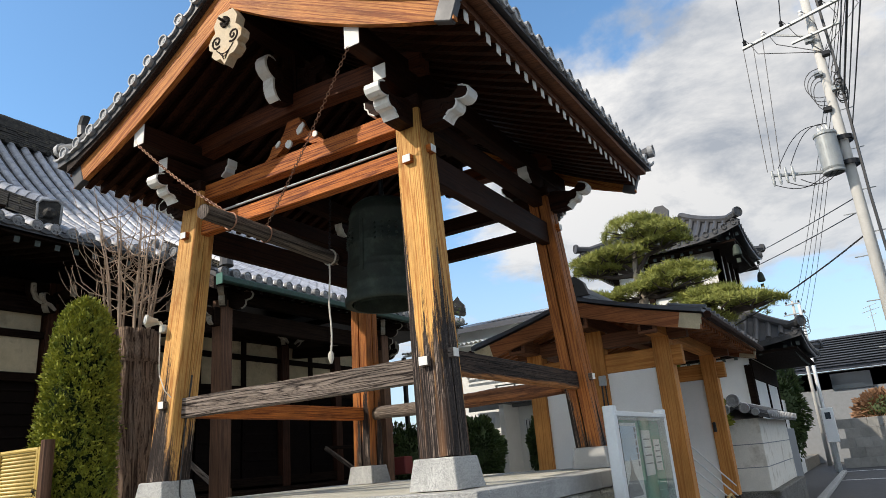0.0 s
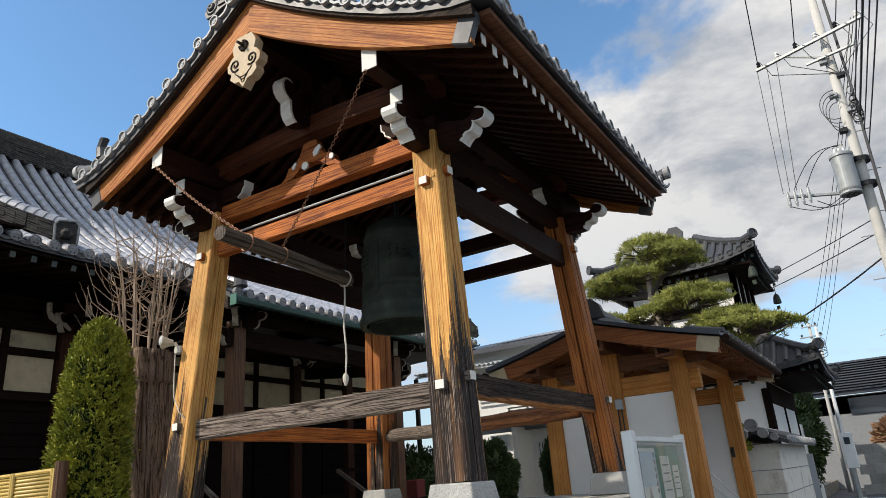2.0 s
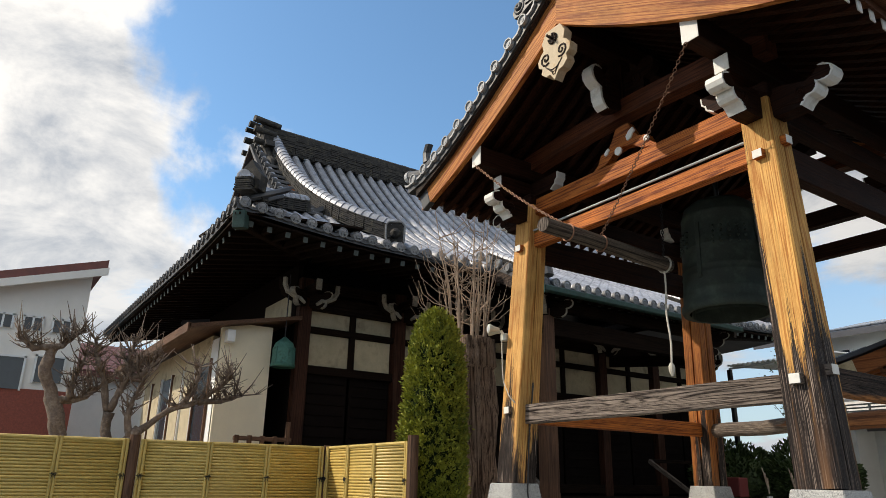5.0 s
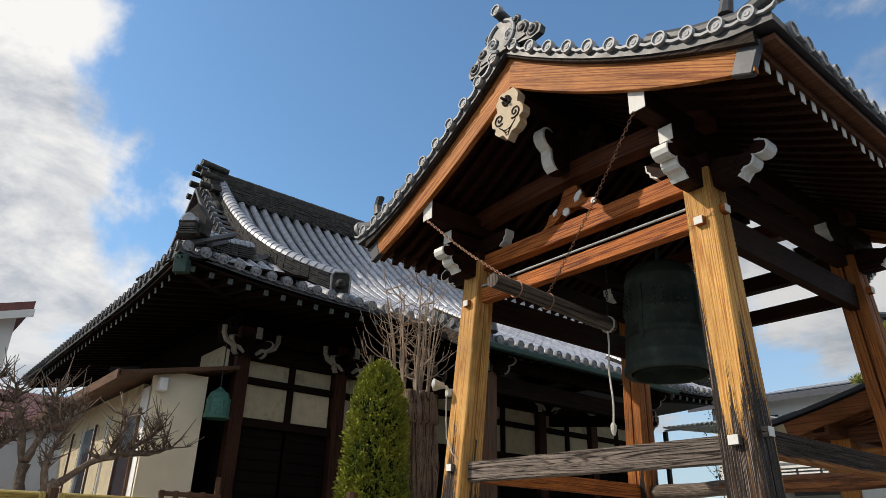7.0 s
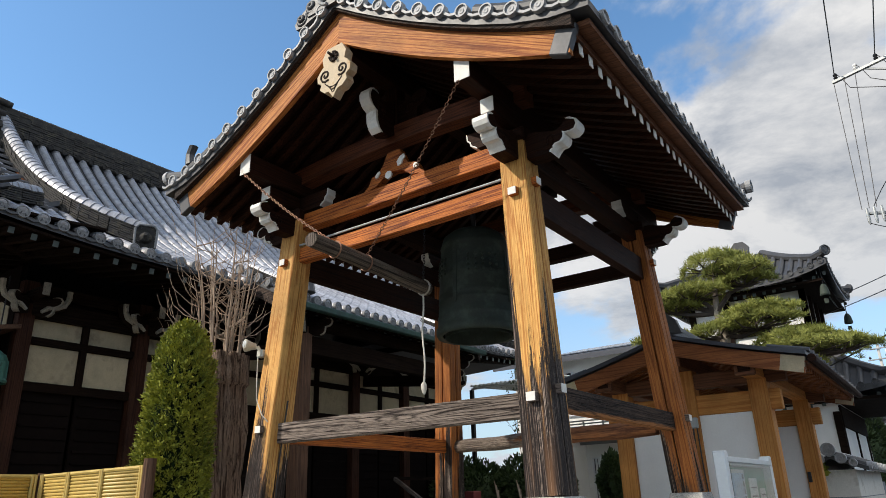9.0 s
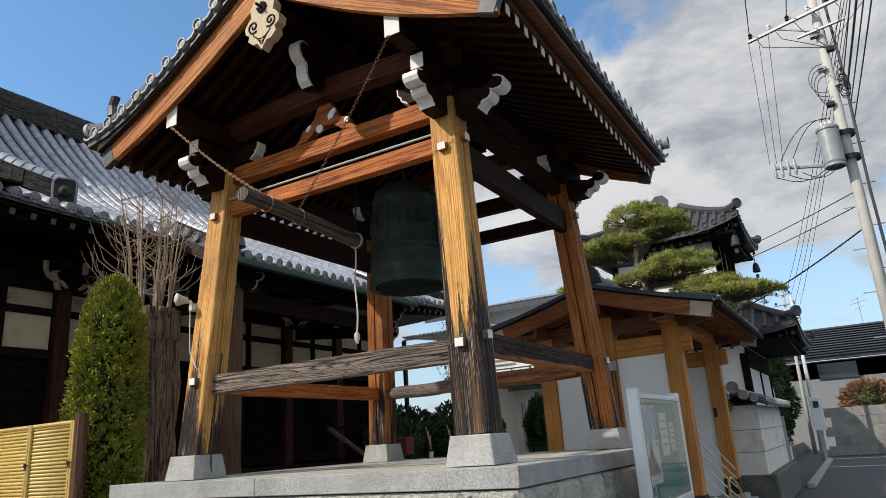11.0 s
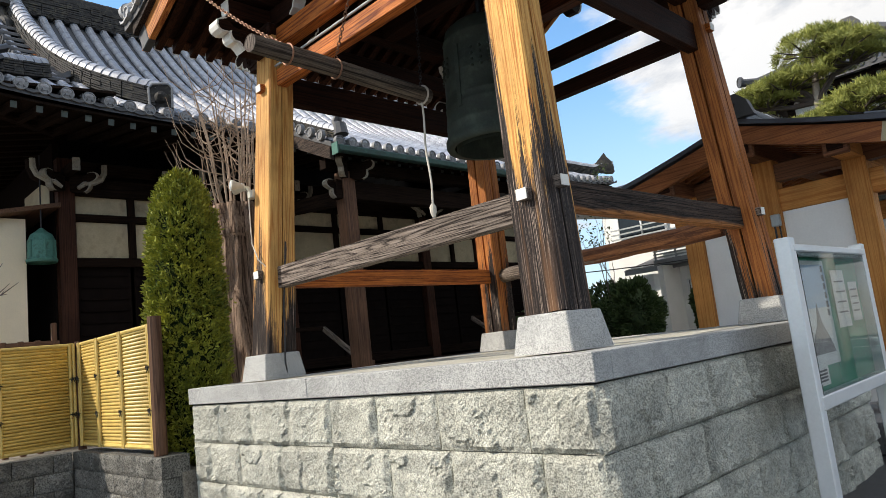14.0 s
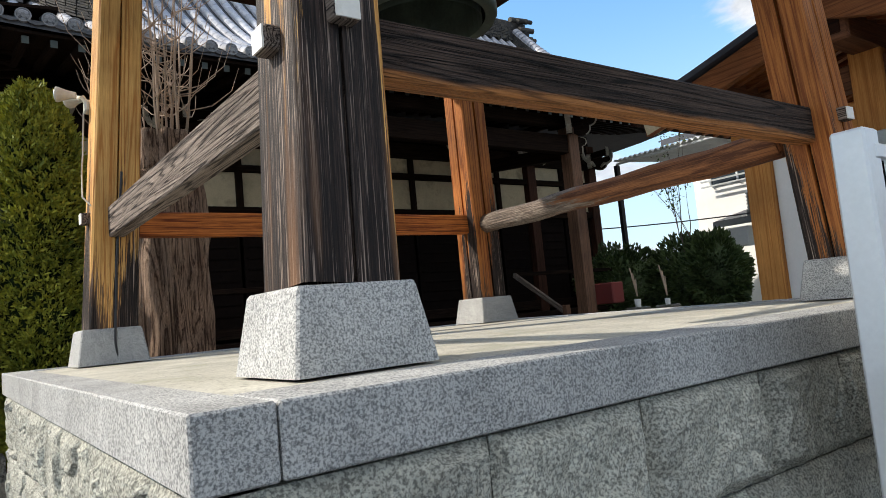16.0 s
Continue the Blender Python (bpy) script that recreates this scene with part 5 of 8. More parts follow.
def ridged_trunk():
    bm = bmesh.new()
    rings = []
    for i in range(64):
        f = i / 63
        z = 3.15 * f
        r0 = 0.44 - 0.13 * f + 0.08 * max(0, 0.12 - f) / 0.12 + (0.05 if f > 0.86 else 0)
        ring = []
        for k in range(48):
            a = 2 * math.pi * k / 48
            rib = 0.030 * noise.noise(Vector((math.cos(a) * 7, math.sin(a) * 7, z * 2.6))) + 0.030 * math.sin(a * 11 + 3 * noise.noise(Vector((math.cos(a), math.sin(a), z * 1.3)))) + 0.05 * noise.noise(Vector((math.cos(a) * 1.7, math.sin(a) * 1.7, z * 1.1)))
            r = r0 + rib
            ring.append(bm.verts.new((z, r * math.cos(a) + 0.03 * f, r * math.sin(a))))
        rings.append(ring)
    for a, b in zip(rings, rings[1:]):
        for k in range(48):
            bm.faces.new((a[k], a[(k + 1) % 48], b[(k + 1) % 48], b[k]))
    bm.faces.new(rings[-1])
    bmesh.ops.recalc_face_normals(bm, faces=bm.faces[:])
    return bm


part("trunk", ridged_trunk(), BARK, tree, "thick brown ridged bark", axes((-6.0, 1.55, 0.4), (-6.0, 1.55, 2), (0, -1, 0)), smooth=True)
rnd = random.Random(11)
for k in range(19):
    a = k * 2.4 + rnd.uniform(-0.4, 0.4)
    r = 0.10 + 0.20 * math.sqrt(rnd.random())
    p0 = Vector((-6.03 + r * math.cos(a), 1.55 + r * math.sin(a), 3.44))
    out = Vector((math.cos(a), math.sin(a), 0))
    bm = bmesh.new()
    hgt = rnd.uniform(1.1, 2.0)
    lean = rnd.uniform(0.02, 0.22)
    stem = [p0 + Vector((0, 0, hgt * f)) + out * (lean * hgt * f * (0.6 + 0.4 * f)) + Vector((rnd.uniform(-0.02, 0.02), rnd.uniform(-0.02, 0.02), 0)) for f in (0, 0.2, 0.4, 0.6, 0.8, 1.0)]
    tube(stem, [0.015, 0.0135, 0.0115, 0.009, 0.007, 0.003], 6, bm)
    for q in range(rnd.randint(3, 6)):
        s = stem[rnd.randint(1, 4)] + Vector((0, 0, rnd.uniform(0, 0.15)))
        b = rnd.uniform(0, 6.28)
        o = Vector((math.cos(b), math.sin(b), 0))
        ln = rnd.uniform(0.3, 0.75)
        tube([s, s + o * 0.4 * ln + Vector((0, 0, 0.12 * ln)), s + o * 0.75 * ln + Vector((0, 0, 0.42 * ln)), s + o * 0.9 * ln + Vector((0, 0, 0.85 * ln))], [0.007, 0.006, 0.0045, 0.0025], 5, bm)
    part("shoot", bm, TWIG, tree, "thin pale bare shoot")
for k in range(6):
    bm = bmesh.new()
    z = rnd.uniform(2.6, 3.3)
    d = Vector((rnd.uniform(-1.2, 0.2), rnd.uniform(-0.7, 0.3), rnd.uniform(0.5, 1.0)))
    limb(bm, (-6.05, 1.45, z + 0.3), d, rnd.uniform(0.6, 1.1), 0.011, 2, rnd, 0.6, 0.25, 2, 0.2)
    part("side_twig", bm, TWIG, tree)

# ---- bamboo fence on its low stone wall ----
fence = thing("bamboo_fence", (-6.9, -0.15, 0.8), "yellow bamboo-slat screen fence with brown posts and black ties", "fence")
FZ0, FZ1 = 0.86, 1.97


def fence_panel(p, q, battens, out):
    p, q, out = Vector(p), Vector(q), Vector(out)
    run = q - p
    length = run.length
    way = run.normalized()
    count = 31
    me = shared("slat", tube([(0, 0, 0), (length * 0.5, 0, 0), (length, 0, 0)], (FZ1 - FZ0) / count * 0.53, 8), BAMBOO, True)
    for i in range(count):
        z = FZ0 + (FZ1 - FZ0) * (i + 0.5) / count
        part("slat", me, None, fence, "", axes(p + Vector((0, 0, z)), q + Vector((0, 0, z))))
    for z in (FZ1 + 0.012, FZ0 - 0.012):
        part("rail", tube([p + out * 0.012 + Vector((0, 0, z)), q + out * 0.012 + Vector((0, 0, z))], 0.022, 8), BAMBOO, fence)
    for f in battens:
        c = p + way * length * f + out * 0.028
        for s in (-0.019, 0.019):
            part("batten", tube([c + way * s + Vector((0, 0, FZ0 - 0.03)), c + way * s + Vector((0, 0, FZ1 + 0.03))], 0.018, 8), BAMBOO, fence)
        for zf in (0.30, 0.66):
            z = FZ0 + (FZ1 - FZ0) * zf
            bm = bmesh.new()
            o = c + out * 0.022 + Vector((0, 0, z))
            tube([o - way * 0.04, o, o + way * 0.04], 0.005, 5, bm)
            for sgn in (-1, 1):
                loop = [o + way * (sgn * 0.024 * math.sin(a)) + Vector((0, 0, 0.02 * math.sin(a * 2))) + out * 0.006 for a in [math.pi * i / 8 for i in range(9)]]
                tube(loop, 0.0035, 4, bm)
                tube([o, o + way * (sgn * 0.025) - Vector((0, 0, 0.05))], 0.0035, 4, bm)
            part("tie", bm, IRON, fence, "black cord tie")


MX, MY = -6.93, -0.14
TX, TY = -4.66, -0.17
fence_panel((MX + 0.05, MY, 0), (TX - 0.06, TY, 0), (0.015, 0.30, 0.63, 0.985), (0, -1, 0))
fence_panel((MX - 0.01, MY - 0.06, 0), (MX - 0.13, -2.50, 0), (0.012, 0.33, 0.65, 0.988), (1, 0, 0))
fence_panel((MX - 0.14, -2.64, 0), (MX - 0.26, -5.05, 0), (0.012, 0.30, 0.65, 0.988), (1, 0, 0))
fence_panel((MX - 0.27, -5.20, 0), (MX - 0.39, -7.60, 0), (0.012, 0.33, 0.65, 0.988), (1, 0, 0))
for x, y, h, r in ((MX, MY, 2.02, 0.045), (TX, TY, 2.06, 0.062), (MX - 0.135, -2.57, 2.05, 0.062), (MX - 0.265, -5.12, 2.05, 0.062)):
    part("post", tube([(0, 0, 0), (h - 0.78, 0, 0)], r, 14), POST_BROWN, fence, "round brown post", axes((x, y, 0.78), (x, y, 3), (0, -1, 0)))
low = thing("low_stone_wall", (-6.0, -0.2, 0), "low wall of stained grey split-faced blocks under the bamboo fence", "wall", kind="structure")
BLOCK_ROUGH = granite("split_face_block", (0.23, 0.225, 0.20), (0.05, 0.048, 0.042), scale=70.0, relief=1.0, dist=0.02, stain=0.55, coarse=22.0, green=(0.05, 0.05, 0.04))
for k in range(4):
    z0, h, w = 0.195 * k, 0.19, 0.40
    for i in range(7):
        right = -4.46 - w * i + (0.2 if k % 2 and i else 0.0)
        left = max(-4.46 - w * (i + 1) + (0.2 if k % 2 else 0.0), MX + 0.02)
        if right - left > 0.06:
            part("block", split_block(right - left - 0.008, h, 0.26, k * 11 + i * 3.7, 0.018, 0.02), BLOCK_ROUGH, low, m=Matrix.Translation((left, -0.25, z0)))
    for i in range(20):
        near, far_end = -0.27 - w * i + (0.2 if k % 2 and i else 0.0), -0.27 - w * (i + 1) + (0.2 if k % 2 else 0.0)
        part("block", split_block(near - far_end - 0.008, h, 0.26, k * 7 + i * 5.3, 0.018, 0.02), BLOCK_ROUGH, low, m=pose(MX + 0.09, far_end, z0, 0, 0, 90))

# ---- main hall ----
hall = thing("main_hall", (-13, 7, 0.4), "large dark timber temple hall with curved grey tile roof", "temple hall")
EX, RX, EZ = -8.5, -13.0, 5.66
HY0, HY1 = -1.30, 15.25
WX = -10.5


def hall_z(d, y):
    """Roof height d metres in from the front eave."""
    q = min(y - HY0, HY1 - y)
    lift = 0.20 * max(0.0, 1 - q / 3.2) ** 2 * max(0.0, 1 - d / 3.0)
    return EZ + 0.46 * d + 0.074 * d * d + lift


def roof_front():
    rows = []
    ys = [HY0 + (HY1 - HY0) * (j / 30) for j in range(31)]
    for i in range(12):
        d = 4.5 * i / 11
        rows.append([(EX - d, min(max(y, HY0 + max(0, d * 1.0 if d < 1.4 else 1.4)), HY1 - max(0, d if d < 1.4 else 1.4)), hall_z(d, y) - 0.02) for y in ys])
    return slab(rows, 0.10)


def roof_back():
    rows = []
    for i in range(12):
        d = 4.5 * i / 11
        rows.append([(2 * RX - EX + d, y, hall_z(d, 7) - 0.02) for y in (0.1, 14.0)])
    return slab(rows, 0.10)


# bed is darker than the rolls, so shade in the gaps is its colour
part("roof_bed", roof_front(), TILE, hall, "curved tiled slope, its bed dark with the shade between rolls")
part("roof_bed", roof_back(), TILE, hall)
# side slopes under the gables
for y_eave, s in ((HY0, 1), (HY1, -1)):
    rows = []
    for i in range(7):
        d = 2.1 * i / 6
        rows.append([(x, y_eave + s * d, EZ + 0.46 * d + 0.03 * d * d + 0.20 * max(0.0, 1 - (EX - x) / 3.2) ** 2 * max(0.0, 1 - d / 2) - 0.02)
                     for x in [EX - min(d, 1.4) - (12.5 - 2 * min(d, 1.4)) * j / 14 for j in range(15)]])
    part("roof_bed", slab(rows, 0.10), TILE, hall)
big_disc = shared("eave_disc_tile", disc_tile(0.095, 0.06), TILE_DISC)
small_disc = shared("ridge_disc", disc_tile(0.06, 0.06), TILE_MOSS)
# same disc in a darker tile, as the side eave's shade is put in colour
shaded_side_disc = shared("eave_disc_tile", disc_tile(0.095, 0.06), TILE)
hall_pan = shared("pan_tile_face", prism([(x * 1.45, z * 1.5) for x, z in PAN], 0.05), TILE)
count = 56
for i in range(count):
    y = HY0 + 0.12 + (HY1 - HY0 - 0.24) * i / (count - 1)
    q = min(y - HY0, HY1 - y)
    top = 4.45 if q > 1.35 else max(0.25, q * 1.0)
    pts = [(EX - top * k / 10, y, hall_z(top * k / 10, y)) for k in range(11)]
    part("tile_roll", roll_tiles(pts, 0.088), TILE_LIGHT, hall)
    part("eave_disc_tile", big_disc, None, hall, "", Matrix.Translation((EX + 0.02, y, hall_z(0, y) + 0.02)) @ pose(0, 0, 0, 0, 0, 90))
    part("pan_tile_face", hall_pan, None, hall, "", Matrix.Translation((EX + 0.01, y + 0.15, hall_z(0, y) - 0.035)) @ pose(0, 0, 0, 0, 0, 90))
count = 42
for i in range(count):
    x = EX - 0.10 - 12.3 * i / (count - 1)
    z = EZ + 0.20 * max(0.0, 1 - (EX - x) / 3.2) ** 2
    part("eave_disc_tile", shaded_side_disc, None, hall, "", Matrix.Translation((x, HY0 - 0.02, z + 0.02)))
    part("tile_roll", arch_row([(x, HY0, z), (x, HY0 + 0.5, z + 0.24), (x, HY0 + 0.9, z + 0.44)], 0.088), TILE, hall, smooth=True)
# gable verge: stepped discs, barge and pediment
GY = 0.22
for s, edge in ((1, GY), (-1, 14.0 - GY)):
    for i in range(15):
        d = 1.3 + 3.1 * i / 14
        m = Matrix.Translation((EX - d, edge - s * 0.03, hall_z(d, 7) + 0.06)) @ pose(0, 0, 0, 0, 0, 0 if s > 0 else 180)
        part("verge_disc_tile", shaded_side_disc, None, hall, "", m)
        part("verge_roll", arch_row([(EX - d, edge, hall_z(d, 7) + 0.05), (EX - d, edge + s * 0.5, hall_z(d, 7) + 0.05)], 0.09), TILE, hall)
        m = Matrix.Translation((2 * RX - EX + d, edge - s * 0.03, hall_z(d, 7) + 0.06)) @ pose(0, 0, 0, 0, 0, 0 if s > 0 else 180)
        part("verge_disc_tile", shaded_side_disc, None, hall, "", m)
    for side in (1, -1):
        rows = [[(RX + side * (4.5 - d), edge + e, hall_z(d, 7) - 0.03) for e in (0.0, s * 0.10)] for d in [1.2 + 3.3 * k / 10 for k in range(11)]]
        part("barge_board", slab(rows, 0.34), WOOD_DARK, hall)
    tri = [(-3.2, 6.3), (3.2, 6.3), (2.0, 7.4), (0.0, 9.1), (-2.0, 7.4)]
    part("pediment", prism(tri, 0.08), WOOD_BEAM if s > 0 else WOOD_DARK, hall, "brown boarded gable", Matrix.Translation((RX, edge + s * 0.35, 0)))
# ridge of stacked courses
tiles = random.Random(12)
stack = bmesh.new()
for k in range(12):
    flake_course([(RX, 0.45, 9.10 + 0.05 * k), (RX, 13.55, 9.10 + 0.05 * k)], 0.52 - 0.012 * k, 0.05, tiles, 0.24, stack)
part("ridge_tile_course", stack, TILE_MOSS, hall, "dark mossy stacked tile courses of the ridge", kind="stuff")
part("ridge_core", box((0.40, 13.0, 0.60), (RX, 7.0, 9.38), 0.0), TILE_MOSS, hall)
part("ridge_roll", roll_tiles([(RX, 0.4, 9.69), (RX, 13.6, 9.69)], 0.11, 0.3), TILE_MOSS, hall)
for k in range(42):
    part("ridge_disc", small_disc, None, hall, "", Matrix.Translation((RX + 0.28, 0.7 + 0.307 * k, 9.10)) @ pose(0, 0, 0, 0, 0, 90))
for y, d in ((0.40, -1), (13.60, 1)):
    oni = part("ridge_end_tile", prism([(x * 1.9, z * 1.9) for x, z in ONI], 0.22), TILE_MOSS, hall, "large carved ridge-end tile", Matrix.Translation((RX, y, 9.02)))
    for sx in (-1, 1):
        part("top_roll", tube([(sx * 0.17, -0.35 * d, 0.0), (sx * 0.17, 0.32 * d, 0.06)], 0.085, 12), TILE_MOSS, oni, "", Matrix.Translation((RX, y, 9.76)))
        for k, (ox, oz) in enumerate(((0.36, -0.30), (0.42, -0.62), (0.34, -0.02))):
            part("side_roll", tube([(sx * ox, -0.2 * d, oz), (sx * ox, 0.34 * d, oz + 0.03)], 0.08 - 0.008 * k, 12), TILE_MOSS, oni, "", Matrix.Translation((RX, y, 9.72)))
            pts = [Vector((sx * (0.16 + 0.03 * k) + 0.07 * (1 - q / 14) * math.cos(q * 0.8), 0.12 * d, -0.10 - 0.2 * k + 0.07 * (1 - q / 14) * math.sin(q * 0.8))) for q in range(12)]
            part("scroll", tube(pts, 0.018, 5), TILE, oni, "", Matrix.Translation((RX, y, 9.55)))
        part("cloud_wing", tube([Vector((sx * (0.25 + 0.12 * k), 0, -0.1 - 0.13 * k + 0.09 * math.sin(k * 1.7))) for k in range(7)], [0.12, 0.13, 0.11, 0.12, 0.10, 0.08, 0.04], 8), TILE_MOSS, oni, "", Matrix.Translation((RX, y, 9.15)))


def ridge_run(points, w, h, courses, name="descending_ridge"):
    """A descending ridge of stacked tile courses under a roll."""
    count = courses * 2
    rnd = random.Random(int(abs(points[0][1]) * 100) + courses)
    stack = bmesh.new()
    for c in range(count):
        z = Vector((0, 0, h * c / count))
        flake_course([Vector(p) + z for p in points], w * (1 - 0.025 * c), h / count, rnd, 0.2, stack)
    part(name, stack, TILE_MOSS, hall, "mossy stacked tiles of a roof ridge", kind="stuff")
    top = [Vector(p) + Vector((0, 0, h - 0.01)) for p in points]
    part("ridge_roll", roll_tiles(top if top[0].z < top[-1].z else top[::-1], w * 0.40, 0.17, 7, 0.09), TILE_LIGHT, hall)


def smooth_path(keys, steps=14):
    out = []
    for i in range(steps + 1):
        f = i / steps * (len(keys) - 1)
        k = min(int(f), len(keys) - 2)
        t = f - k
        out.append(tuple(a + (b - a) * t for a, b in zip(keys[k], keys[k + 1])))
    return out


pl = [(4.3, 0.62), (3.2, 0.66), (2.2, 0.78), (1.3, 1.05), (0.75, 1.40), (0.30, 1.80)]
for mirror in (False, True):
    pts = []
    for d, y in smooth_path(pl):
        yy = 14.0 - y if mirror else y
        pts.append((EX - d, yy, hall_z(d, yy) + 0.06))
    ridge_run(pts, 0.34, 0.32, 4)
    e = pts[-1]
    foot = part("ridge_foot_tile", prism([(-0.17, -0.06), (-0.18, 0.30), (-0.12, 0.37), (0.12, 0.37), (0.18, 0.30), (0.17, -0.06)], 0.16), TILE_MOSS, hall, "dark end tile of the descending ridge",
                Matrix.Translation((e[0] + 0.06, e[1], e[2])) @ pose(0, 0, 0, 0, 0, 60 if not mirror else 120))
    m = Matrix.Translation((e[0] + 0.06, e[1], e[2])) @ pose(0, 0, 0, 0, 0, 60 if not mirror else 120)
    part("rim", tube([(-0.17, -0.09, -0.04), (-0.18, -0.09, 0.30), (-0.12, -0.09, 0.37), (0.12, -0.09, 0.37), (0.18, -0.09, 0.30), (0.17, -0.09, -0.04)], 0.022, 6), TILE_DISC, foot, "", m)
    part("boss", tube([(0, -0.06, 0.14), (0, -0.16, 0.13), (0, -0.22, 0.16)], [0.12, 0.085, 0.03], 9), TILE_MOSS, foot, "", m)
    pts = []
    for d, y in smooth_path([(1.25, 0.35), (0.8, -0.30), (0.3, -0.95), (-0.05, -1.27)]):
        yy = 14.0 - y if mirror else y
        pts.append((EX - d, yy, hall_z(max(d, 0), yy) + 0.06 + (0.14 if d < 0.3 else 0.0)))
    ridge_run(pts, 0.30, 0.24, 3, "hip_ridge")
    e = pts[-1]
    part("hip_foot_tile", prism([(-0.22, -0.05), (-0.25, 0.2), (-0.10, 0.35), (0.05, 0.50), (0.12, 0.36), (0.25, 0.2), (0.22, -0.05)], 0.22), TILE_MOSS, hall, "carved hip-end tile", Matrix.Translation((e[0] - 0.2, e[1] + (0.2 if not mirror else -0.2), e[2] + 0.12)) @ pose(0, 0, 0, 0, 0, 40))
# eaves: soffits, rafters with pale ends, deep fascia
# soffit and rafter colour already holds the shade of the overhang
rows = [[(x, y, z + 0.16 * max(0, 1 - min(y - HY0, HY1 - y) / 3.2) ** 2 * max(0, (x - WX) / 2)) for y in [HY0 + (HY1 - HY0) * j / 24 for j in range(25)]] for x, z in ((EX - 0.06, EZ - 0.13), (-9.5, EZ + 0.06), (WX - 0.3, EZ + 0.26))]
part("soffit", slab(rows, 0.04), WOOD_HALL, hall, "eave boarding with underside shade in its colour")
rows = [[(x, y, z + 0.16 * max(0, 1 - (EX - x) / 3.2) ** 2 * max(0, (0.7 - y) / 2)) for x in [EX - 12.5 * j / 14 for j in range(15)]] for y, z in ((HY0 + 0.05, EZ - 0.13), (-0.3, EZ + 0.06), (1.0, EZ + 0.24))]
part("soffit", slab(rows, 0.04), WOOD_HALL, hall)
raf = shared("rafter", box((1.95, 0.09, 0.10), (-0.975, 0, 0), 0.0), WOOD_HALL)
raf_end = shared("rafter_end", box((0.008, 0.085, 0.095), bevel=0.0), plain("greyed_end_paint", (0.085, 0.105, 0.098), 0.8), )
for i in range(50):
    y = HY0 + 0.3 + (HY1 - HY0 - 0.6) * i / 49
    lift = 0.16 * max(0, 1 - min(y - HY0, HY1 - y) / 3.2) ** 2
    m = Matrix.Translation((EX - 0.14, y, EZ - 0.23 + lift)) @ pose(0, 0, 0, 0, 10, 0)
    part("rafter", raf, None, hall, "", m)
    part("rafter_end", raf_end, None, hall, "", m @ Matrix.Translation((0.005, 0, 0)))
for i in range(37):
    x = EX - 0.4 - 11.8 * i / 36
    lift = 0.16 * max(0, 1 - (EX - x) / 3.2) ** 2
    m = Matrix.Translation((x, HY0 + 0.14, EZ - 0.23 + lift)) @ pose(0, 0, 0, 0, 0, -90) @ pose(0, 0, 0, 0, 10, 0)
    part("rafter", raf, None, hall, "", m)
    part("rafter_end", raf_end, None, hall, "", m @ Matrix.Translation((0.005, 0, 0)))
part("corner_beam", box((2.6, 0.16, 0.24), (-1.3, 0, 0), 0.02), WOOD_HALL, hall, "", Matrix.Translation((EX - 0.10, HY0 + 0.12, EZ - 0.08)) @ pose(0, 0, 0, 0, 6, -45))
part("corner_beam_cap", box((0.16, 0.22, 0.30), (0, 0, 0), 0.01), GUTTER, hall, "green copper cap", Matrix.Translation((EX - 0.09, HY0 + 0.11, EZ - 0.08)) @ pose(0, 0, 0, 0, 6, -45))
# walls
part("floor_base", box((6.6, 12.9, 0.8), (-13.7, 7.0, 0.8), 0.0), HALL_SHADE, hall)
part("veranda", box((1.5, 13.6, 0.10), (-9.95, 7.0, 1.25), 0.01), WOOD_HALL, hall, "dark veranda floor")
part("back_wall", box((0.12, 12.6, 5.0), (-16.6, 7.0, 3.2), 0.0), HALL_SHADE, hall)
# side walls use the near-black board in place of eave shade on plaster
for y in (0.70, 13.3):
    part("side_wall", box((6.1, 0.10, 1.1), (-13.6, y, 5.1), 0.0), HALL_SHADE, hall)
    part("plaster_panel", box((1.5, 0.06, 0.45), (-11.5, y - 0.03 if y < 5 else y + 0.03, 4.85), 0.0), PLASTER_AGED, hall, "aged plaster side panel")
    part("side_wall", box((6.1, 0.10, 3.3), (-13.6, y, 2.85), 0.0), HALL_SHADE, hall)
hall_nose, hall_tip = shared("carved_nose", carved(1.2, 1.0, 0.10), WOOD_HALL), shared("bracket_nose", prism([(x * 1.2, z) for x, z in NOSE_TIP], 0.104), DIM_PAINT)
bays = [0.80, 2.95, 5.0, 9.0, 11.05, 13.2]
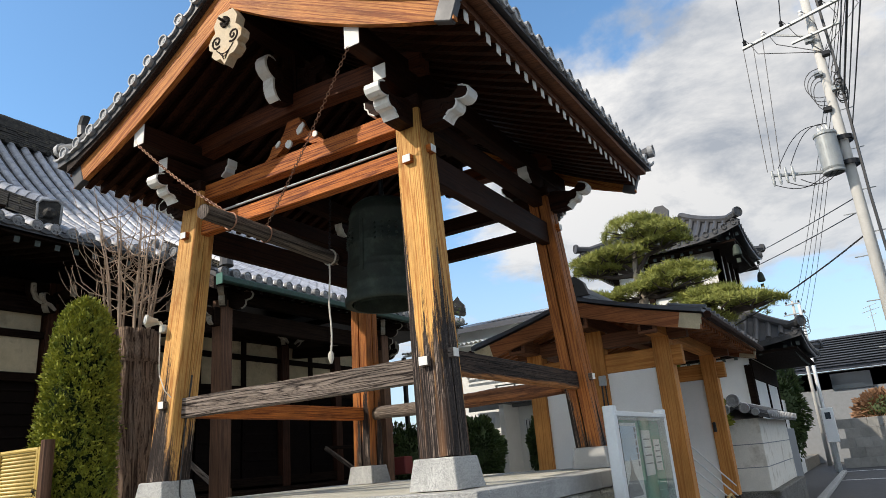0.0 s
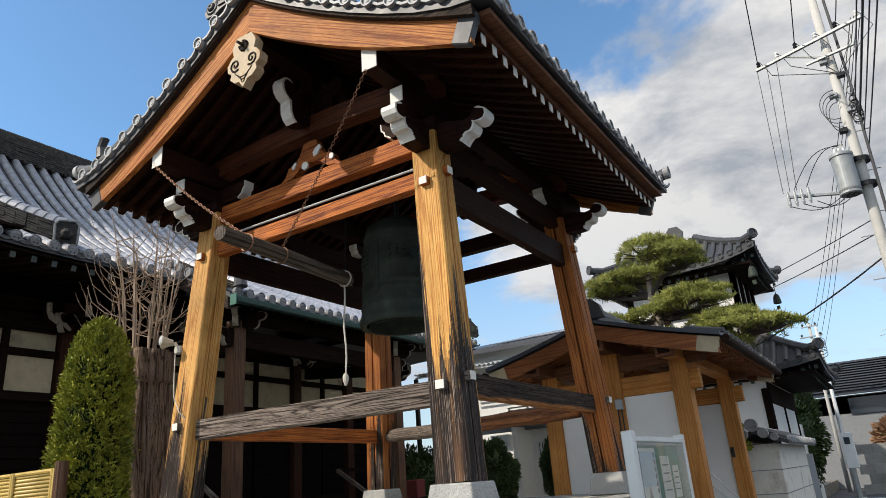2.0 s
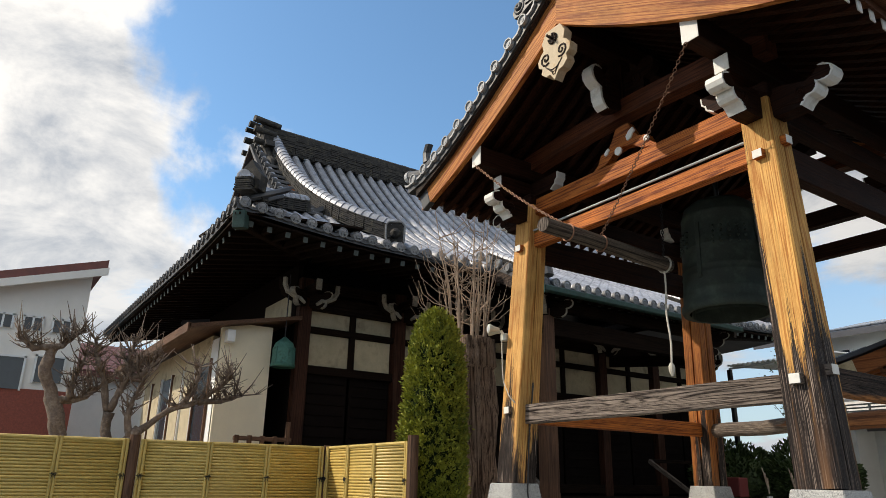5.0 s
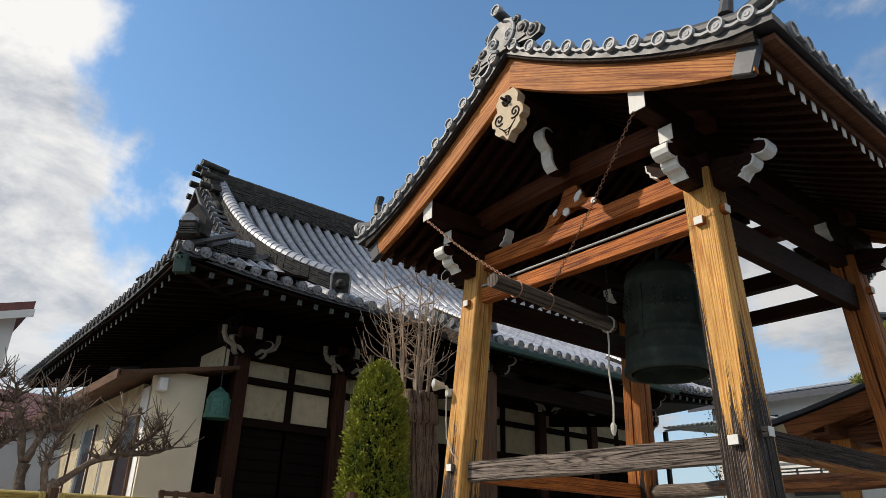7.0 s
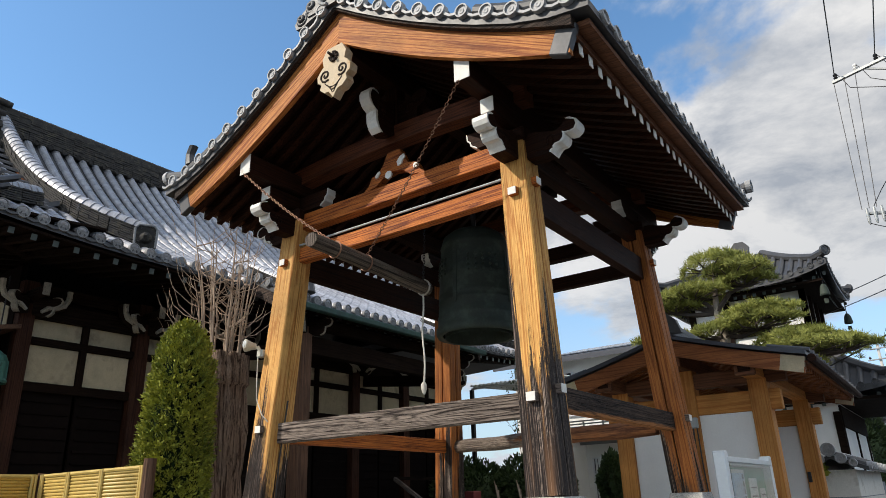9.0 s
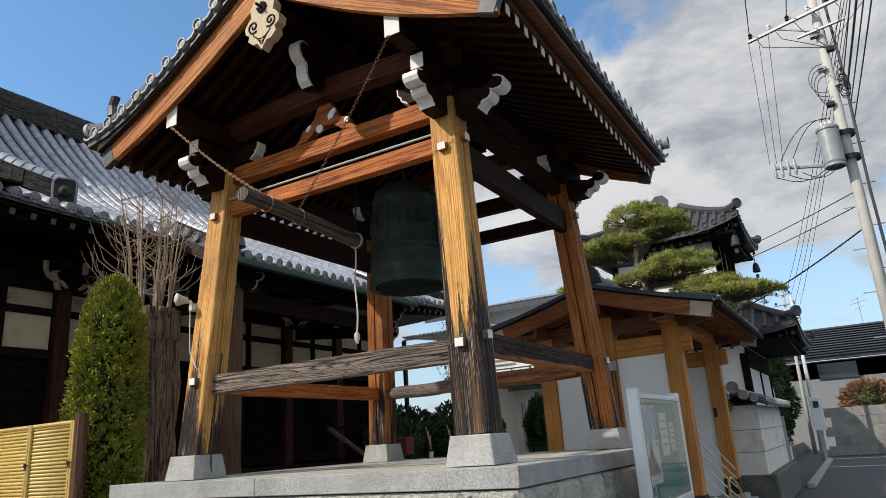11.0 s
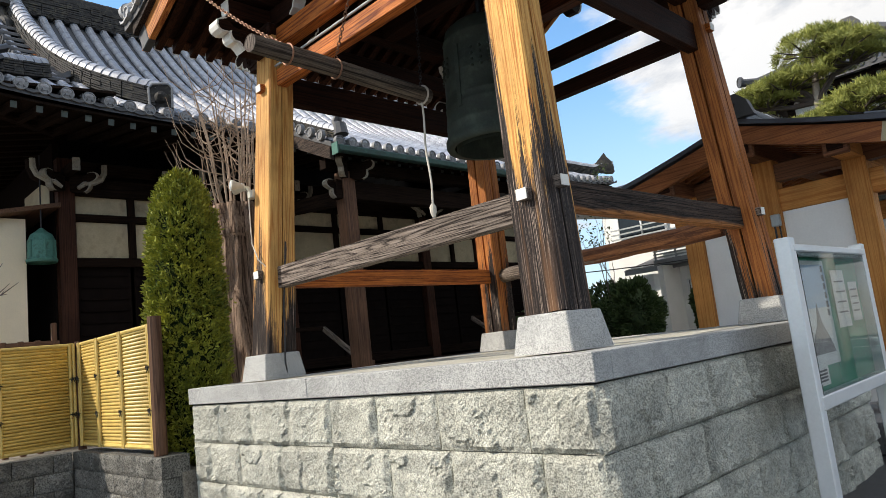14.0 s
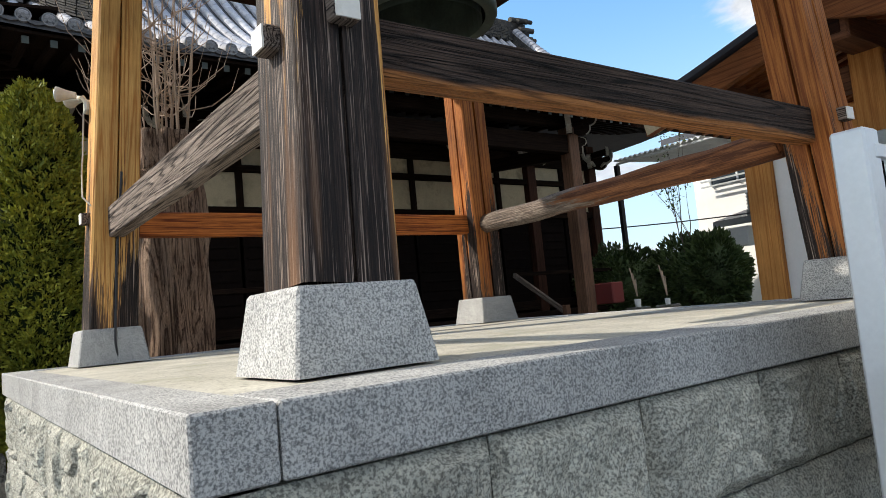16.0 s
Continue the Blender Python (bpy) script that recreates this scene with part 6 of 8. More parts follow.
for y in bays:
    beam("post", (WX, y, 0.6), (WX, y, 5.35), 0.26, 0.26, WOOD_HALL_POST, hall, "dark square post", (0, -1, 0))
    for s in (-1, 1):
        m = Matrix.Translation((WX + 0.16, y + s * 0.06, 4.92)) @ pose(0, 0, 0, 0, 0, 90 * s - s * 35)
        part("carved_nose", hall_nose, None, hall, "", m)
        part("bracket_nose", hall_tip, None, hall, "pale carved bracket nose", m)
        part("bracket_arm", box((0.16, 0.55, 0.13), (0.12, s * 0.25, 0.12), 0.02), WOOD_HALL, hall, "", Matrix.Translation((WX, y, 4.9)))
    for s in (-1, 1):
        elbow = [(0.34, s * 0.55, 0.36), (0.34, s * 0.545, 0.22), (0.34, s * 0.49, 0.10), (0.34, s * 0.36, 0.03), (0.34, s * 0.22, 0.0), (0.34, s * 0.12, -0.08)]
        part("elbow_bracket", tube([(-0.10 + x, q, z) for x, q, z in elbow], [0.085, 0.085, 0.08, 0.08, 0.075, 0.06], 8), WOOD_HALL, hall, "", Matrix.Translation((WX, y, 4.86)), smooth=True)
        part("elbow_face", tube(elbow, [0.05, 0.052, 0.05, 0.048, 0.045, 0.03], 6), DIM_PAINT, hall, "pale painted edge of the bracket", Matrix.Translation((WX, y, 4.86)))
    part("bracket_arm", box((0.75, 0.15, 0.15), (0.3, 0, 0.18), 0.02), WOOD_HALL, hall, "", Matrix.Translation((WX, y, 4.9)))
    part("bracket_face", box((0.012, 0.12, 0.22), (0.68, 0, 0.20), 0.003), DIM_PAINT, hall, "weathered pale bracket end", Matrix.Translation((WX, y, 4.9)))
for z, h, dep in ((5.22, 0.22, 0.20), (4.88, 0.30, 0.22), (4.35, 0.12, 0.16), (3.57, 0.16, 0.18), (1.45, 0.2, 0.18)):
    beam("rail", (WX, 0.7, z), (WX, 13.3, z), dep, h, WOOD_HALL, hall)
for a, b in zip(bays, bays[1:]):
    inner = [a + 0.13, (a + b) / 2, b - 0.13] if b - a < 3 else [a + 0.13, a + (b - a) / 3, a + 2 * (b - a) / 3, b - 0.13]
    for p0, p1 in zip(inner, inner[1:]):
        part("plaster_panel", box((0.06, p1 - p0 - 0.09, 0.62), (WX - 0.03, (p0 + p1) / 2, 3.97), 0.0), PLASTER_AGED, hall, "stained cream plaster panel")
        part("plaster_panel", box((0.06, p1 - p0 - 0.09, 0.32), (WX - 0.03, (p0 + p1) / 2, 4.57), 0.0), PLASTER_AGED, hall, "stained cream plaster panel")
        # shutters and slats are coloured as if in deep shade
        part("shutter", box((0.07, p1 - p0 - 0.06, 2.0), (WX - 0.05, (p0 + p1) / 2, 2.5), 0.01), HALL_SHADE, hall, "wooden shutter with deep eave shade in its colour")
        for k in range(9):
            part("shutter_slat", box((0.03, p1 - p0 - 0.16, 0.03), (WX, (p0 + p1) / 2, 1.75 + 0.2 * k), 0.0), HALL_SHADE, hall)
    for y in inner[1:-1]:
        beam("stud", (WX + 0.01, y, 3.6), (WX + 0.01, y, 4.8), 0.12, 0.12, WOOD_HALL, hall, "", (0, -1, 0))
# near-black strip below the brackets, eave shade in its colour
part("plaster_panel", box((0.06, 12.3, 0.2), (WX - 0.04, 7.0, 5.06), 0.0), HALL_SHADE, hall)

# entrance porch
KX, KY0, KY1 = -7.15, 3.95, 10.05


def porch_z(x):
    f = (x - KX) / (-9.3 - KX)
    return 5.12 + 0.98 * f + 0.10 * f * f


rows = [[(KX - 2.15 * i / 6, y, porch_z(KX - 2.15 * i / 6) - 0.02) for y in (KY0, KY1)] for i in range(7)]
part("porch_roof", slab(rows, 0.09), TILE, hall, "tiled porch slope")
for i in range(22):
    y = KY0 + 0.18 + (KY1 - KY0 - 0.36) * i / 21
    part("tile_roll", roll_tiles([(KX - 2.15 * k / 6, y, porch_z(KX - 2.15 * k / 6)) for k in range(7)], 0.082), TILE_LIGHT, hall)
    part("eave_disc_tile", big_disc, None, hall, "", Matrix.Translation((KX + 0.02, y, 5.14)) @ pose(0, 0, 0, 0, 0, 90))
for s, y in ((1, KY0), (-1, KY1)):
    for k in range(6):
        x = KX - 0.25 - 0.30 * k
        part("verge_disc_tile", big_disc, None, hall, "", Matrix.Translation((x, y - s * 0.03, porch_z(x) + 0.05)) @ pose(0, 0, 0, 0, 0, 0 if s > 0 else 180))
    rows = [[(KX - 0.05 - 1.9 * i / 5, y + e, porch_z(KX - 0.05 - 1.9 * i / 5) - 0.10) for e in (0.0, s * 0.08)] for i in range(6)]
    part("barge_board", slab(rows, 0.24), WOOD_BLACK, hall, "weathered porch barge board")
    pts = [(KX - 0.05 - 0.2 * k, y + s * 0.22, porch_z(KX - 0.05 - 0.2 * k) + 0.05) for k in range(9)]
    ridge_run(pts, 0.24, 0.15, 2)
    part("porch_ornament", tube([Vector((KX + 0.02, y + s * 0.22, 5.24)), Vector((KX + 0.0, y + s * 0.22, 5.42)), Vector((KX - 0.08, y + s * 0.22, 5.5)), Vector((KX + 0.02, y + s * 0.22, 5.62)), Vector((KX - 0.05, y + s * 0.22, 5.70))], [0.13, 0.11, 0.09, 0.07, 0.02], 9), TILE, hall, "tile lion ornament on the porch corner")
gutter = bmesh.new()
box((0.14, KY1 - KY0 - 0.05, 0.12), (KX + 0.10, (KY0 + KY1) / 2, 4.96), 0.02, gutter)
part("gutter", gutter, GUTTER, hall, "green-stained copper gutter")
part("gutter_end", box((0.16, 0.02, 0.20), (KX + 0.10, KY0 + 0.0, 4.95), 0.0), COPPER_GREEN, hall, "pale green gutter end")
# porch underside in the same timber, shade included in its colour
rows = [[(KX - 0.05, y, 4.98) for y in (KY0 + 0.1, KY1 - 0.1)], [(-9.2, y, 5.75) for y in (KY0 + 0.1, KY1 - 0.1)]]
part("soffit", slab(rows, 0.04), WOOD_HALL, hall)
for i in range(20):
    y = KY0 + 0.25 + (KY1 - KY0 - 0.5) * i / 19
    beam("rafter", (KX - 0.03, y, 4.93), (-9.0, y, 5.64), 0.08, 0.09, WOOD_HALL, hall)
for y in (4.55, 9.45):
    beam("porch_post", (-7.65, y, 0.45), (-7.65, y, 4.75), 0.26, 0.26, POST_BROWN, hall, "brown square porch post", (0, -1, 0))
    for s in (-1, 1):
        m = Matrix.Translation((-7.65, y, 4.45)) @ pose(0, 0, 0, 0, 0, 90 * s)
        part("carved_nose", hall_nose, None, hall, "", m)
        part("nose_face", hall_tip, None, hall, "pale carved nose end", m)
        m = Matrix.Translation((-7.55, y + s * 0.05, 4.78)) @ pose(0, 0, 0, 0, 0, 90 * s - s * 40)
        part("carved_nose", hall_nose, None, hall, "", m)
        part("bracket_nose", hall_tip, None, hall, "pale carved bracket nose", m)
    beam("rainbow_beam", (-7.65, y, 4.3), (WX, y, 4.6), 0.16, 0.26, WOOD_HALL, hall)
beam("porch_beam", (-7.65, 4.3, 4.42), (-7.65, 9.7, 4.42), 0.18, 0.34, WOOD_HALL, hall)
beam("porch_purlin", (-7.65, 4.1, 4.86), (-7.65, 9.9, 4.86), 0.18, 0.2, WOOD_HALL, hall)
stair = thing("entrance_stair", (-8.6, 7.0, 0.45), "dark wooden entrance stair with handrails under the porch", "stair")
for k in range(5):
    part("step", box((0.34, 4.2, 0.06), (-7.95 - 0.28 * k, 7.0, 0.58 + 0.17 * k), 0.01), WOOD_HALL, stair)
for y in (4.9, 9.1):
    beam("handrail", (-7.85, y, 1.25), (-9.2, y, 2.1), 0.07, 0.09, WOOD_GREY, stair, "worn grey handrail")
    beam("newel", (-7.85, y, 0.45), (-7.85, y, 1.4), 0.11, 0.11, POST_BROWN, stair, "", (0, -1, 0))
    beam("handrail", (-9.2, y, 2.1), (-9.2, y + (3.0 if y > 7 else -3.0), 2.1), 0.07, 0.08, WOOD_HALL, stair)
tagged(part("offering_box", box((0.5, 0.35, 0.42), (-8.0, 10.5, 1.55), 0.02), RED_CLOTH), "small faded red box on the veranda rail", "box")
lantern = thing("bronze_lantern", (-10.2, 0.36, 3.5), "verdigris green bronze bell-shaped lantern hanging from the eave", "lantern")
part("body", lathe([(0.22, 3.52), (0.23, 3.56), (0.205, 3.6), (0.195, 3.85), (0.20, 3.87), (0.16, 3.97), (0.08, 4.03), (0.03, 4.08), (0.001, 4.09)], 24), COPPER_GREEN, lantern, m=Matrix.Translation((-10.2, 0.36, 0)))
for k in range(6):
    a = k * math.pi / 3
    beam("rib", (-10.2 + 0.205 * math.cos(a), 0.36 + 0.205 * math.sin(a), 3.58), (-10.2 + 0.20 * math.cos(a), 0.36 + 0.20 * math.sin(a), 3.88), 0.02, 0.02, COPPER_GREEN, lantern, "", (math.cos(a), math.sin(a), 0))
part("hanger", tube([(-10.2, 0.36, 4.08), (-10.2, 0.36, 5.3)], 0.012, 6), IRON, lantern)

# annex with sliding windows
annex = thing("annex", (-13.5, -0.3, 0.6), "cream plastered annex with brown lean-to roof and sliding windows", "annex")
part("front_wall", box((0.12, 0.94, 3.75), (-10.5, -0.27, 2.4), 0.0), plain("cream_plaster", (0.80, 0.71, 0.53), 0.85, vary=0.08, scale=1.5), annex, "cream plaster wall")
part("side_wall", box((0.5, 0.10, 3.4), (-10.75, -0.69, 2.3), 0.0), PLASTER, annex)
part("side_wall", box((6.2, 0.10, 0.5), (-14.1, -0.69, 3.85), 0.0), PLASTER_AGED, annex)
part("side_wall", box((6.2, 0.10, 1.3), (-14.1, -0.69, 1.25), 0.0), PLASTER_AGED, annex)
rows = [[(x, y, z) for x in (-10.15, -17.3)] for y, z in ((0.65, 4.52), (-0.3, 4.33), (-1.40, 4.10))]
part("roof", slab(rows, 0.07), POST_BROWN, annex, "dark brown lean-to roof")
part("fascia", box((7.1, 0.05, 0.16), (-13.7, -1.40, 4.04), 0.0), POST_BROWN, annex)
part("bracket", box((0.22, 0.14, 0.22), (-10.36, -0.62, 4.0), 0.01), PLASTER, annex, "white beam end")
for k in range(6):
    x = -11.3 - 0.95 * k
    w = part("window", box((0.88, 0.05, 1.7), (x, -0.73, 2.75), 0.0), PLASTER_AGED if k % 3 else DARK_GLASS, annex, "tall sliding window with cream curtain")
    for dx in (-0.45, 0.45):
        part("window_frame", box((0.05, 0.08, 1.8), (x + dx, -0.75, 2.75), 0.0), ALUMINIUM if k % 2 else POST_BROWN, w)
for k in range(5):
    beam("rail_post", (-9.6, -0.55 + 0.22 * k, 0.6), (-9.6, -0.55 + 0.22 * k, 2.25 + (0.25 if k == 4 else 0)), 0.07, 0.07, POST_BROWN, annex, "brown balustrade post", (0, -1, 0))
beam("handrail", (-9.6, -0.6, 2.2), (-9.6, 0.4, 2.2), 0.06, 0.07, POST_BROWN, annex)

# ---- temple gate by the street ----
WOOD_GATE_MID = wood("gate_red_brown_timber", (0.34, 0.13, 0.045), (0.17, 0.055, 0.02))
gate = thing("temple_gate", (-0.9, 7.0, 0.3), "new orange timber temple gate with tiled gable roof and white walls", "gate")
GX, GZ = -0.90, 3.62
GY0, GY1 = 4.75, 9.25
for y in (5.5, 8.5):
    for x, top in ((0.0, 2.95), (-0.92, 3.18), (-1.87, 2.95)):
        beam("gate_post", (x, y, 0.30), (x, y, top), 0.23, 0.23, WOOD_GATE, gate, "orange square gate post", (0, -1, 0))
        part("post_shoe", box((0.25, 0.25, 0.34), (x, y, 0.50), 0.01), WOOD_BLACK, gate, "darkened copper foot of the post")
        part("plinth", box((0.42, 0.42, 0.12), (x, y, 0.36), 0.01), GRANITE, gate, "granite plinth")
    for x0, x1 in ((-0.80, -0.12), (-1.75, -1.04)):
        part("wall_panel", box((x1 - x0, 0.12, 2.15), ((x0 + x1) / 2, y, 1.47), 0.0), PLASTER, gate, "white plaster wall panel")
    beam("tie_beam", (-2.1, y, 2.68), (0.25, y, 2.68), 0.13, 0.26, WOOD_GATE, gate)
    beam("cross_beam", (-2.15, y, 3.0), (0.35, y, 3.0), 0.16, 0.20, WOOD_GATE_DARK, gate)
for x, z in ((0.0, 3.05), (-1.87, 3.05), (GX, 3.26)):
    beam("purlin", (x, GY0 + 0.1, z), (x, GY1 - 0.1, z), 0.20, 0.22, WOOD_GATE if x == 0.0 else WOOD_GATE_DARK, gate)
    part("purlin_cap", box((0.25, 0.05, 0.27), (x, GY0 + 0.09, z), 0.02), WOOD_GATE_DARK, gate, "dark carved purlin cap")
    part("purlin_cap_panel", box((0.15, 0.02, 0.17), (x, GY0 + 0.06, z), 0.01), WOOD_DARK, gate)


def gate_z(u):
    f = 1 - u / 1.6
    return 3.02 + 0.37 * f + 0.07 * f * f


for s in (-1, 1):
    rows = [[(GX + s * 1.6 * i / 8, y, gate_z(1.6 * i / 8)) for y in (GY0, GY1)] for i in range(9)]
    part("roof_boarding", slab(rows, 0.04), WOOD_GATE_MID, gate, "brown roof boarding")
    rows = [[(GX + s * 1.63 * i / 8, y, gate_z(1.63 * i / 8) + 0.10) for y in (GY0 - 0.06, GY1 + 0.06)] for i in range(9)]
    part("roof_tiles", slab(rows, 0.05), ROOF_SLATE, gate, "dark flat roof tiling")
    for k in range(24):
        y = GY0 + 0.12 + (GY1 - GY0 - 0.24) * k / 23
        rr = [[(GX + s * 1.56 * i / 5, y + e, gate_z(1.56 * i / 5) - 0.04) for e in (-0.03, 0.03)] for i in range(6)]
        part("rafter", slab(rr, 0.06), WOOD_GATE_MID, gate)
    for y in (GY0 + 0.03, GY1 - 0.03):
        rings = [[(GX + s * 1.58 * i / 8, y + e, gate_z(1.58 * i / 8) + 0.03) for e in (-0.035, 0.035)] for i in range(9)]
        part("barge_board", slab(rings, 0.20), WOOD_GATE_MID, gate, "curved brown barge board")
        part("barge_shoe", box((0.26, 0.085, 0.19), (0, 0, 0), 0.0), PLASTER_AGED, gate, "pale metal barge shoe", Matrix.Translation((GX + s * 1.46, y, gate_z(1.46) - 0.07)) @ pose(0, 0, 0, 0, s * 14, 0))
    pts = [(GX + s * 1.68, GY0 - 0.02, gate_z(1.6) + 0.0), (GX + s * 1.68, GY1 + 0.02, gate_z(1.6) + 0.0)]
    part("gutter", tube(pts, 0.05, 8), WOOD_DARK, gate, "copper-brown gutter")
    for k in range(16):
        y = GY0 + 0.1 + (GY1 - GY0 - 0.2) * k / 15
        part("eave_tile", arch_row([(GX + s * 1.2, y, gate_z(1.2) + 0.10), (GX + s * 1.66, y, gate_z(1.63) + 0.10)], 0.05, 5), TILE, gate)
for k in range(3):
    part("ridge_course", box((0.26 - 0.03 * k, GY1 - GY0, 0.05), (GX, 7.0, 3.56 + 0.055 * k), 0.008), TILE, gate)
part("ridge_roll", arch_row([(GX, GY0 - 0.05, 3.70), (GX, GY1 + 0.05, 3.70)], 0.075, 8), TILE, gate)
part("ridge_end_tile", prism([(-0.24, 0.0), (-0.20, 0.18), (-0.10, 0.27), (0.10, 0.27), (0.20, 0.18), (0.26, 0.0)], 0.10), TILE, gate, "round-shouldered ridge-end tile", Matrix.Translation((GX, GY0 - 0.06, 3.54)))
# black plate on the tile face draws the shade of a hollow
part("ridge_end_hollow", prism([(-0.08, 0.06), (-0.06, 0.16), (0.08, 0.16), (0.06, 0.06)], 0.03), WOOD_BLACK, gate, "", Matrix.Translation((GX, GY0 - 0.115, 3.54)))
switch = thing("junction_box", (-0.92, 5.36, 2.3), "small grey electrical junction box on the gate post", "junction box")
part("case", box((0.10, 0.06, 0.14), (-0.86, 5.355, 2.45), 0.01), GREY_STEEL, switch)
part("cable", tube([(-0.88, 5.35, 2.38), (-0.88, 5.34, 1.9), (-0.92, 5.34, 1.5)], 0.012, 6), WIRE, switch)
part("cable", tube([(-0.83, 5.35, 2.38), (-0.82, 5.34, 1.9), (-0.80, 5.34, 1.5)], 0.010, 6), WIRE, switch)
tagged(part("intercom", box((0.05, 0.11, 0.16), (-0.07, 8.40, 1.75), 0.01), IRON), "small black intercom on the white gate wall", "intercom")
# added pale rods stand in for slanting streaks of sunlight in the gateway
barrier = thing("cord_barrier", (0.05, 7.0, 0.8), "pale slanting rods added in place of sun streaks across the gateway", "cord barrier")
for k in range(7):
    z = 1.52 - 0.155 * k
    # each white rod draws one streak of sun
    part("cord", tube([(0.09, 5.6, z), (0.09, 7.0, z - 0.36), (0.09, 8.36, z - 0.70)], 0.011, 6), PAPER, barrier)
handrail = thing("brass_handrail", (0.1, 7.9, 0.35), "short curved brass handrail by the gate steps", "handrail")
part("rail", tube([(0.12, 7.3, 0.32), (0.12, 7.3, 0.62), (0.12, 7.36, 0.72), (0.13, 7.6, 0.74), (0.16, 7.85, 0.62), (0.18, 7.95, 0.50), (0.18, 7.97, 0.32)], 0.02, 8), YELLOW_BRASS, handrail)
steps = thing("gate_steps", (0.3, 6.8, 0), "grey granite steps and landing at the gate", "steps", kind="structure")
part("landing", box((2.6, 4.6, 0.30), (-1.05, 7.0, 0.15), 0.01), GRANITE, steps)
part("step", box((0.36, 3.3, 0.16), (0.43, 7.2, 0.08), 0.01), GRANITE, steps, "granite step")
part("step", box((0.30, 0.9, 0.30), (0.40, 4.95, 0.15), 0.012), GRANITE, steps, "granite block")
part("step", box((0.34, 0.95, 0.05), (0.40, 4.95, 0.33), 0.008), GRANITE, steps, "granite block top")
part("step", box((0.20, 0.55, 0.40), (0.14, 4.72, 0.2), 0.012), GRANITE, steps)
part("step", box((0.30, 1.1, 0.36), (0.52, 6.0, 0.10), 0.03), GRANITE, steps)

# ---- notice board ----
board = thing("notice_board", (0.34, 2.55, 0), "glazed white aluminium notice board with green felt backing", "notice board")
BY0, BY1, BX = 1.87, 3.50, 0.325
for y in (BY0, BY1):
    beam("post", (BX, y, -0.02), (BX, y, 1.90), 0.10, 0.095, ALUMINIUM, board, "white aluminium post", (0, -1, 0))
for z, h in ((1.83, 0.05), (0.84, 0.09)):
    beam("frame_rail", (BX, BY0, z), (BX, BY1, z), 0.11, h, ALUMINIUM, board)
part("backing", box((0.02, BY1 - BY0 - 0.1, 0.95), (BX - 0.04, (BY0 + BY1) / 2, 1.34), 0.0), GREEN_FELT, board, "green felt backing")
part("back_panel", box((0.02, BY1 - BY0 - 0.1, 0.97), (BX - 0.062, (BY0 + BY1) / 2, 1.34), 0.0), ALUMINIUM, board, "aluminium back panel")
pane = part("glass_pane", box((0.006, BY1 - BY0 - 0.12, 0.93), (BX + 0.045, (BY0 + BY1) / 2, 1.34), 0.0), GLASS, board, "clear glass front")
pane.visible_shadow = False
beam("shelf", (BX - 0.01, 1.95, 1.80), (BX - 0.01, 3.42, 1.80), 0.06, 0.03, ALUMINIUM, board)
poster = part("poster", box((0.004, 0.62, 0.72), (BX - 0.026, 2.32, 1.40), 0.0), PAPER, board, "pale poster with a hill picture")
INK = plain("dark_ink", (0.05, 0.05, 0.055), 0.8)
HILL = plain("grey_print", (0.20, 0.20, 0.20), 0.8, vary=0.5, scale=30.0)
BLUE_INK = plain("blue_print", (0.45, 0.58, 0.72), 0.8, vary=0.1)
part("picture", prism([(-0.22, 0), (-0.15, 0.12), (-0.05, 0.20), (0.0, 0.34), (0.05, 0.20), (0.16, 0.10), (0.24, 0)], 0.004), HILL, poster, "", Matrix.Translation((BX - 0.021, 2.32, 1.12)) @ pose(0, 0, 0, 0, 0, 90))
part("picture", box((0.003, 0.58, 0.30), (BX - 0.0235, 2.32, 1.58), 0.0), BLUE_INK, poster)
for k in range(6):
    part("text_bar", box((0.003, 0.035, 0.045), (BX - 0.0205, 2.56, 1.70 - 0.062 * k), 0.0), INK, poster)
for y, z, w, h in ((2.90, 1.48, 0.30, 0.42), (3.24, 1.45, 0.22, 0.30), (2.18, 0.98, 0.26, 0.12)):
    sheet = part("notice_sheet", box((0.003, w, h), (BX - 0.024 + 0.004, y, z), 0.0), PAPER, board, "white printed sheet")
    for k in range(4):
        part("text_bar", box((0.002, w * 0.7, 0.012), (BX - 0.0175, y, z + h * 0.3 - h * 0.18 * k), 0.0), INK, sheet)

# ---- white house, hedge and pots behind the platform ----
house = thing("white_house", (-6.5, 19.0, 0.4), "white two-storey house with dark tiled roof and solar panels", "house")
part("wall", box((6.8, 6.0, 5.2), (-6.4, 19.0, 3.0), 0.0), SIDING, house, "white rendered wall")
part("wall", box((4.6, 1.6, 2.9), (-5.0, 15.4, 1.85), 0.0), SIDING, house)
rows = [[(x, y, z) for x in (-10.3, -2.4)] for y, z in ((15.5, 5.55), (19.0, 6.38))]
part("roof", slab(rows, 0.16), ROOF_SLATE, house, "dark tiled roof slope")
rows = [[(x, y, z) for x in (-10.3, -2.4)] for y, z in ((19.0, 6.38), (22.6, 5.55))]
part("roof", slab(rows, 0.16), ROOF_SLATE, house)
for i in range(4):
    for j in range(2):
        rows = [[(x, y, z) for x in (-8.6 + 1.45 * i, -7.2 + 1.45 * i)] for y, z in ((16.0 + 1.4 * j, 5.72 + 0.332 * j), (17.3 + 1.4 * j, 6.03 + 0.332 * j))]
        part("solar_panel", slab(rows, 0.03), ROOF_PANEL, house, "grey solar panel")
rows = [[(x, y, z) for x in (-8.3, -2.6)] for y, z in ((14.3, 2.98), (16.0, 3.35))]
part("porch_roof", slab(rows, 0.10), ROOF_SLATE, house, "dark lower lean-to roof")
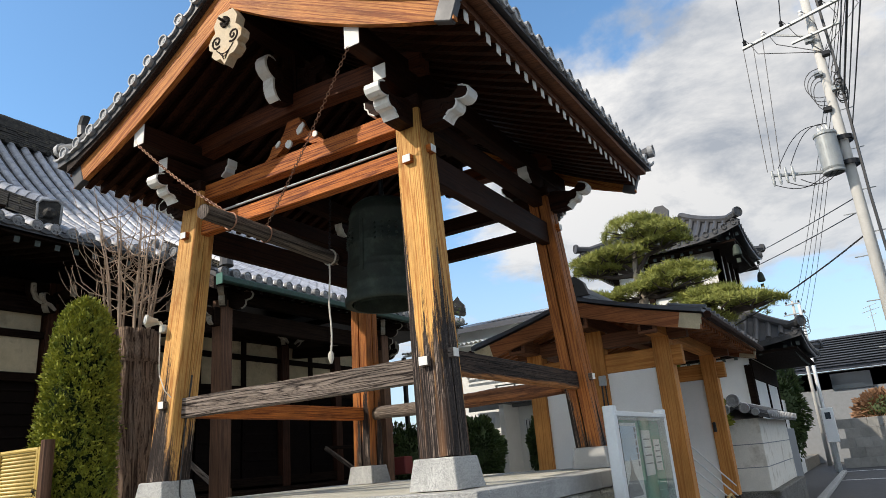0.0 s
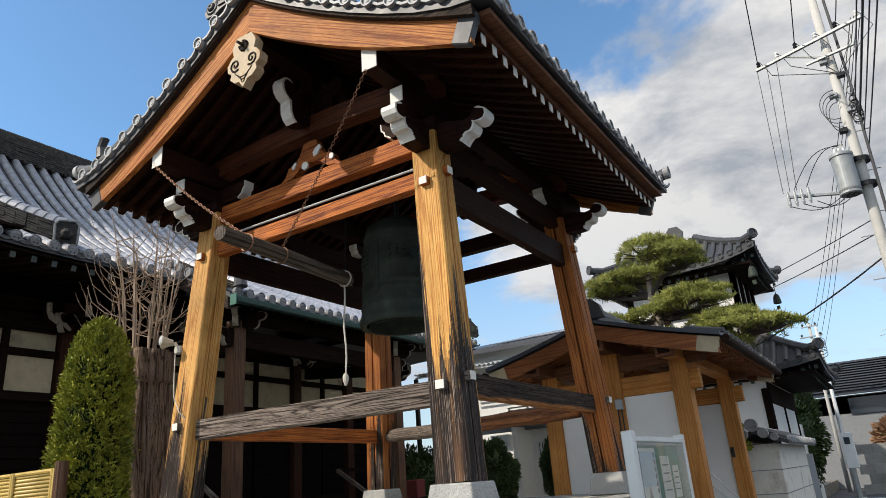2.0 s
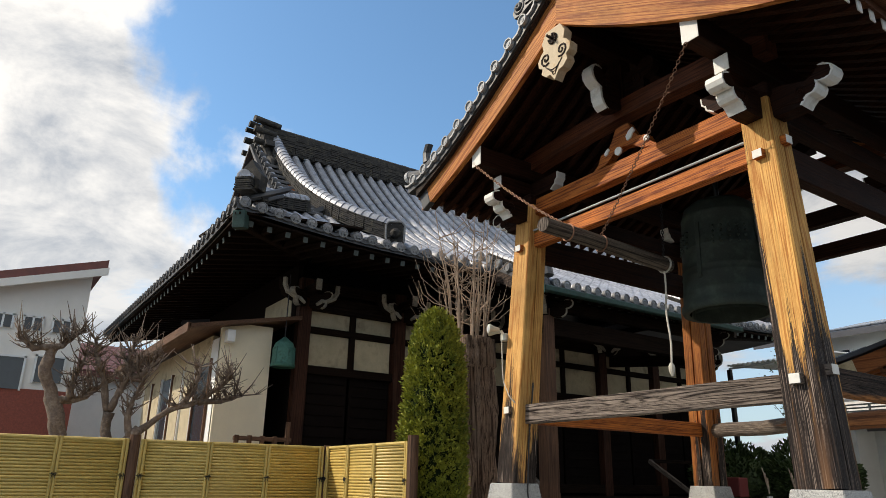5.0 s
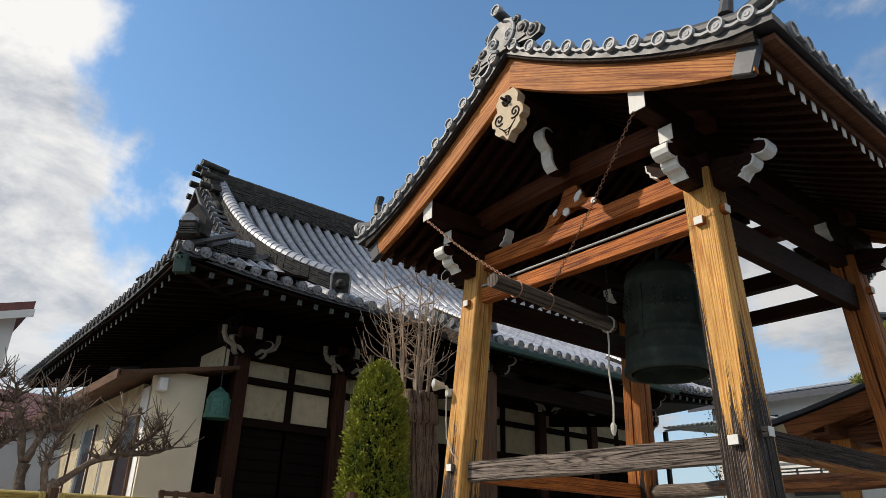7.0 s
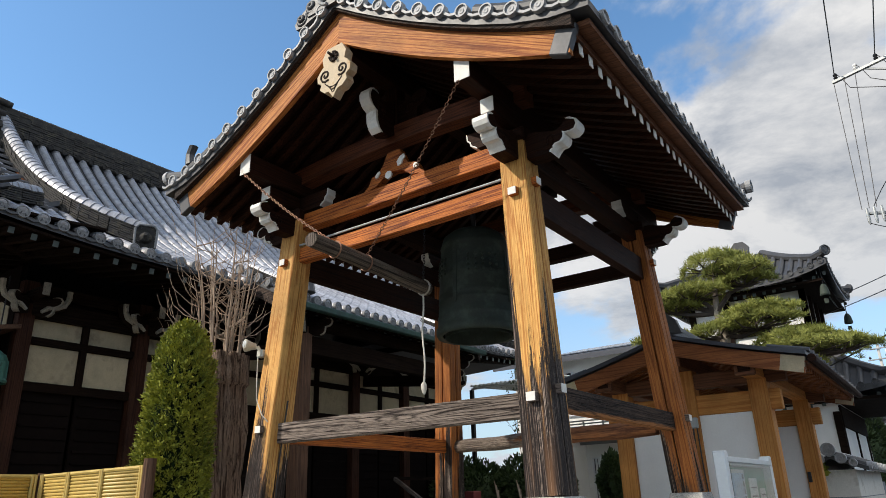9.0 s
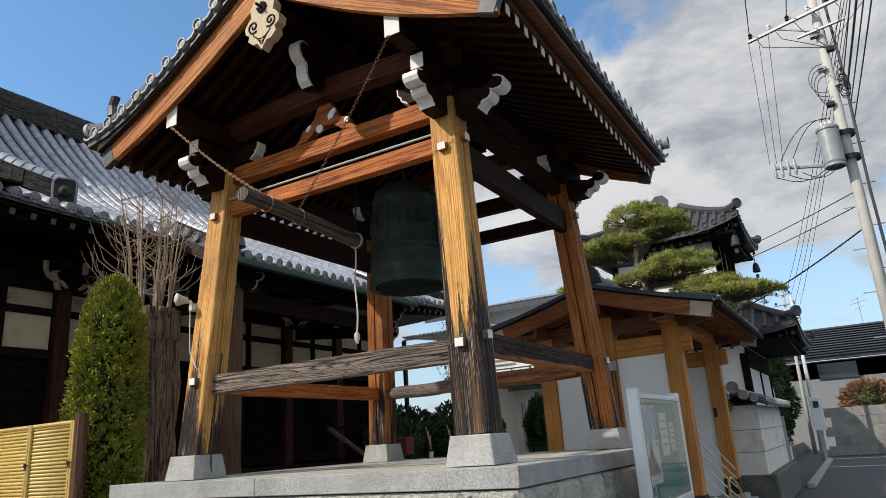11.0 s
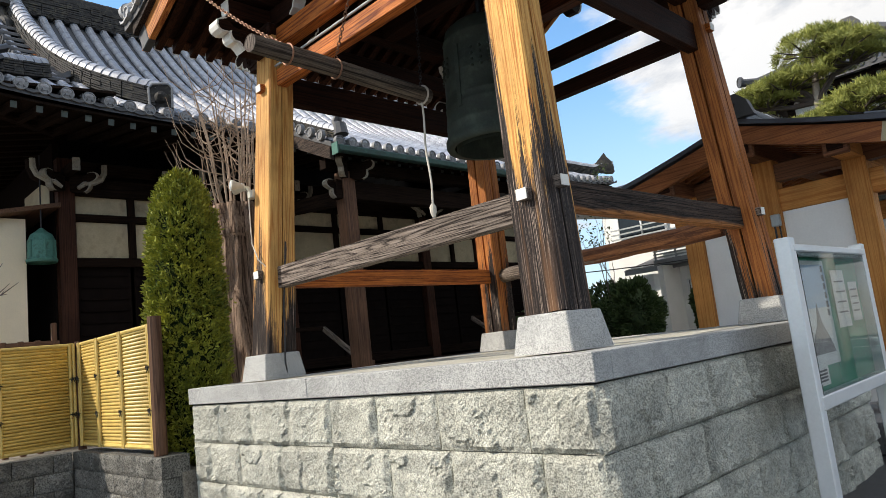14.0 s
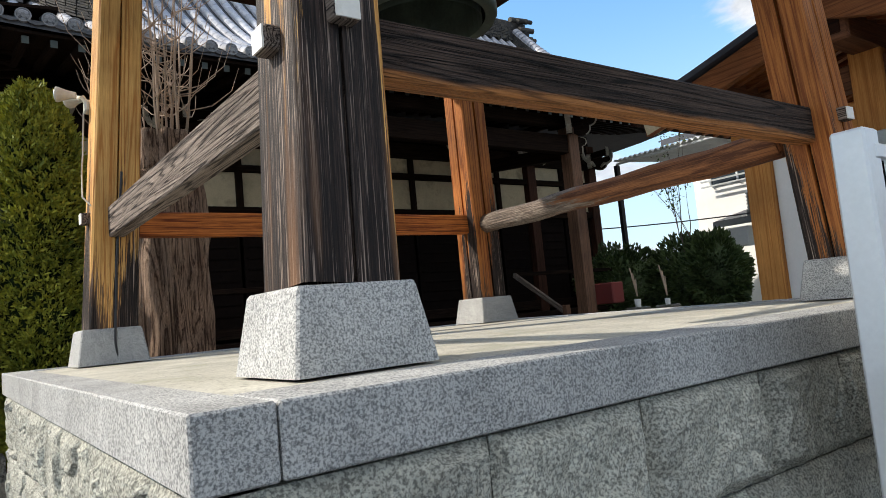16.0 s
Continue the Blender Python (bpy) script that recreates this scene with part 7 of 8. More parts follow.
part("fascia", box((5.7, 0.06, 0.14), (-5.45, 14.28, 2.90), 0.0), SIDING_GREY, house)
for x, z, w, h in ((-8.5, 4.6, 1.5, 1.0), (-5.2, 4.3, 1.4, 0.9), (-6.62, 1.85, 0.17, 1.25), (-6.0, 1.85, 0.62, 1.3), (-3.6, 1.9, 1.2, 1.2)):
    y = 15.97 if z > 3 else 14.58
    win = part("window", box((w, 0.06, h), (x, y, z), 0.0), DARK_GLASS, house, "dark window")
    for dx in (-w / 2, 0, w / 2):
        part("window_frame", box((0.05, 0.09, h + 0.06), (x + dx, y - 0.02, z), 0.0), ALUMINIUM, win)
    if z > 3:
        for k in range(3):
            part("window_rail", box((w + 0.3, 0.04, 0.04), (x, y - 0.25, z - h / 2 - 0.05 + 0.14 * k), 0.0), GREY_STEEL, win)
balcony = part("balcony", box((2.3, 0.95, 0.12), (-5.95, 14.12, 2.98), 0.0), SIDING_GREY, house, "grey balcony with horizontal rails")
for k in range(5):
    part("balcony_rail", box((2.26, 0.03, 0.035), (-5.95, 13.66, 3.10 + 0.075 * k), 0.0), GREY_STEEL, balcony)
for k in range(5):
    part("balcony_post", box((0.04, 0.04, 0.40), (-7.05 + 0.55 * k, 13.69, 3.22), 0.0), GREY_STEEL, balcony)
part("wall", box((0.14, 0.9, 1.9), (-6.98, 14.15, 1.95), 0.0), SIDING, house, "white side wall of the entrance")
part("air_conditioner", box((0.55, 0.3, 0.45), (-7.75, 14.4, 2.55), 0.02), ALUMINIUM, house, "white air conditioner unit")
part("antenna_mast", tube([(-4.4, 18.8, 6.25), (-4.4, 18.8, 8.7)], 0.025, 6), GREY_STEEL, house, "roof antenna mast")
for z, w in ((8.6, 0.7), (8.3, 0.9), (8.0, 0.6), (7.4, 0.8)):
    part("antenna_arm", tube([(-4.4 - w / 2, 18.8, z), (-4.4 + w / 2, 18.8, z + 0.05)], 0.015, 5), GREY_STEEL, house)
dish = lathe([(0.001, 0.0), (0.12, 0.02), (0.22, 0.07), (0.22, 0.08), (0.12, 0.035), (0.001, 0.012)], 16)
part("dish", dish, ALUMINIUM, house, "satellite dish", Matrix.Translation((-4.25, 18.7, 7.5)) @ pose(0, 0, 0, 70, 0, 25))
house.matrix_basis = Matrix.Translation((1.75, -0.33, 1.48)) @ Matrix.Diagonal((1.245, 1.245, 1.245, 1)) @ Matrix.Translation((-1.2, 0.33, -1.48)) @ house.matrix_basis
for k, (x, y, r, zc, sx) in enumerate(((-9.3, 12.6, 0.9, 1.6, 1.3), (-7.6, 12.8, 0.8, 1.55, 1.2), (-6.75, 12.4, 0.7, 1.6, 0.62), (-6.35, 15.6, 0.5, 1.75, 0.42))):
    bush("garden_bush", (x, y, zc), (sx, r, 1.12), "dense dark green clipped garden bush", BUSH_LEAF, 9000, 0.10, 20 + k, "garden bushes", 0.45)
awning = thing("awning", (-7.6, 13.9, 0.45), "pale corrugated plastic awning on a black steel post", "awning")
rows = [[(-9.5 + 2.9 * i / 78, y, z + 0.035 * math.sin(i * math.pi / 2)) for i in range(79)] for y, z in ((13.0, 4.74), (15.5, 4.90), (18.2, 5.06))]
part("sheet", slab(rows, 0.012), plain("milky_corrugated_plastic", (0.62, 0.64, 0.62), 0.4, vary=0.15, scale=3.0), awning, "pale corrugated sheet")
beam("rail", (-9.5, 13.08, 4.665), (-6.6, 13.08, 4.665), 0.04, 0.05, ALUMINIUM, awning)
beam("post", (-9.5, 13.1, 0.44), (-9.5, 13.1, 4.64), 0.11, 0.11, IRON, awning, "black steel post", (0, -1, 0))
sap = thing("young_tree", (-7.3, 12.3, 0.45), "thin young tree with sparse leaves", "tree")
bm, tips, rnd = bmesh.new(), [], random.Random(3)
limb(bm, (-7.3, 12.3, 0.45), (0, 0, 1), 2.2, 0.03, 3, rnd, 0.5, 0.4, 3, 0.15, tips)
part("trunk", bm, BARK_GREY, sap)
spots = [tuple(p + Vector((rnd.uniform(-.12, .12), rnd.uniform(-.12, .12), rnd.uniform(-.12, .12)))) for p, d in tips for k in range(7)]
part("crown", leaf_mesh("crown", spots, [(0, 0, 0.5)] * len(spots), 0.09, BUSH_LEAF, 5, 0.5, 1.0), None, sap, kind="stuff")
for x, y, h, r in ((-6.6, 9.6, 0.14, 0.06), (-6.2, 9.9, 0.11, 0.05)):
    pot = thing("watering_pot", (x, y, 1.1), "pale metal flower pot on a stand behind the platform", "pot", "pots")
    part("pot", lathe([(0.001, 1.25), (r * 0.8, 1.25), (r, 1.25 + h), (r * 0.92, 1.25 + h), (0.001, 1.25 + h * 0.8)], 14), ALUMINIUM, pot, m=Matrix.Translation((x, y, 0)))
    part("stand", box((0.3, 0.3, 0.8), (x, y, 0.85), 0.01), STONE_DARK, pot)
    for k in range(3):
        part("stem", tube([(x, y, 1.3 + h), (x - 0.05 * k, y, 1.75 + 0.1 * k)], 0.012, 5), TWIG, pot)

# ---- two-storey drum tower, street wall and pine ----
drum = thing("drum_tower", (-2.2, 17.0, 0), "two-storey white and black tower with dark tiled roofs", "tower")
DX, DY = -2.0, 17.2
part("lower_wall", box((4.2, 5.0, 3.6), (DX - 0.3, DY + 0.3, 1.8), 0.0), PLASTER, drum, "white plaster lower storey")
part("upper_wall", box((2.9, 2.9, 3.4), (DX, DY, 5.2), 0.0), PLASTER, drum, "white plaster upper storey")
for dx in (-1.46, -0.5, 0.5, 1.46):
    for dy in (-1.47, 1.47):
        part("upper_post", box((0.16, 0.14, 3.4), (DX + dx, DY + dy, 5.2), 0.0), WOOD_HALL, drum)
for dy in (-1.46, -0.5, 0.5, 1.46):
    part("upper_post", box((0.14, 0.16, 3.4), (DX + 1.47, DY + dy, 5.2), 0.0), WOOD_HALL, drum)
part("upper_rail", box((3.05, 3.05, 0.16), (DX, DY, 6.75), 0.0), WOOD_HALL, drum)
part("upper_rail", box((3.05, 3.05, 0.14), (DX, DY, 5.6), 0.0), WOOD_HALL, drum)


tower_disc = shared("eave_disc_tile", disc_tile(0.075, 0.06), TILE)


def hip_roof(thing_ob, cx, cy, half, inner, z0, z1, lift, rolls, soffit, mat):
    """Four curved slopes with tile rolls, upturned corners and disc ends."""
    for q in range(4):
        m = Matrix.Translation((cx, cy, 0)) @ pose(0, 0, 0, 0, 0, 90 * q)

        def z_at(f, s):
            return z0 + (z1 - z0) * (0.7 * f + 0.3 * f * f) + lift * abs(s) ** 3 * (1 - f)
        rows = []
        for i in range(7):
            f = i / 6
            w = half + (inner - half) * f
            rows.append([(w, s * w, z_at(f, s)) for s in [-1 + 2 * j / 12 for j in range(13)]])
        part("roof_slope", slab(rows, 0.14), mat, thing_ob, "dark tiled slope", m)
        for k in range(rolls):
            y = half * (-1 + 2 * (k + 0.5) / rolls)
            fm = 1.0 if abs(y) <= inner else (half - abs(y)) / (half - inner)
            pts = []
            for i in range(5):
                f = fm * i / 4
                w = half + (inner - half) * f
                pts.append((w, y, z_at(f, y / w) + 0.01))
            part("tile_roll", arch_row(pts, 0.075, 4), mat, thing_ob, "", m)
            part("eave_disc_tile", tower_disc, None, thing_ob, "", m @ Matrix.Translation((half + 0.01, y, z_at(0, y / half) + 0.0)) @ pose(0, 0, 0, 0, 0, 90))
            part("rafter_end", raf_end, None, thing_ob, "", m @ Matrix.Translation((half - 0.28, y, z_at(0, y / half) - 0.26)))
        pts = [(half + (inner - half) * f + 0.02, half + (inner - half) * f + 0.02, z_at(f, 1) + 0.05 + (0.12 if f == 0 else 0)) for f in [i / 6 for i in range(7)]]
        part("hip_ridge", tube(pts, 0.11, 7), mat, thing_ob, "", m)
        part("hip_end_tile", disc_tile(0.14), TILE, thing_ob, "", m @ Matrix.Translation((half + 0.05, half + 0.05, z_at(0, 1) + 0.2)) @ pose(0, 0, 0, 0, 0, 135))
    part("soffit", box((2 * half - 0.35, 2 * half - 0.35, 0.06), (cx, cy, z0 - 0.18), 0.0), soffit, thing_ob)


hip_roof(drum, DX, DY, 2.25, 0.5, 6.80, 8.05, 0.30, 18, WOOD_HALL, TILE)
part("ridge", box((0.3, 1.5, 0.30), (DX, DY, 8.15), 0.03), TILE, drum)
part("ridge_roll", arch_row([(DX, DY - 0.75, 8.30), (DX, DY + 0.75, 8.30)], 0.11, 8), TILE, drum)
for s in (-1, 1):
    part("ridge_end_tile", prism([(-0.22, 0), (-0.26, 0.25), (-0.12, 0.42), (0.12, 0.42), (0.26, 0.25), (0.22, 0)], 0.14), TILE, drum, "", Matrix.Translation((DX, DY + s * 0.78, 8.05)))
hip_roof(drum, DX + 0.2, DY + 0.3, 2.95, 1.5, 3.72, 4.85, 0.22, 20, WOOD_HALL, TILE)
for dx in (-2.3, -1.2, -0.2, 0.8, 1.74):
    part("lower_post", box((0.16, 0.06, 3.2), (DX + dx, DY - 2.23, 1.7), 0.0), WOOD_HALL, drum)
for dy in (-2.12, 0.3, 2.72):
    part("lower_post", box((0.05, 0.14, 3.2), (DX + 1.81, DY + dy, 1.7), 0.0), WOOD_HALL, drum)
part("lower_rail", box((0.06, 5.0, 0.5), (DX + 1.82, DY + 0.3, 3.2), 0.0), WOOD_HALL, drum)
for q, z in (((2.05, -2.05), 6.6), ((2.1, 2.0), 6.6)):
    chime = thing("wind_chime", (DX + q[0], DY + q[1], z - 0.5), "small bronze wind bell hanging from the tower eave", "wind bell", "wind bells")
    part("bell", lathe([(0.11, z - 0.42), (0.12, z - 0.38), (0.09, z - 0.2), (0.05, z - 0.12), (0.001, z - 0.11)], 12), BRONZE, chime, m=Matrix.Translation((DX + q[0], DY + q[1], 0)))
    part("hook", tube([(DX + q[0], DY + q[1], z - 0.12), (DX + q[0], DY + q[1], z + 0.35)], 0.012, 5), IRON, chime)
    part("sail", box((0.10, 0.01, 0.12), (DX + q[0], DY + q[1], z - 0.55), 0.0), BRONZE, chime)
wall = thing("street_wall", (0.3, 11.0, 0), "cream plastered street wall with dark stone base and tile cap", "wall", kind="structure")
part("base", box((0.9, 4.4, 0.62), (0.12, 11.9, 0.31), 0.02), STONE_DARK, wall, "dark rubble base")
part("panel", box((0.66, 4.2, 1.25), (0.10, 11.9, 1.24), 0.01), PLASTER_CREAM, wall, "cream plaster wall with ruled lines")
for z in (1.02, 1.42):
    part("line", box((0.68, 4.22, 0.014), (0.10, 11.9, z), 0.0), SIDING_GREY, wall)
rows = [[(0.10 + x, y, z) for y in (9.6, 14.1)] for x, z in ((-0.55, 1.90), (0.0, 2.12), (0.55, 1.90))]
part("cap", slab(rows, 0.07), TILE, wall, "grey tile cap")
for k in range(16):
    y = 9.75 + 0.28 * k
    part("cap_roll", arch_row([(0.66, y, 1.90), (0.10, y, 2.13)], 0.06, 4), TILE, wall)
    part("cap_disc", disc_me, None, wall, "", Matrix.Translation((0.67, y, 1.92)) @ pose(0, 0, 0, 0, 0, 90))
part("cap_ridge", tube([(0.10, 9.55, 2.14), (0.10, 14.1, 2.14)], 0.065, 8), TILE_EDGE, wall)
for dx, dz, r in ((0, 0.15, 0.115), (-0.17, 0.0, 0.09), (0.17, 0.0, 0.09), (-0.34, -0.08, 0.065), (0.34, -0.08, 0.065)):
    part("cap_end_tile", disc_tile(r, 0.08), TILE_EDGE, wall, "rounded cap-end tile", Matrix.Translation((0.10 + dx, 9.53, 2.05 + dz)))
part("long_wall", box((0.4, 7.0, 1.7), (-0.3, 17.6, 0.85), 0.0), SIDING_GREY, wall)
bush("wall_shrub", (-0.55, 9.6, 1.95), (0.55, 0.5, 0.45), "yellow-green shrub growing behind the street wall", HEDGE_LEAF, 3500, 0.09, 41, base=0.45)
bush("gate_shrub", (-1.3, 9.9, 2.6), (0.6, 0.5, 0.6), "green shrub seen behind the gate", HEDGE_LEAF, 3000, 0.09, 42, base=0.45)
PSH = -0.55
pine = thing("pine_tree", (-1.95 + PSH, 12.6, 0.4), "old trained pine with flat layered needle pads", "tree")
trunk = [(x + PSH, y, z) for x, y, z in [(-1.95, 12.6, 0.4), (-1.75, 12.5, 2.2), (-1.55, 12.5, 3.4), (-1.60, 12.6, 4.2), (-1.35, 12.5, 5.0), (-1.5, 12.6, 5.6), (-1.4, 12.6, 6.65)]]
part("trunk", tube(trunk, [0.22, 0.19, 0.16, 0.14, 0.11, 0.08, 0.04], 9), plain("pale_pine_bark", (0.33, 0.28, 0.23), 0.9, vary=0.3, scale=12.0, relief=0.8, dist=0.01), pine, smooth=True)
PADS = ((-1.35, 12.6, 6.75, 0.80, 0.36), (-2.30, 12.6, 6.0, 0.80, 0.28), (-2.75, 12.5, 5.05, 0.75, 0.26), (-0.65, 12.5, 5.15, 0.95, 0.30), (-1.1, 12.4, 4.35, 0.95, 0.28), (0.35, 12.4, 4.40, 1.10, 0.27), (-2.2, 12.5, 4.45, 0.65, 0.22), (-0.35, 12.3, 4.15, 0.8, 0.22), (-0.75, 12.6, 6.25, 0.55, 0.25))
PADS += ((-0.48, 12.5, 5.39, 0.75, 0.28), (-1.87, 12.5, 6.06, 0.80, 0.28), (-0.86, 12.5, 6.45, 0.80, 0.34), (0.17, 12.5, 4.66, 0.85, 0.26), (-1.43, 12.5, 5.06, 0.75, 0.24), (0.97, 12.5, 4.42, 0.60, 0.20), (-2.40, 12.5, 5.83, 0.50, 0.20))
rnd = np.random.default_rng(12)
for k, (x, y, z, r, h) in enumerate(PADS):
    x, r = x + PSH, r * 1.05
    near = min(trunk, key=lambda p: abs(p[2] - (z - 0.25)))
    mid = ((near[0] + x) / 2, (near[1] + y) / 2, z - 0.22)
    bm = tube([near, mid, (x, y, z - 0.12), (x + (0.5 if x > -1.4 + PSH else -0.5) * r, y, z - 0.05)], [0.07, 0.055, 0.04, 0.02], 6)
    for j in range(9):
        a = 6.283 * j / 9
        tube([(x, y, z - 0.12), (x + 0.45 * r * math.cos(a), y + 0.45 * r * math.sin(a), z - 0.08), (x + 0.85 * r * math.cos(a + 0.2), y + 0.85 * r * math.sin(a + 0.2), z)], [0.03, 0.02, 0.008], 5, bm)
    part("branch", bm, BARK_GREY, pine)
    # tufts of upright needles over the pad
    tufts = 210
    a = rnd.uniform(0, 6.283, tufts)
    q = np.sqrt(rnd.uniform(0, 1, tufts)) * r * (1 + 0.22 * np.sin(a * 3 + k))
    cx, cy = x + q * np.cos(a), y + q * np.sin(a)
    cz = z + h * (1 - (q / r) ** 2) * rnd.uniform(0.2, 1.0, tufts)
    per = 34
    spots = np.repeat(np.stack([cx, cy, cz], 1), per, 0) + rnd.normal(0, 0.018, (tufts * per, 3))
    outs = rnd.normal(0, 0.6, (tufts * per, 3)) + np.array((0, 0, 0.7))
    part("needle_pad", leaf_mesh("needle_pad", spots, outs, 0.13, PINE_LEAF, 60 + k, 0.10, 0.1), None, pine, "yellow-green needles", kind="stuff")

# ---- far end of the street ----
grey = thing("grey_house", (4.0, 40.0, 0), "grey two-storey house with dark blue tiled roof", "house")
part("wall", box((16.0, 8.0, 4.4), (6.4, 41.0, 2.2), 0.0), SIDING_GREY, grey, "grey siding")
part("upper_wall", box((15.6, 7.8, 0.9), (6.4, 40.9, 4.0), 0.0), SIDING, grey, "pale band under the eave")
rows = [[(x, y, z) for x in (-2.3, 15.5)] for y, z in ((36.2, 4.6), (41.0, 6.6))]
part("roof", slab(rows, 0.18), ROOF_SLATE, grey, "dark blue roof")
for k in range(12):
    f = k / 12
    part("roof_course", box((17.8, 0.42, 0.05), (6.6, 36.3 + 4.7 * f, 4.66 + 1.96 * f), 0.0), ROOF_SLATE, grey, "", Matrix())
for x in (1.5, 5.0, 9.0):
    part("window", box((1.8, 0.08, 0.8), (x, 36.95, 3.9), 0.0), DARK_GLASS, grey, "dark window")
bw = thing("block_wall", (6.0, 30.0, 0), "grey concrete block garden wall along the street bend", "wall", kind="structure")
for r in range(5):
    for k in range(24):
        part("block", box((0.585, 0.15, 0.385), (0.95 + 0.59 * k + (0.29 if r % 2 else 0), 30.0, 0.2 + 0.39 * r), 0.008), BLOCK, bw)
bush("street_shrub", (2.6, 31.2, 2.2), (1.3, 0.8, 0.9), "reddish bare-twigged garden shrub", DRY_LEAF, 3000, 0.18, 51)
bush("street_shrub", (4.8, 31.2, 2.1), (0.9, 0.7, 0.6), "yellowish leafy garden shrub by wall", HEDGE_LEAF, 2500, 0.15, 52)
bush("street_tree", (-0.9, 27.0, 2.5), (0.9, 0.9, 1.9), "dark evergreen by the street", BUSH_LEAF, 5000, 0.16, 53)
meter = thing("meter_cabinet", (0.6, 26.5, 0), "white electrical meter cabinet at the pole", "cabinet")
part("case", box((0.42, 0.30, 1.3), (0.62, 27.1, 1.75), 0.02), ALUMINIUM, meter)
part("leg", box((0.12, 0.12, 1.15), (0.62, 27.1, 0.55), 0.0), GREY_STEEL, meter)
part("dial", box((0.2, 0.02, 0.25), (0.62, 26.94, 2.1), 0.0), DARK_GLASS, meter)
tagged(part("side_house", box((3.0, 8.0, 2.8), (-2.2, 25.0, 1.4), 0.0), SIDING), "low pale house beyond the tower", "house")
for k, (x0, x1, y0, y1) in enumerate(((0.6, 6.0, 22.5, 22.62), (0.6, 9.0, 27.8, 27.95))):
    tagged(part("road_line", box((x1 - x0, y1 - y0, 0.006), ((x0 + x1) / 2, (y0 + y1) / 2, -0.016), 0.0), PAPER), "worn white road marking", "road marking", kind="structure")
tagged(part("kerb", box((0.18, 12.0, 0.12), (0.75, 20.5, 0.04), 0.02), GRANITE), "pale kerb stones along the street", "kerb", kind="structure")

# ---- utility poles and wires ----
PX, PY = 2.92, 11.6
pole = thing("utility_pole", (PX, PY, 0), "concrete utility pole with grey transformer and cross arms", "utility pole")
part("shaft", tube([(PX, PY, 0), (PX, PY, 6), (PX, PY, 12.6)], [0.13, 0.105, 0.085], 18), CONCRETE, pole, smooth=True)
part("transformer", lathe([(0.001, 6.62), (0.19, 6.62), (0.205, 6.66), (0.205, 7.36), (0.225, 7.38), (0.225, 7.43), (0.08, 7.52), (0.001, 7.54)], 32), GREY_STEEL, pole, "grey pole transformer", Matrix.Translation((PX - 0.30, PY - 0.24, 0)), smooth=False)
part("transformer_rim", lathe([(0.18, 6.54), (0.21, 6.56), (0.21, 6.60), (0.18, 6.62)], 22), GREY_STEEL, pole, "", Matrix.Translation((PX - 0.30, PY - 0.24, 0)))
for z in (6.75, 7.3):
    part("clamp", lathe([(0.20, z - 0.05), (0.20, z + 0.05), (0.17, z + 0.05), (0.17, z - 0.05)], 14), IRON, pole, "", Matrix.Translation((PX, PY, 0)))
    beam("strut", (PX - 0.4, PY - 0.3, z), (PX, PY, z), 0.07, 0.07, GREY_STEEL, pole)
ARM_L, ARM_R = Vector((PX - 1.45, PY + 0.25, 10.20)), Vector((PX + 0.75, PY - 0.55, 10.20))
beam("cross_arm", ARM_L, ARM_R, 0.07, 0.07, GREY_STEEL, pole)
beam("cross_arm", (PX - 0.45, PY - 0.1, 9.75), (PX + 0.5, PY - 0.35, 9.75), 0.06, 0.06, GREY_STEEL, pole)
for k in range(6):
    q = ARM_L.lerp(ARM_R, (k + 0.2) / 5.4)
    part("insulator", lathe([(0.025, 0.04), (0.05, 0.08), (0.03, 0.11), (0.05, 0.15), (0.025, 0.19), (0.001, 0.2)], 9), PLASTER if k % 2 else IRON, pole, "", Matrix.Translation(q))
    part("jumper", tube([q + Vector((0, 0, 0.2)), q + Vector((0.1, -0.05, 0.02)), q + Vector((0.22, -0.08, -0.3)), Vector((PX + 0.1, PY - 0.12, 9.3))], 0.009, 4), WIRE, pole)
for k in range(5):
    z = 8.0 + 0.42 * k
    part("bracket", box((0.16, 0.14, 0.10), (PX + (0.12 if k % 2 else -0.12), PY - 0.10, z), 0.01), GREY_STEEL if k % 3 else IRON, pole)
for k in range(3):
    part("bushing", tube([(PX - 0.38 + 0.08 * k, PY - 0.26, 7.48), (PX - 0.40 + 0.08 * k, PY - 0.28, 7.66)], [0.03, 0.015], 7), PLASTER, pole)
beam("cross_arm", (PX - 1.45, PY - 0.3, 6.80), (PX - 0.1, PY - 0.1, 6.60), 0.06, 0.06, GREY_STEEL, pole)
beam("brace", (PX - 0.8, PY + 0.02, 10.18), (PX, PY - 0.1, 9.75), 0.04, 0.04, GREY_STEEL, pole)
for k in range(4):
    x = PX - 1.42 + 0.13 * k
    part("cutout", tube([(x, PY - 0.32, 6.55), (x, PY - 0.32, 6.62), (x, PY - 0.32, 6.78), (x, PY - 0.32, 6.9)], [0.015, 0.032, 0.032, 0.02], 8), GREY_STEEL, pole, "grey fuse cut-out")
for k in range(5):
    a, b = Vector((PX - 1.40 + 0.12 * k, PY - 0.32, 6.9 if k % 2 else 6.55)), Vector((PX - 0.36 + 0.05 * k, PY - 0.26, 7.62 if k % 2 else 6.62))
    part("lead", tube([a.lerp(b, f) + Vector((0, -0.05, (0.28 if k % 2 else -0.22) * math.sin(math.pi * f))) for f in [j / 10 for j in range(11)]], 0.009, 5), WIRE, pole, "black transformer lead")
for k in range(12):
    z = 3.0 + 0.45 * k
    part("step_bolt", tube([(PX, PY, z), (PX + (0.34 if k % 2 else -0.34), PY, z)], 0.012, 5), GREY_STEEL, pole)
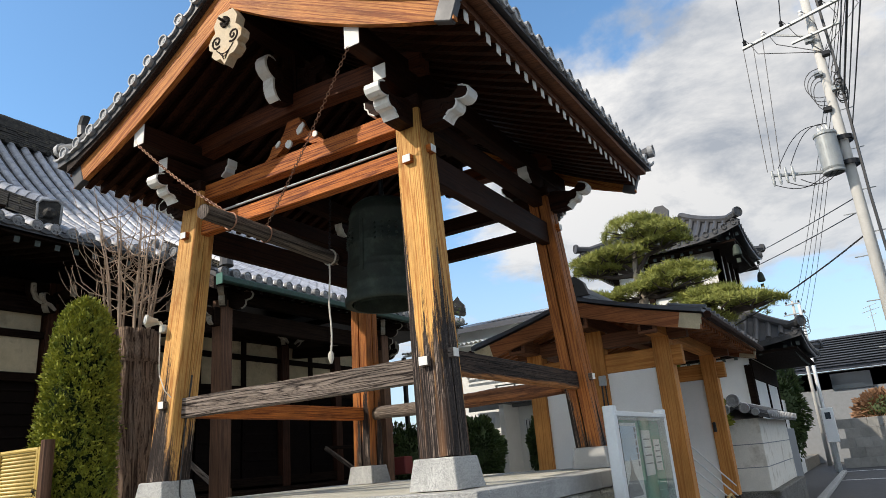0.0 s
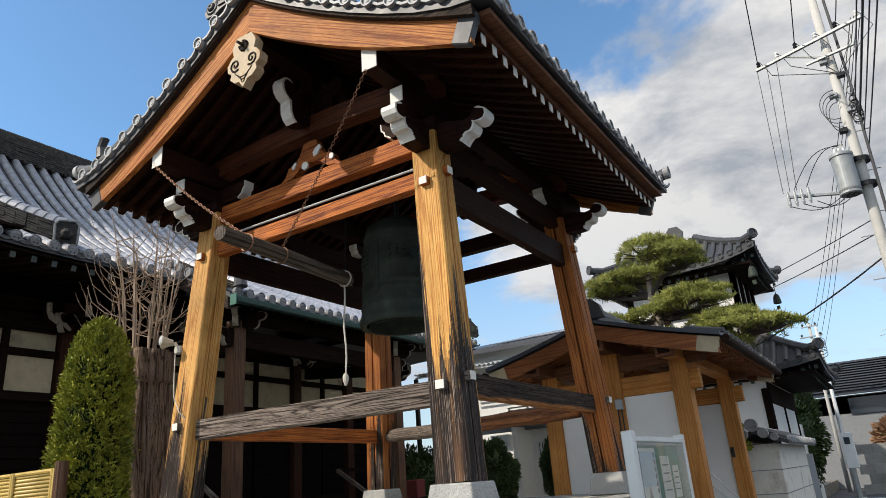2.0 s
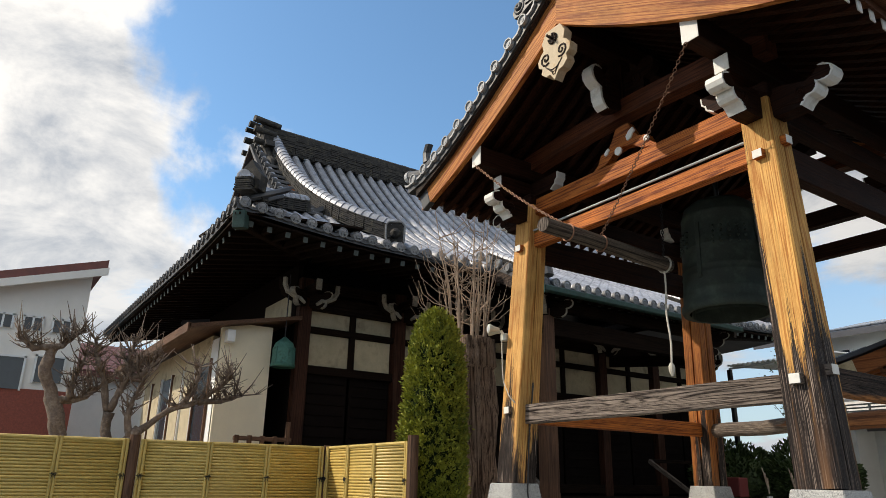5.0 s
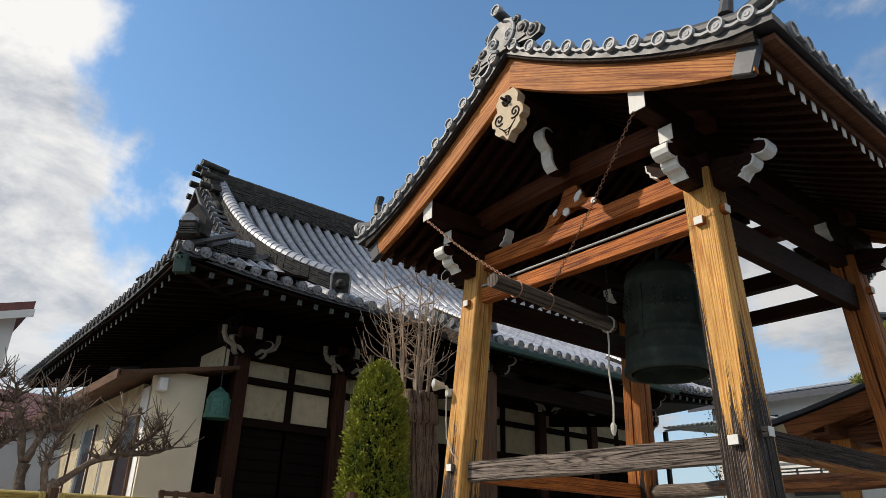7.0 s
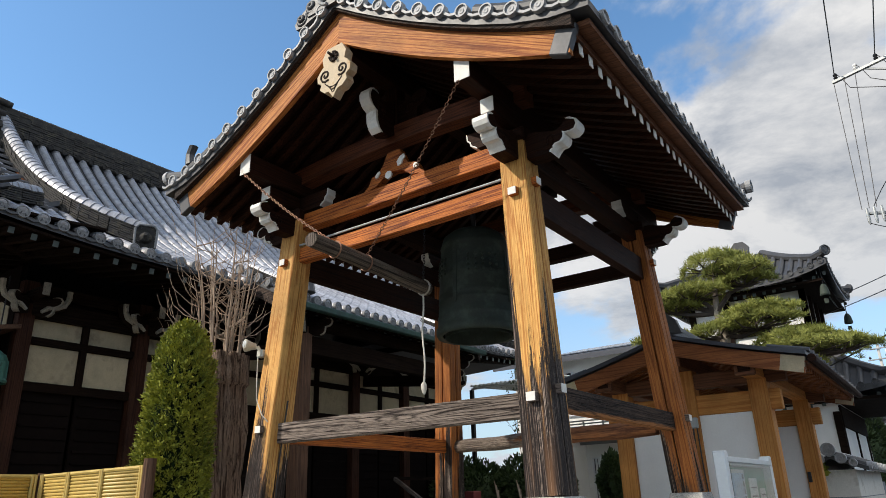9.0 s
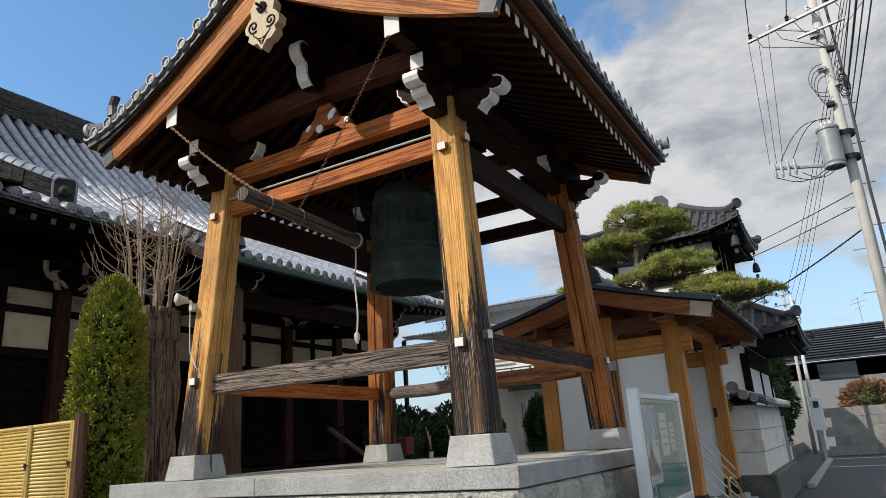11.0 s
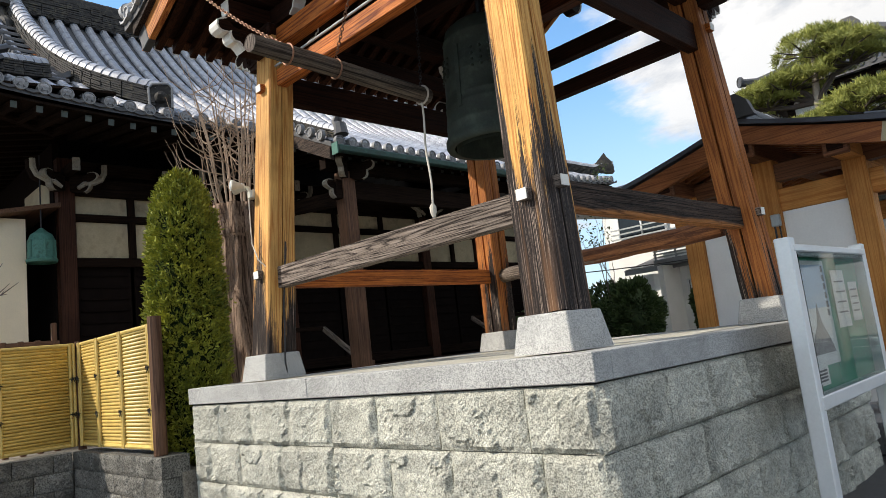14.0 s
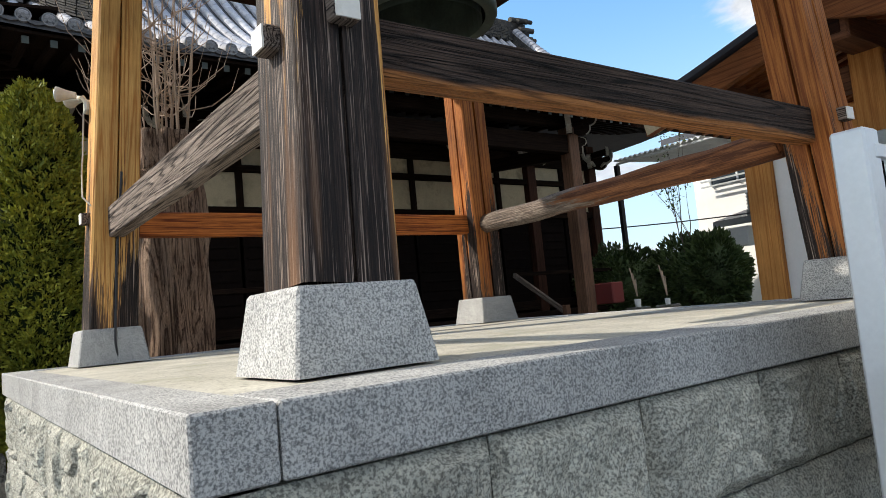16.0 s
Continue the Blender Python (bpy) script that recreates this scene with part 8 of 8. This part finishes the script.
bm = bmesh.new()
rnd = random.Random(8)
for k in range(11):
    c = Vector((PX + 0.20, PY - 0.12, 8.5 + rnd.uniform(-0.35, 0.35)))
    r = rnd.uniform(0.08, 0.19)
    tilt = rnd.uniform(-0.5, 0.5)
    tube([c + Vector((r * 0.6 * math.cos(a), r * tilt * math.sin(a), r * math.sin(a))) for a in [6.283 * j / 14 for j in range(15)]], 0.011, 4, bm)
for k in range(4):
    z, w = 8.3 + 0.10 * k, 0.20 + 0.04 * k
    tube([(PX - 0.1 - w * math.sin(a) ** 0.8, PY - 0.18, z + 0.34 * math.cos(a)) for a in [math.pi * j / 12 for j in range(13)]], 0.010, 4, bm)
tube([(PX + 0.2, PY - 0.1, 11.5), (PX + 0.24, PY - 0.1, 9), (PX + 0.2, PY - 0.12, 6), (PX + 0.24, PY - 0.1, 3)], 0.03, 5, bm)
part("cable_tangle", bm, WIRE, pole, "tangled black cable")


def wire(a, b, sag, r=0.010, mat=WIRE, label="thin black overhead power wire"):
    a, b = Vector(a), Vector(b)
    pts = [a + (b - a) * f - Vector((0, 0, sag * 4 * f * (1 - f))) for f in [i / 14 for i in range(15)]]
    w = thing("overhead_wire", a, label, "wire", "overhead wires")
    part("strand", tube(pts, r, 5), mat, w)


for k in range(3):
    wire((PX - 1.43 + 0.22 * k, PY + 0.24 - 0.08 * k, 10.2), (PX - 1.50 + 0.13 * k, PY - 0.30, 6.9), 0.0, 0.008)
for k, (x, z) in enumerate(((-1.38, 10.4), (-0.55, 10.4), (0.3, 10.4), (0.7, 10.4))):
    wire((PX + x, PY - 0.27 - 0.36 * x, z), (PX + x * 0.9 + 1.9, PY - 30, z + 0.6), 0.7, 0.012)
for k in range(4):
    wire((PX + 0.24, PY - 0.1, 8.6 - 0.35 * k), (PX + 1.5, PY - 30, 9.2 - 0.35 * k), 0.5, 0.022 if k == 1 else 0.013)
    wire((PX + 0.56 + 0.06 * k, PY - 0.5, 10.28), (0.0 + 0.12 * k, 33.4, 7.6 - 0.35 * k), 0.35, 0.009)
wire((PX - 0.1, PY, 5.2), (-2.5, 16.0, 3.9), 0.25, 0.018, label="black service cable to the tower")
wire((PX - 0.1, PY, 6.0), (-6.0, 33.0, 9.5), 0.3, 0.012)
wire((PX - 0.1, PY, 5.7), (-6.0, 33.0, 9.0), 0.3, 0.012)
wire((-2.2, 16.0, 3.2), (-12.0, 14.0, 3.4), 0.2, 0.016, label="black cable behind the platform")
fp = thing("far_pole", (-0.1, 33.5, 0), "slim far concrete pole with wires and arms", "utility pole")
part("shaft", tube([(-0.1, 33.5, 0), (-0.1, 33.5, 7.8)], [0.10, 0.06], 12), CONCRETE, fp, smooth=True)
for z, w in ((7.6, 0.7), (7.1, 1.0), (6.6, 0.8), (6.1, 0.6)):
    beam("cross_arm", (-0.1 - w / 2, 33.4, z), (-0.1 + w / 2, 33.4, z + 0.04), 0.06, 0.06, GREY_STEEL, fp)
    for e in (-0.4, 0.4):
        part("insulator", lathe([(0.03, 0.0), (0.06, 0.05), (0.03, 0.12), (0.001, 0.13)], 8), IRON, fp, "", Matrix.Translation((-0.1 + e * w, 33.4, z + 0.05)))
sp = thing("slim_pole", (0.5, 27.5, 0), "slender white street pole beside the wall", "utility pole")
part("shaft", tube([(0.5, 27.5, 0), (0.5, 27.5, 6.6)], [0.085, 0.06], 12), ALUMINIUM, sp, smooth=True)
bm = bmesh.new()
for k in range(5):
    tube([(0.55 + 0.16 * math.sin(a), 27.42, 5.5 + 0.12 * k + 0.16 * math.cos(a)) for a in [6.283 * j / 12 for j in range(13)]], 0.014, 4, bm)
part("cable_coil", bm, WIRE, sp, "coiled black cable")
antenna = thing("roof_antenna", (3.2, 41.0, 6.5), "thin television antenna on the grey house roof", "antenna")
part("mast", tube([(3.2, 41.0, 6.45), (3.2, 41.0, 8.1)], 0.02, 6), GREY_STEEL, antenna)
for z, w in ((8.05, 0.7), (7.8, 0.9), (7.5, 0.5)):
    part("element", tube([(3.2 - w / 2, 41.0, z - 0.1), (3.2 + w / 2, 41.0, z + 0.1)], 0.015, 5), GREY_STEEL, antenna)

# ---- neighbours on the garden side ----
nb = thing("neighbour_house", (-22.0, -6.0, 0), "white house with mono-pitch roof and red brick lower storey", "house")
part("upper_wall", prism([(-2.05, 3.6), (-2.05, 7.15), (-9.5, 4.9), (-9.5, 3.6)], 7.0), SIDING, nb, "pale grey siding", Matrix.Translation((-23.0, 0, 0)) @ pose(0, 0, 0, 0, 0, 90))
part("lower_wall", box((7.04, 7.6, 3.7), (-23.0, -5.8, 1.85), 0.0), BRICK_RED, nb, "red brick cladding")
rows = [[(x, y, z) for x in (-19.1, -27.0)] for y, z in ((-1.75, 7.45), (-9.8, 5.0))]
part("roof", slab(rows, 0.22), ROOF_RED, nb, "thin brown-red roof")
rows = [[(x, y, z) for x in (-19.05, -19.1)] for y, z in ((-1.72, 7.22), (-9.8, 4.78))]
part("fascia", slab(rows, 0.22), SIDING, nb)
for y, z, w, h in ((-4.25, 4.1, 1.9, 0.85), (-2.7, 4.25, 0.7, 0.7), (-2.6, 5.45, 0.45, 0.35), (-3.3, 5.45, 0.45, 0.35), (-4.0, 5.45, 0.45, 0.35)):
    win = part("window", box((0.06, w, h), (-19.47, y, z), 0.0), DARK_GLASS, nb, "window")
    for dy in (-w / 2, 0, w / 2):
        part("window_frame", box((0.09, 0.05, h + 0.06), (-19.45, y + dy, z), 0.0), ALUMINIUM, win)
    part("window_frame", box((0.09, w + 0.05, 0.05), (-19.45, y, z + h / 2), 0.0), ALUMINIUM, win)
nb2 = thing("red_roof_house", (-27, 2.0, 0), "far house with brown-red tiled roof", "house")
part("wall", box((6, 8, 5.1), (-30, 1.5, 2.55), 0.0), SIDING, nb2)
rows = [[(x, y, z) for y in (-3.2, 6.0)] for x, z in ((-26.6, 5.2), (-30, 6.7))]
part("roof", slab(rows, 0.2), ROOF_RED, nb2)
for k in range(10):
    rows = [[(-26.6 - 0.34 * k - e, y, 5.24 + 0.15 * k + e * 0.44 + 0.03) for y in (-3.2, 6.0)] for e in (0.0, 0.30)]
    part("roof_course", slab(rows, 0.04), ROOF_RED, nb2)


def knotted(bm, x, points, r0, r1, rnd, twigs=True):
    """A gnarled bough with swollen joints, spurs and thin upright twigs; points are (y, z)."""
    path, rad = [], []
    for (y0, z0), (y1, z1) in zip(points, points[1:]):
        for f in (0.0, 0.33, 0.66):
            path.append(Vector((x + rnd.uniform(-0.03, 0.03), y0 + (y1 - y0) * f + rnd.uniform(-0.018, 0.018), z0 + (z1 - z0) * f + rnd.uniform(-0.018, 0.018))))
    path.append(Vector((x, *points[-1])))
    for k in range(len(path)):
        rad.append((r0 + (r1 - r0) * k / (len(path) - 1)) * rnd.uniform(0.88, 1.22))
    tube(path, rad, 8, bm)
    if not twigs:
        return
    for k in range(len(path) // 3, len(path)):
        for q in range(7):
            p = path[k]
            o = Vector((rnd.uniform(-1, 1), rnd.uniform(-1, 1), rnd.uniform(-0.1, 1.0))).normalized()
            ln = rnd.uniform(0.12, 0.55) * (0.5 + 0.5 * k / len(path))
            a = p + o * ln * 0.5 + Vector((0, 0, 0.02))
            tip = p + o * ln + Vector((rnd.uniform(-0.05, 0.05), rnd.uniform(-0.05, 0.05), ln * 0.35))
            tube([p, a, tip], [0.014, 0.009, 0.004], 5, bm)
            for s in range(2):
                t = a + Vector((rnd.uniform(-1, 1), rnd.uniform(-1, 1), rnd.uniform(0, 1.2))).normalized() * rnd.uniform(0.06, 0.16)
                tube([a, t], [0.007, 0.003], 4, bm)


PLUM_BARK = plain("plum_bark", (0.15, 0.11, 0.085), 0.9, vary=0.45, scale=16.0, relief=0.9, dist=0.012, grime=(0.26, 0.22, 0.18))
PLUMS = (
    (-9.4, [(-3.1, 0.6), (-3.15, 2.05), (-3.22, 2.36), (-3.38, 2.73), (-3.5, 3.04), (-3.42, 3.37)], 0.13, (
        [(-3.27, 2.57), (-3.03, 2.62), (-2.85, 2.72), (-2.7, 2.85)], [(-3.42, 3.33), (-3.68, 3.30), (-3.88, 3.42)], [(-3.42, 3.3), (-3.3, 3.42), (-3.12, 3.6)], [(-3.12, 2.6), (-3.1, 2.85), (-3.0, 3.25)])),
    (-9.2, [(-2.55, 0.6), (-2.57, 2.05), (-2.58, 2.45)], 0.12, (
        [(-2.58, 2.42), (-2.73, 2.91), (-2.85, 3.2), (-2.92, 3.47)], [(-2.58, 2.47), (-2.48, 2.78), (-2.38, 3.03), (-2.27, 3.25)], [(-2.42, 2.95), (-2.2, 3.05), (-2.0, 3.3)], [(-2.4, 3.0), (-2.45, 3.25), (-2.35, 3.5)])),
    (-9.0, [(-2.38, 0.6), (-2.35, 2.0), (-2.18, 2.23)], 0.11, (
        [(-2.2, 2.2), (-1.79, 2.53), (-1.39, 2.67), (-1.08, 2.92), (-0.9, 3.1)], [(-1.7, 2.55), (-1.5, 2.8), (-1.42, 3.2)], [(-1.39, 2.67), (-1.05, 2.72), (-0.72, 2.82)], [(-2.3, 2.1), (-2.36, 2.5), (-2.25, 2.9)])))
for k, (x, stem, r, boughs) in enumerate(PLUMS):
    t = thing("plum_tree", (x, stem[0][0], 0.6), "bare pruned plum tree with knotted dark branches", "tree", "plum trees")
    rnd = random.Random(31 + k)
    bm = bmesh.new()
    knotted(bm, x, stem, r * 0.8, r * 0.55, rnd, False)
    part("trunk", bm, PLUM_BARK, t, smooth=True)
    for b in boughs:
        bm = bmesh.new()
        knotted(bm, x, b, r * 0.46, 0.022, rnd)
        part("branch", bm, PLUM_BARK, t, smooth=True)
bush("garden_shrub", (-10.5, -5.0, 1.5), (0.6, 0.8, 0.7), "small garden shrub behind the fence", DRY_LEAF, 1500, 0.07, 71, base=0.62)
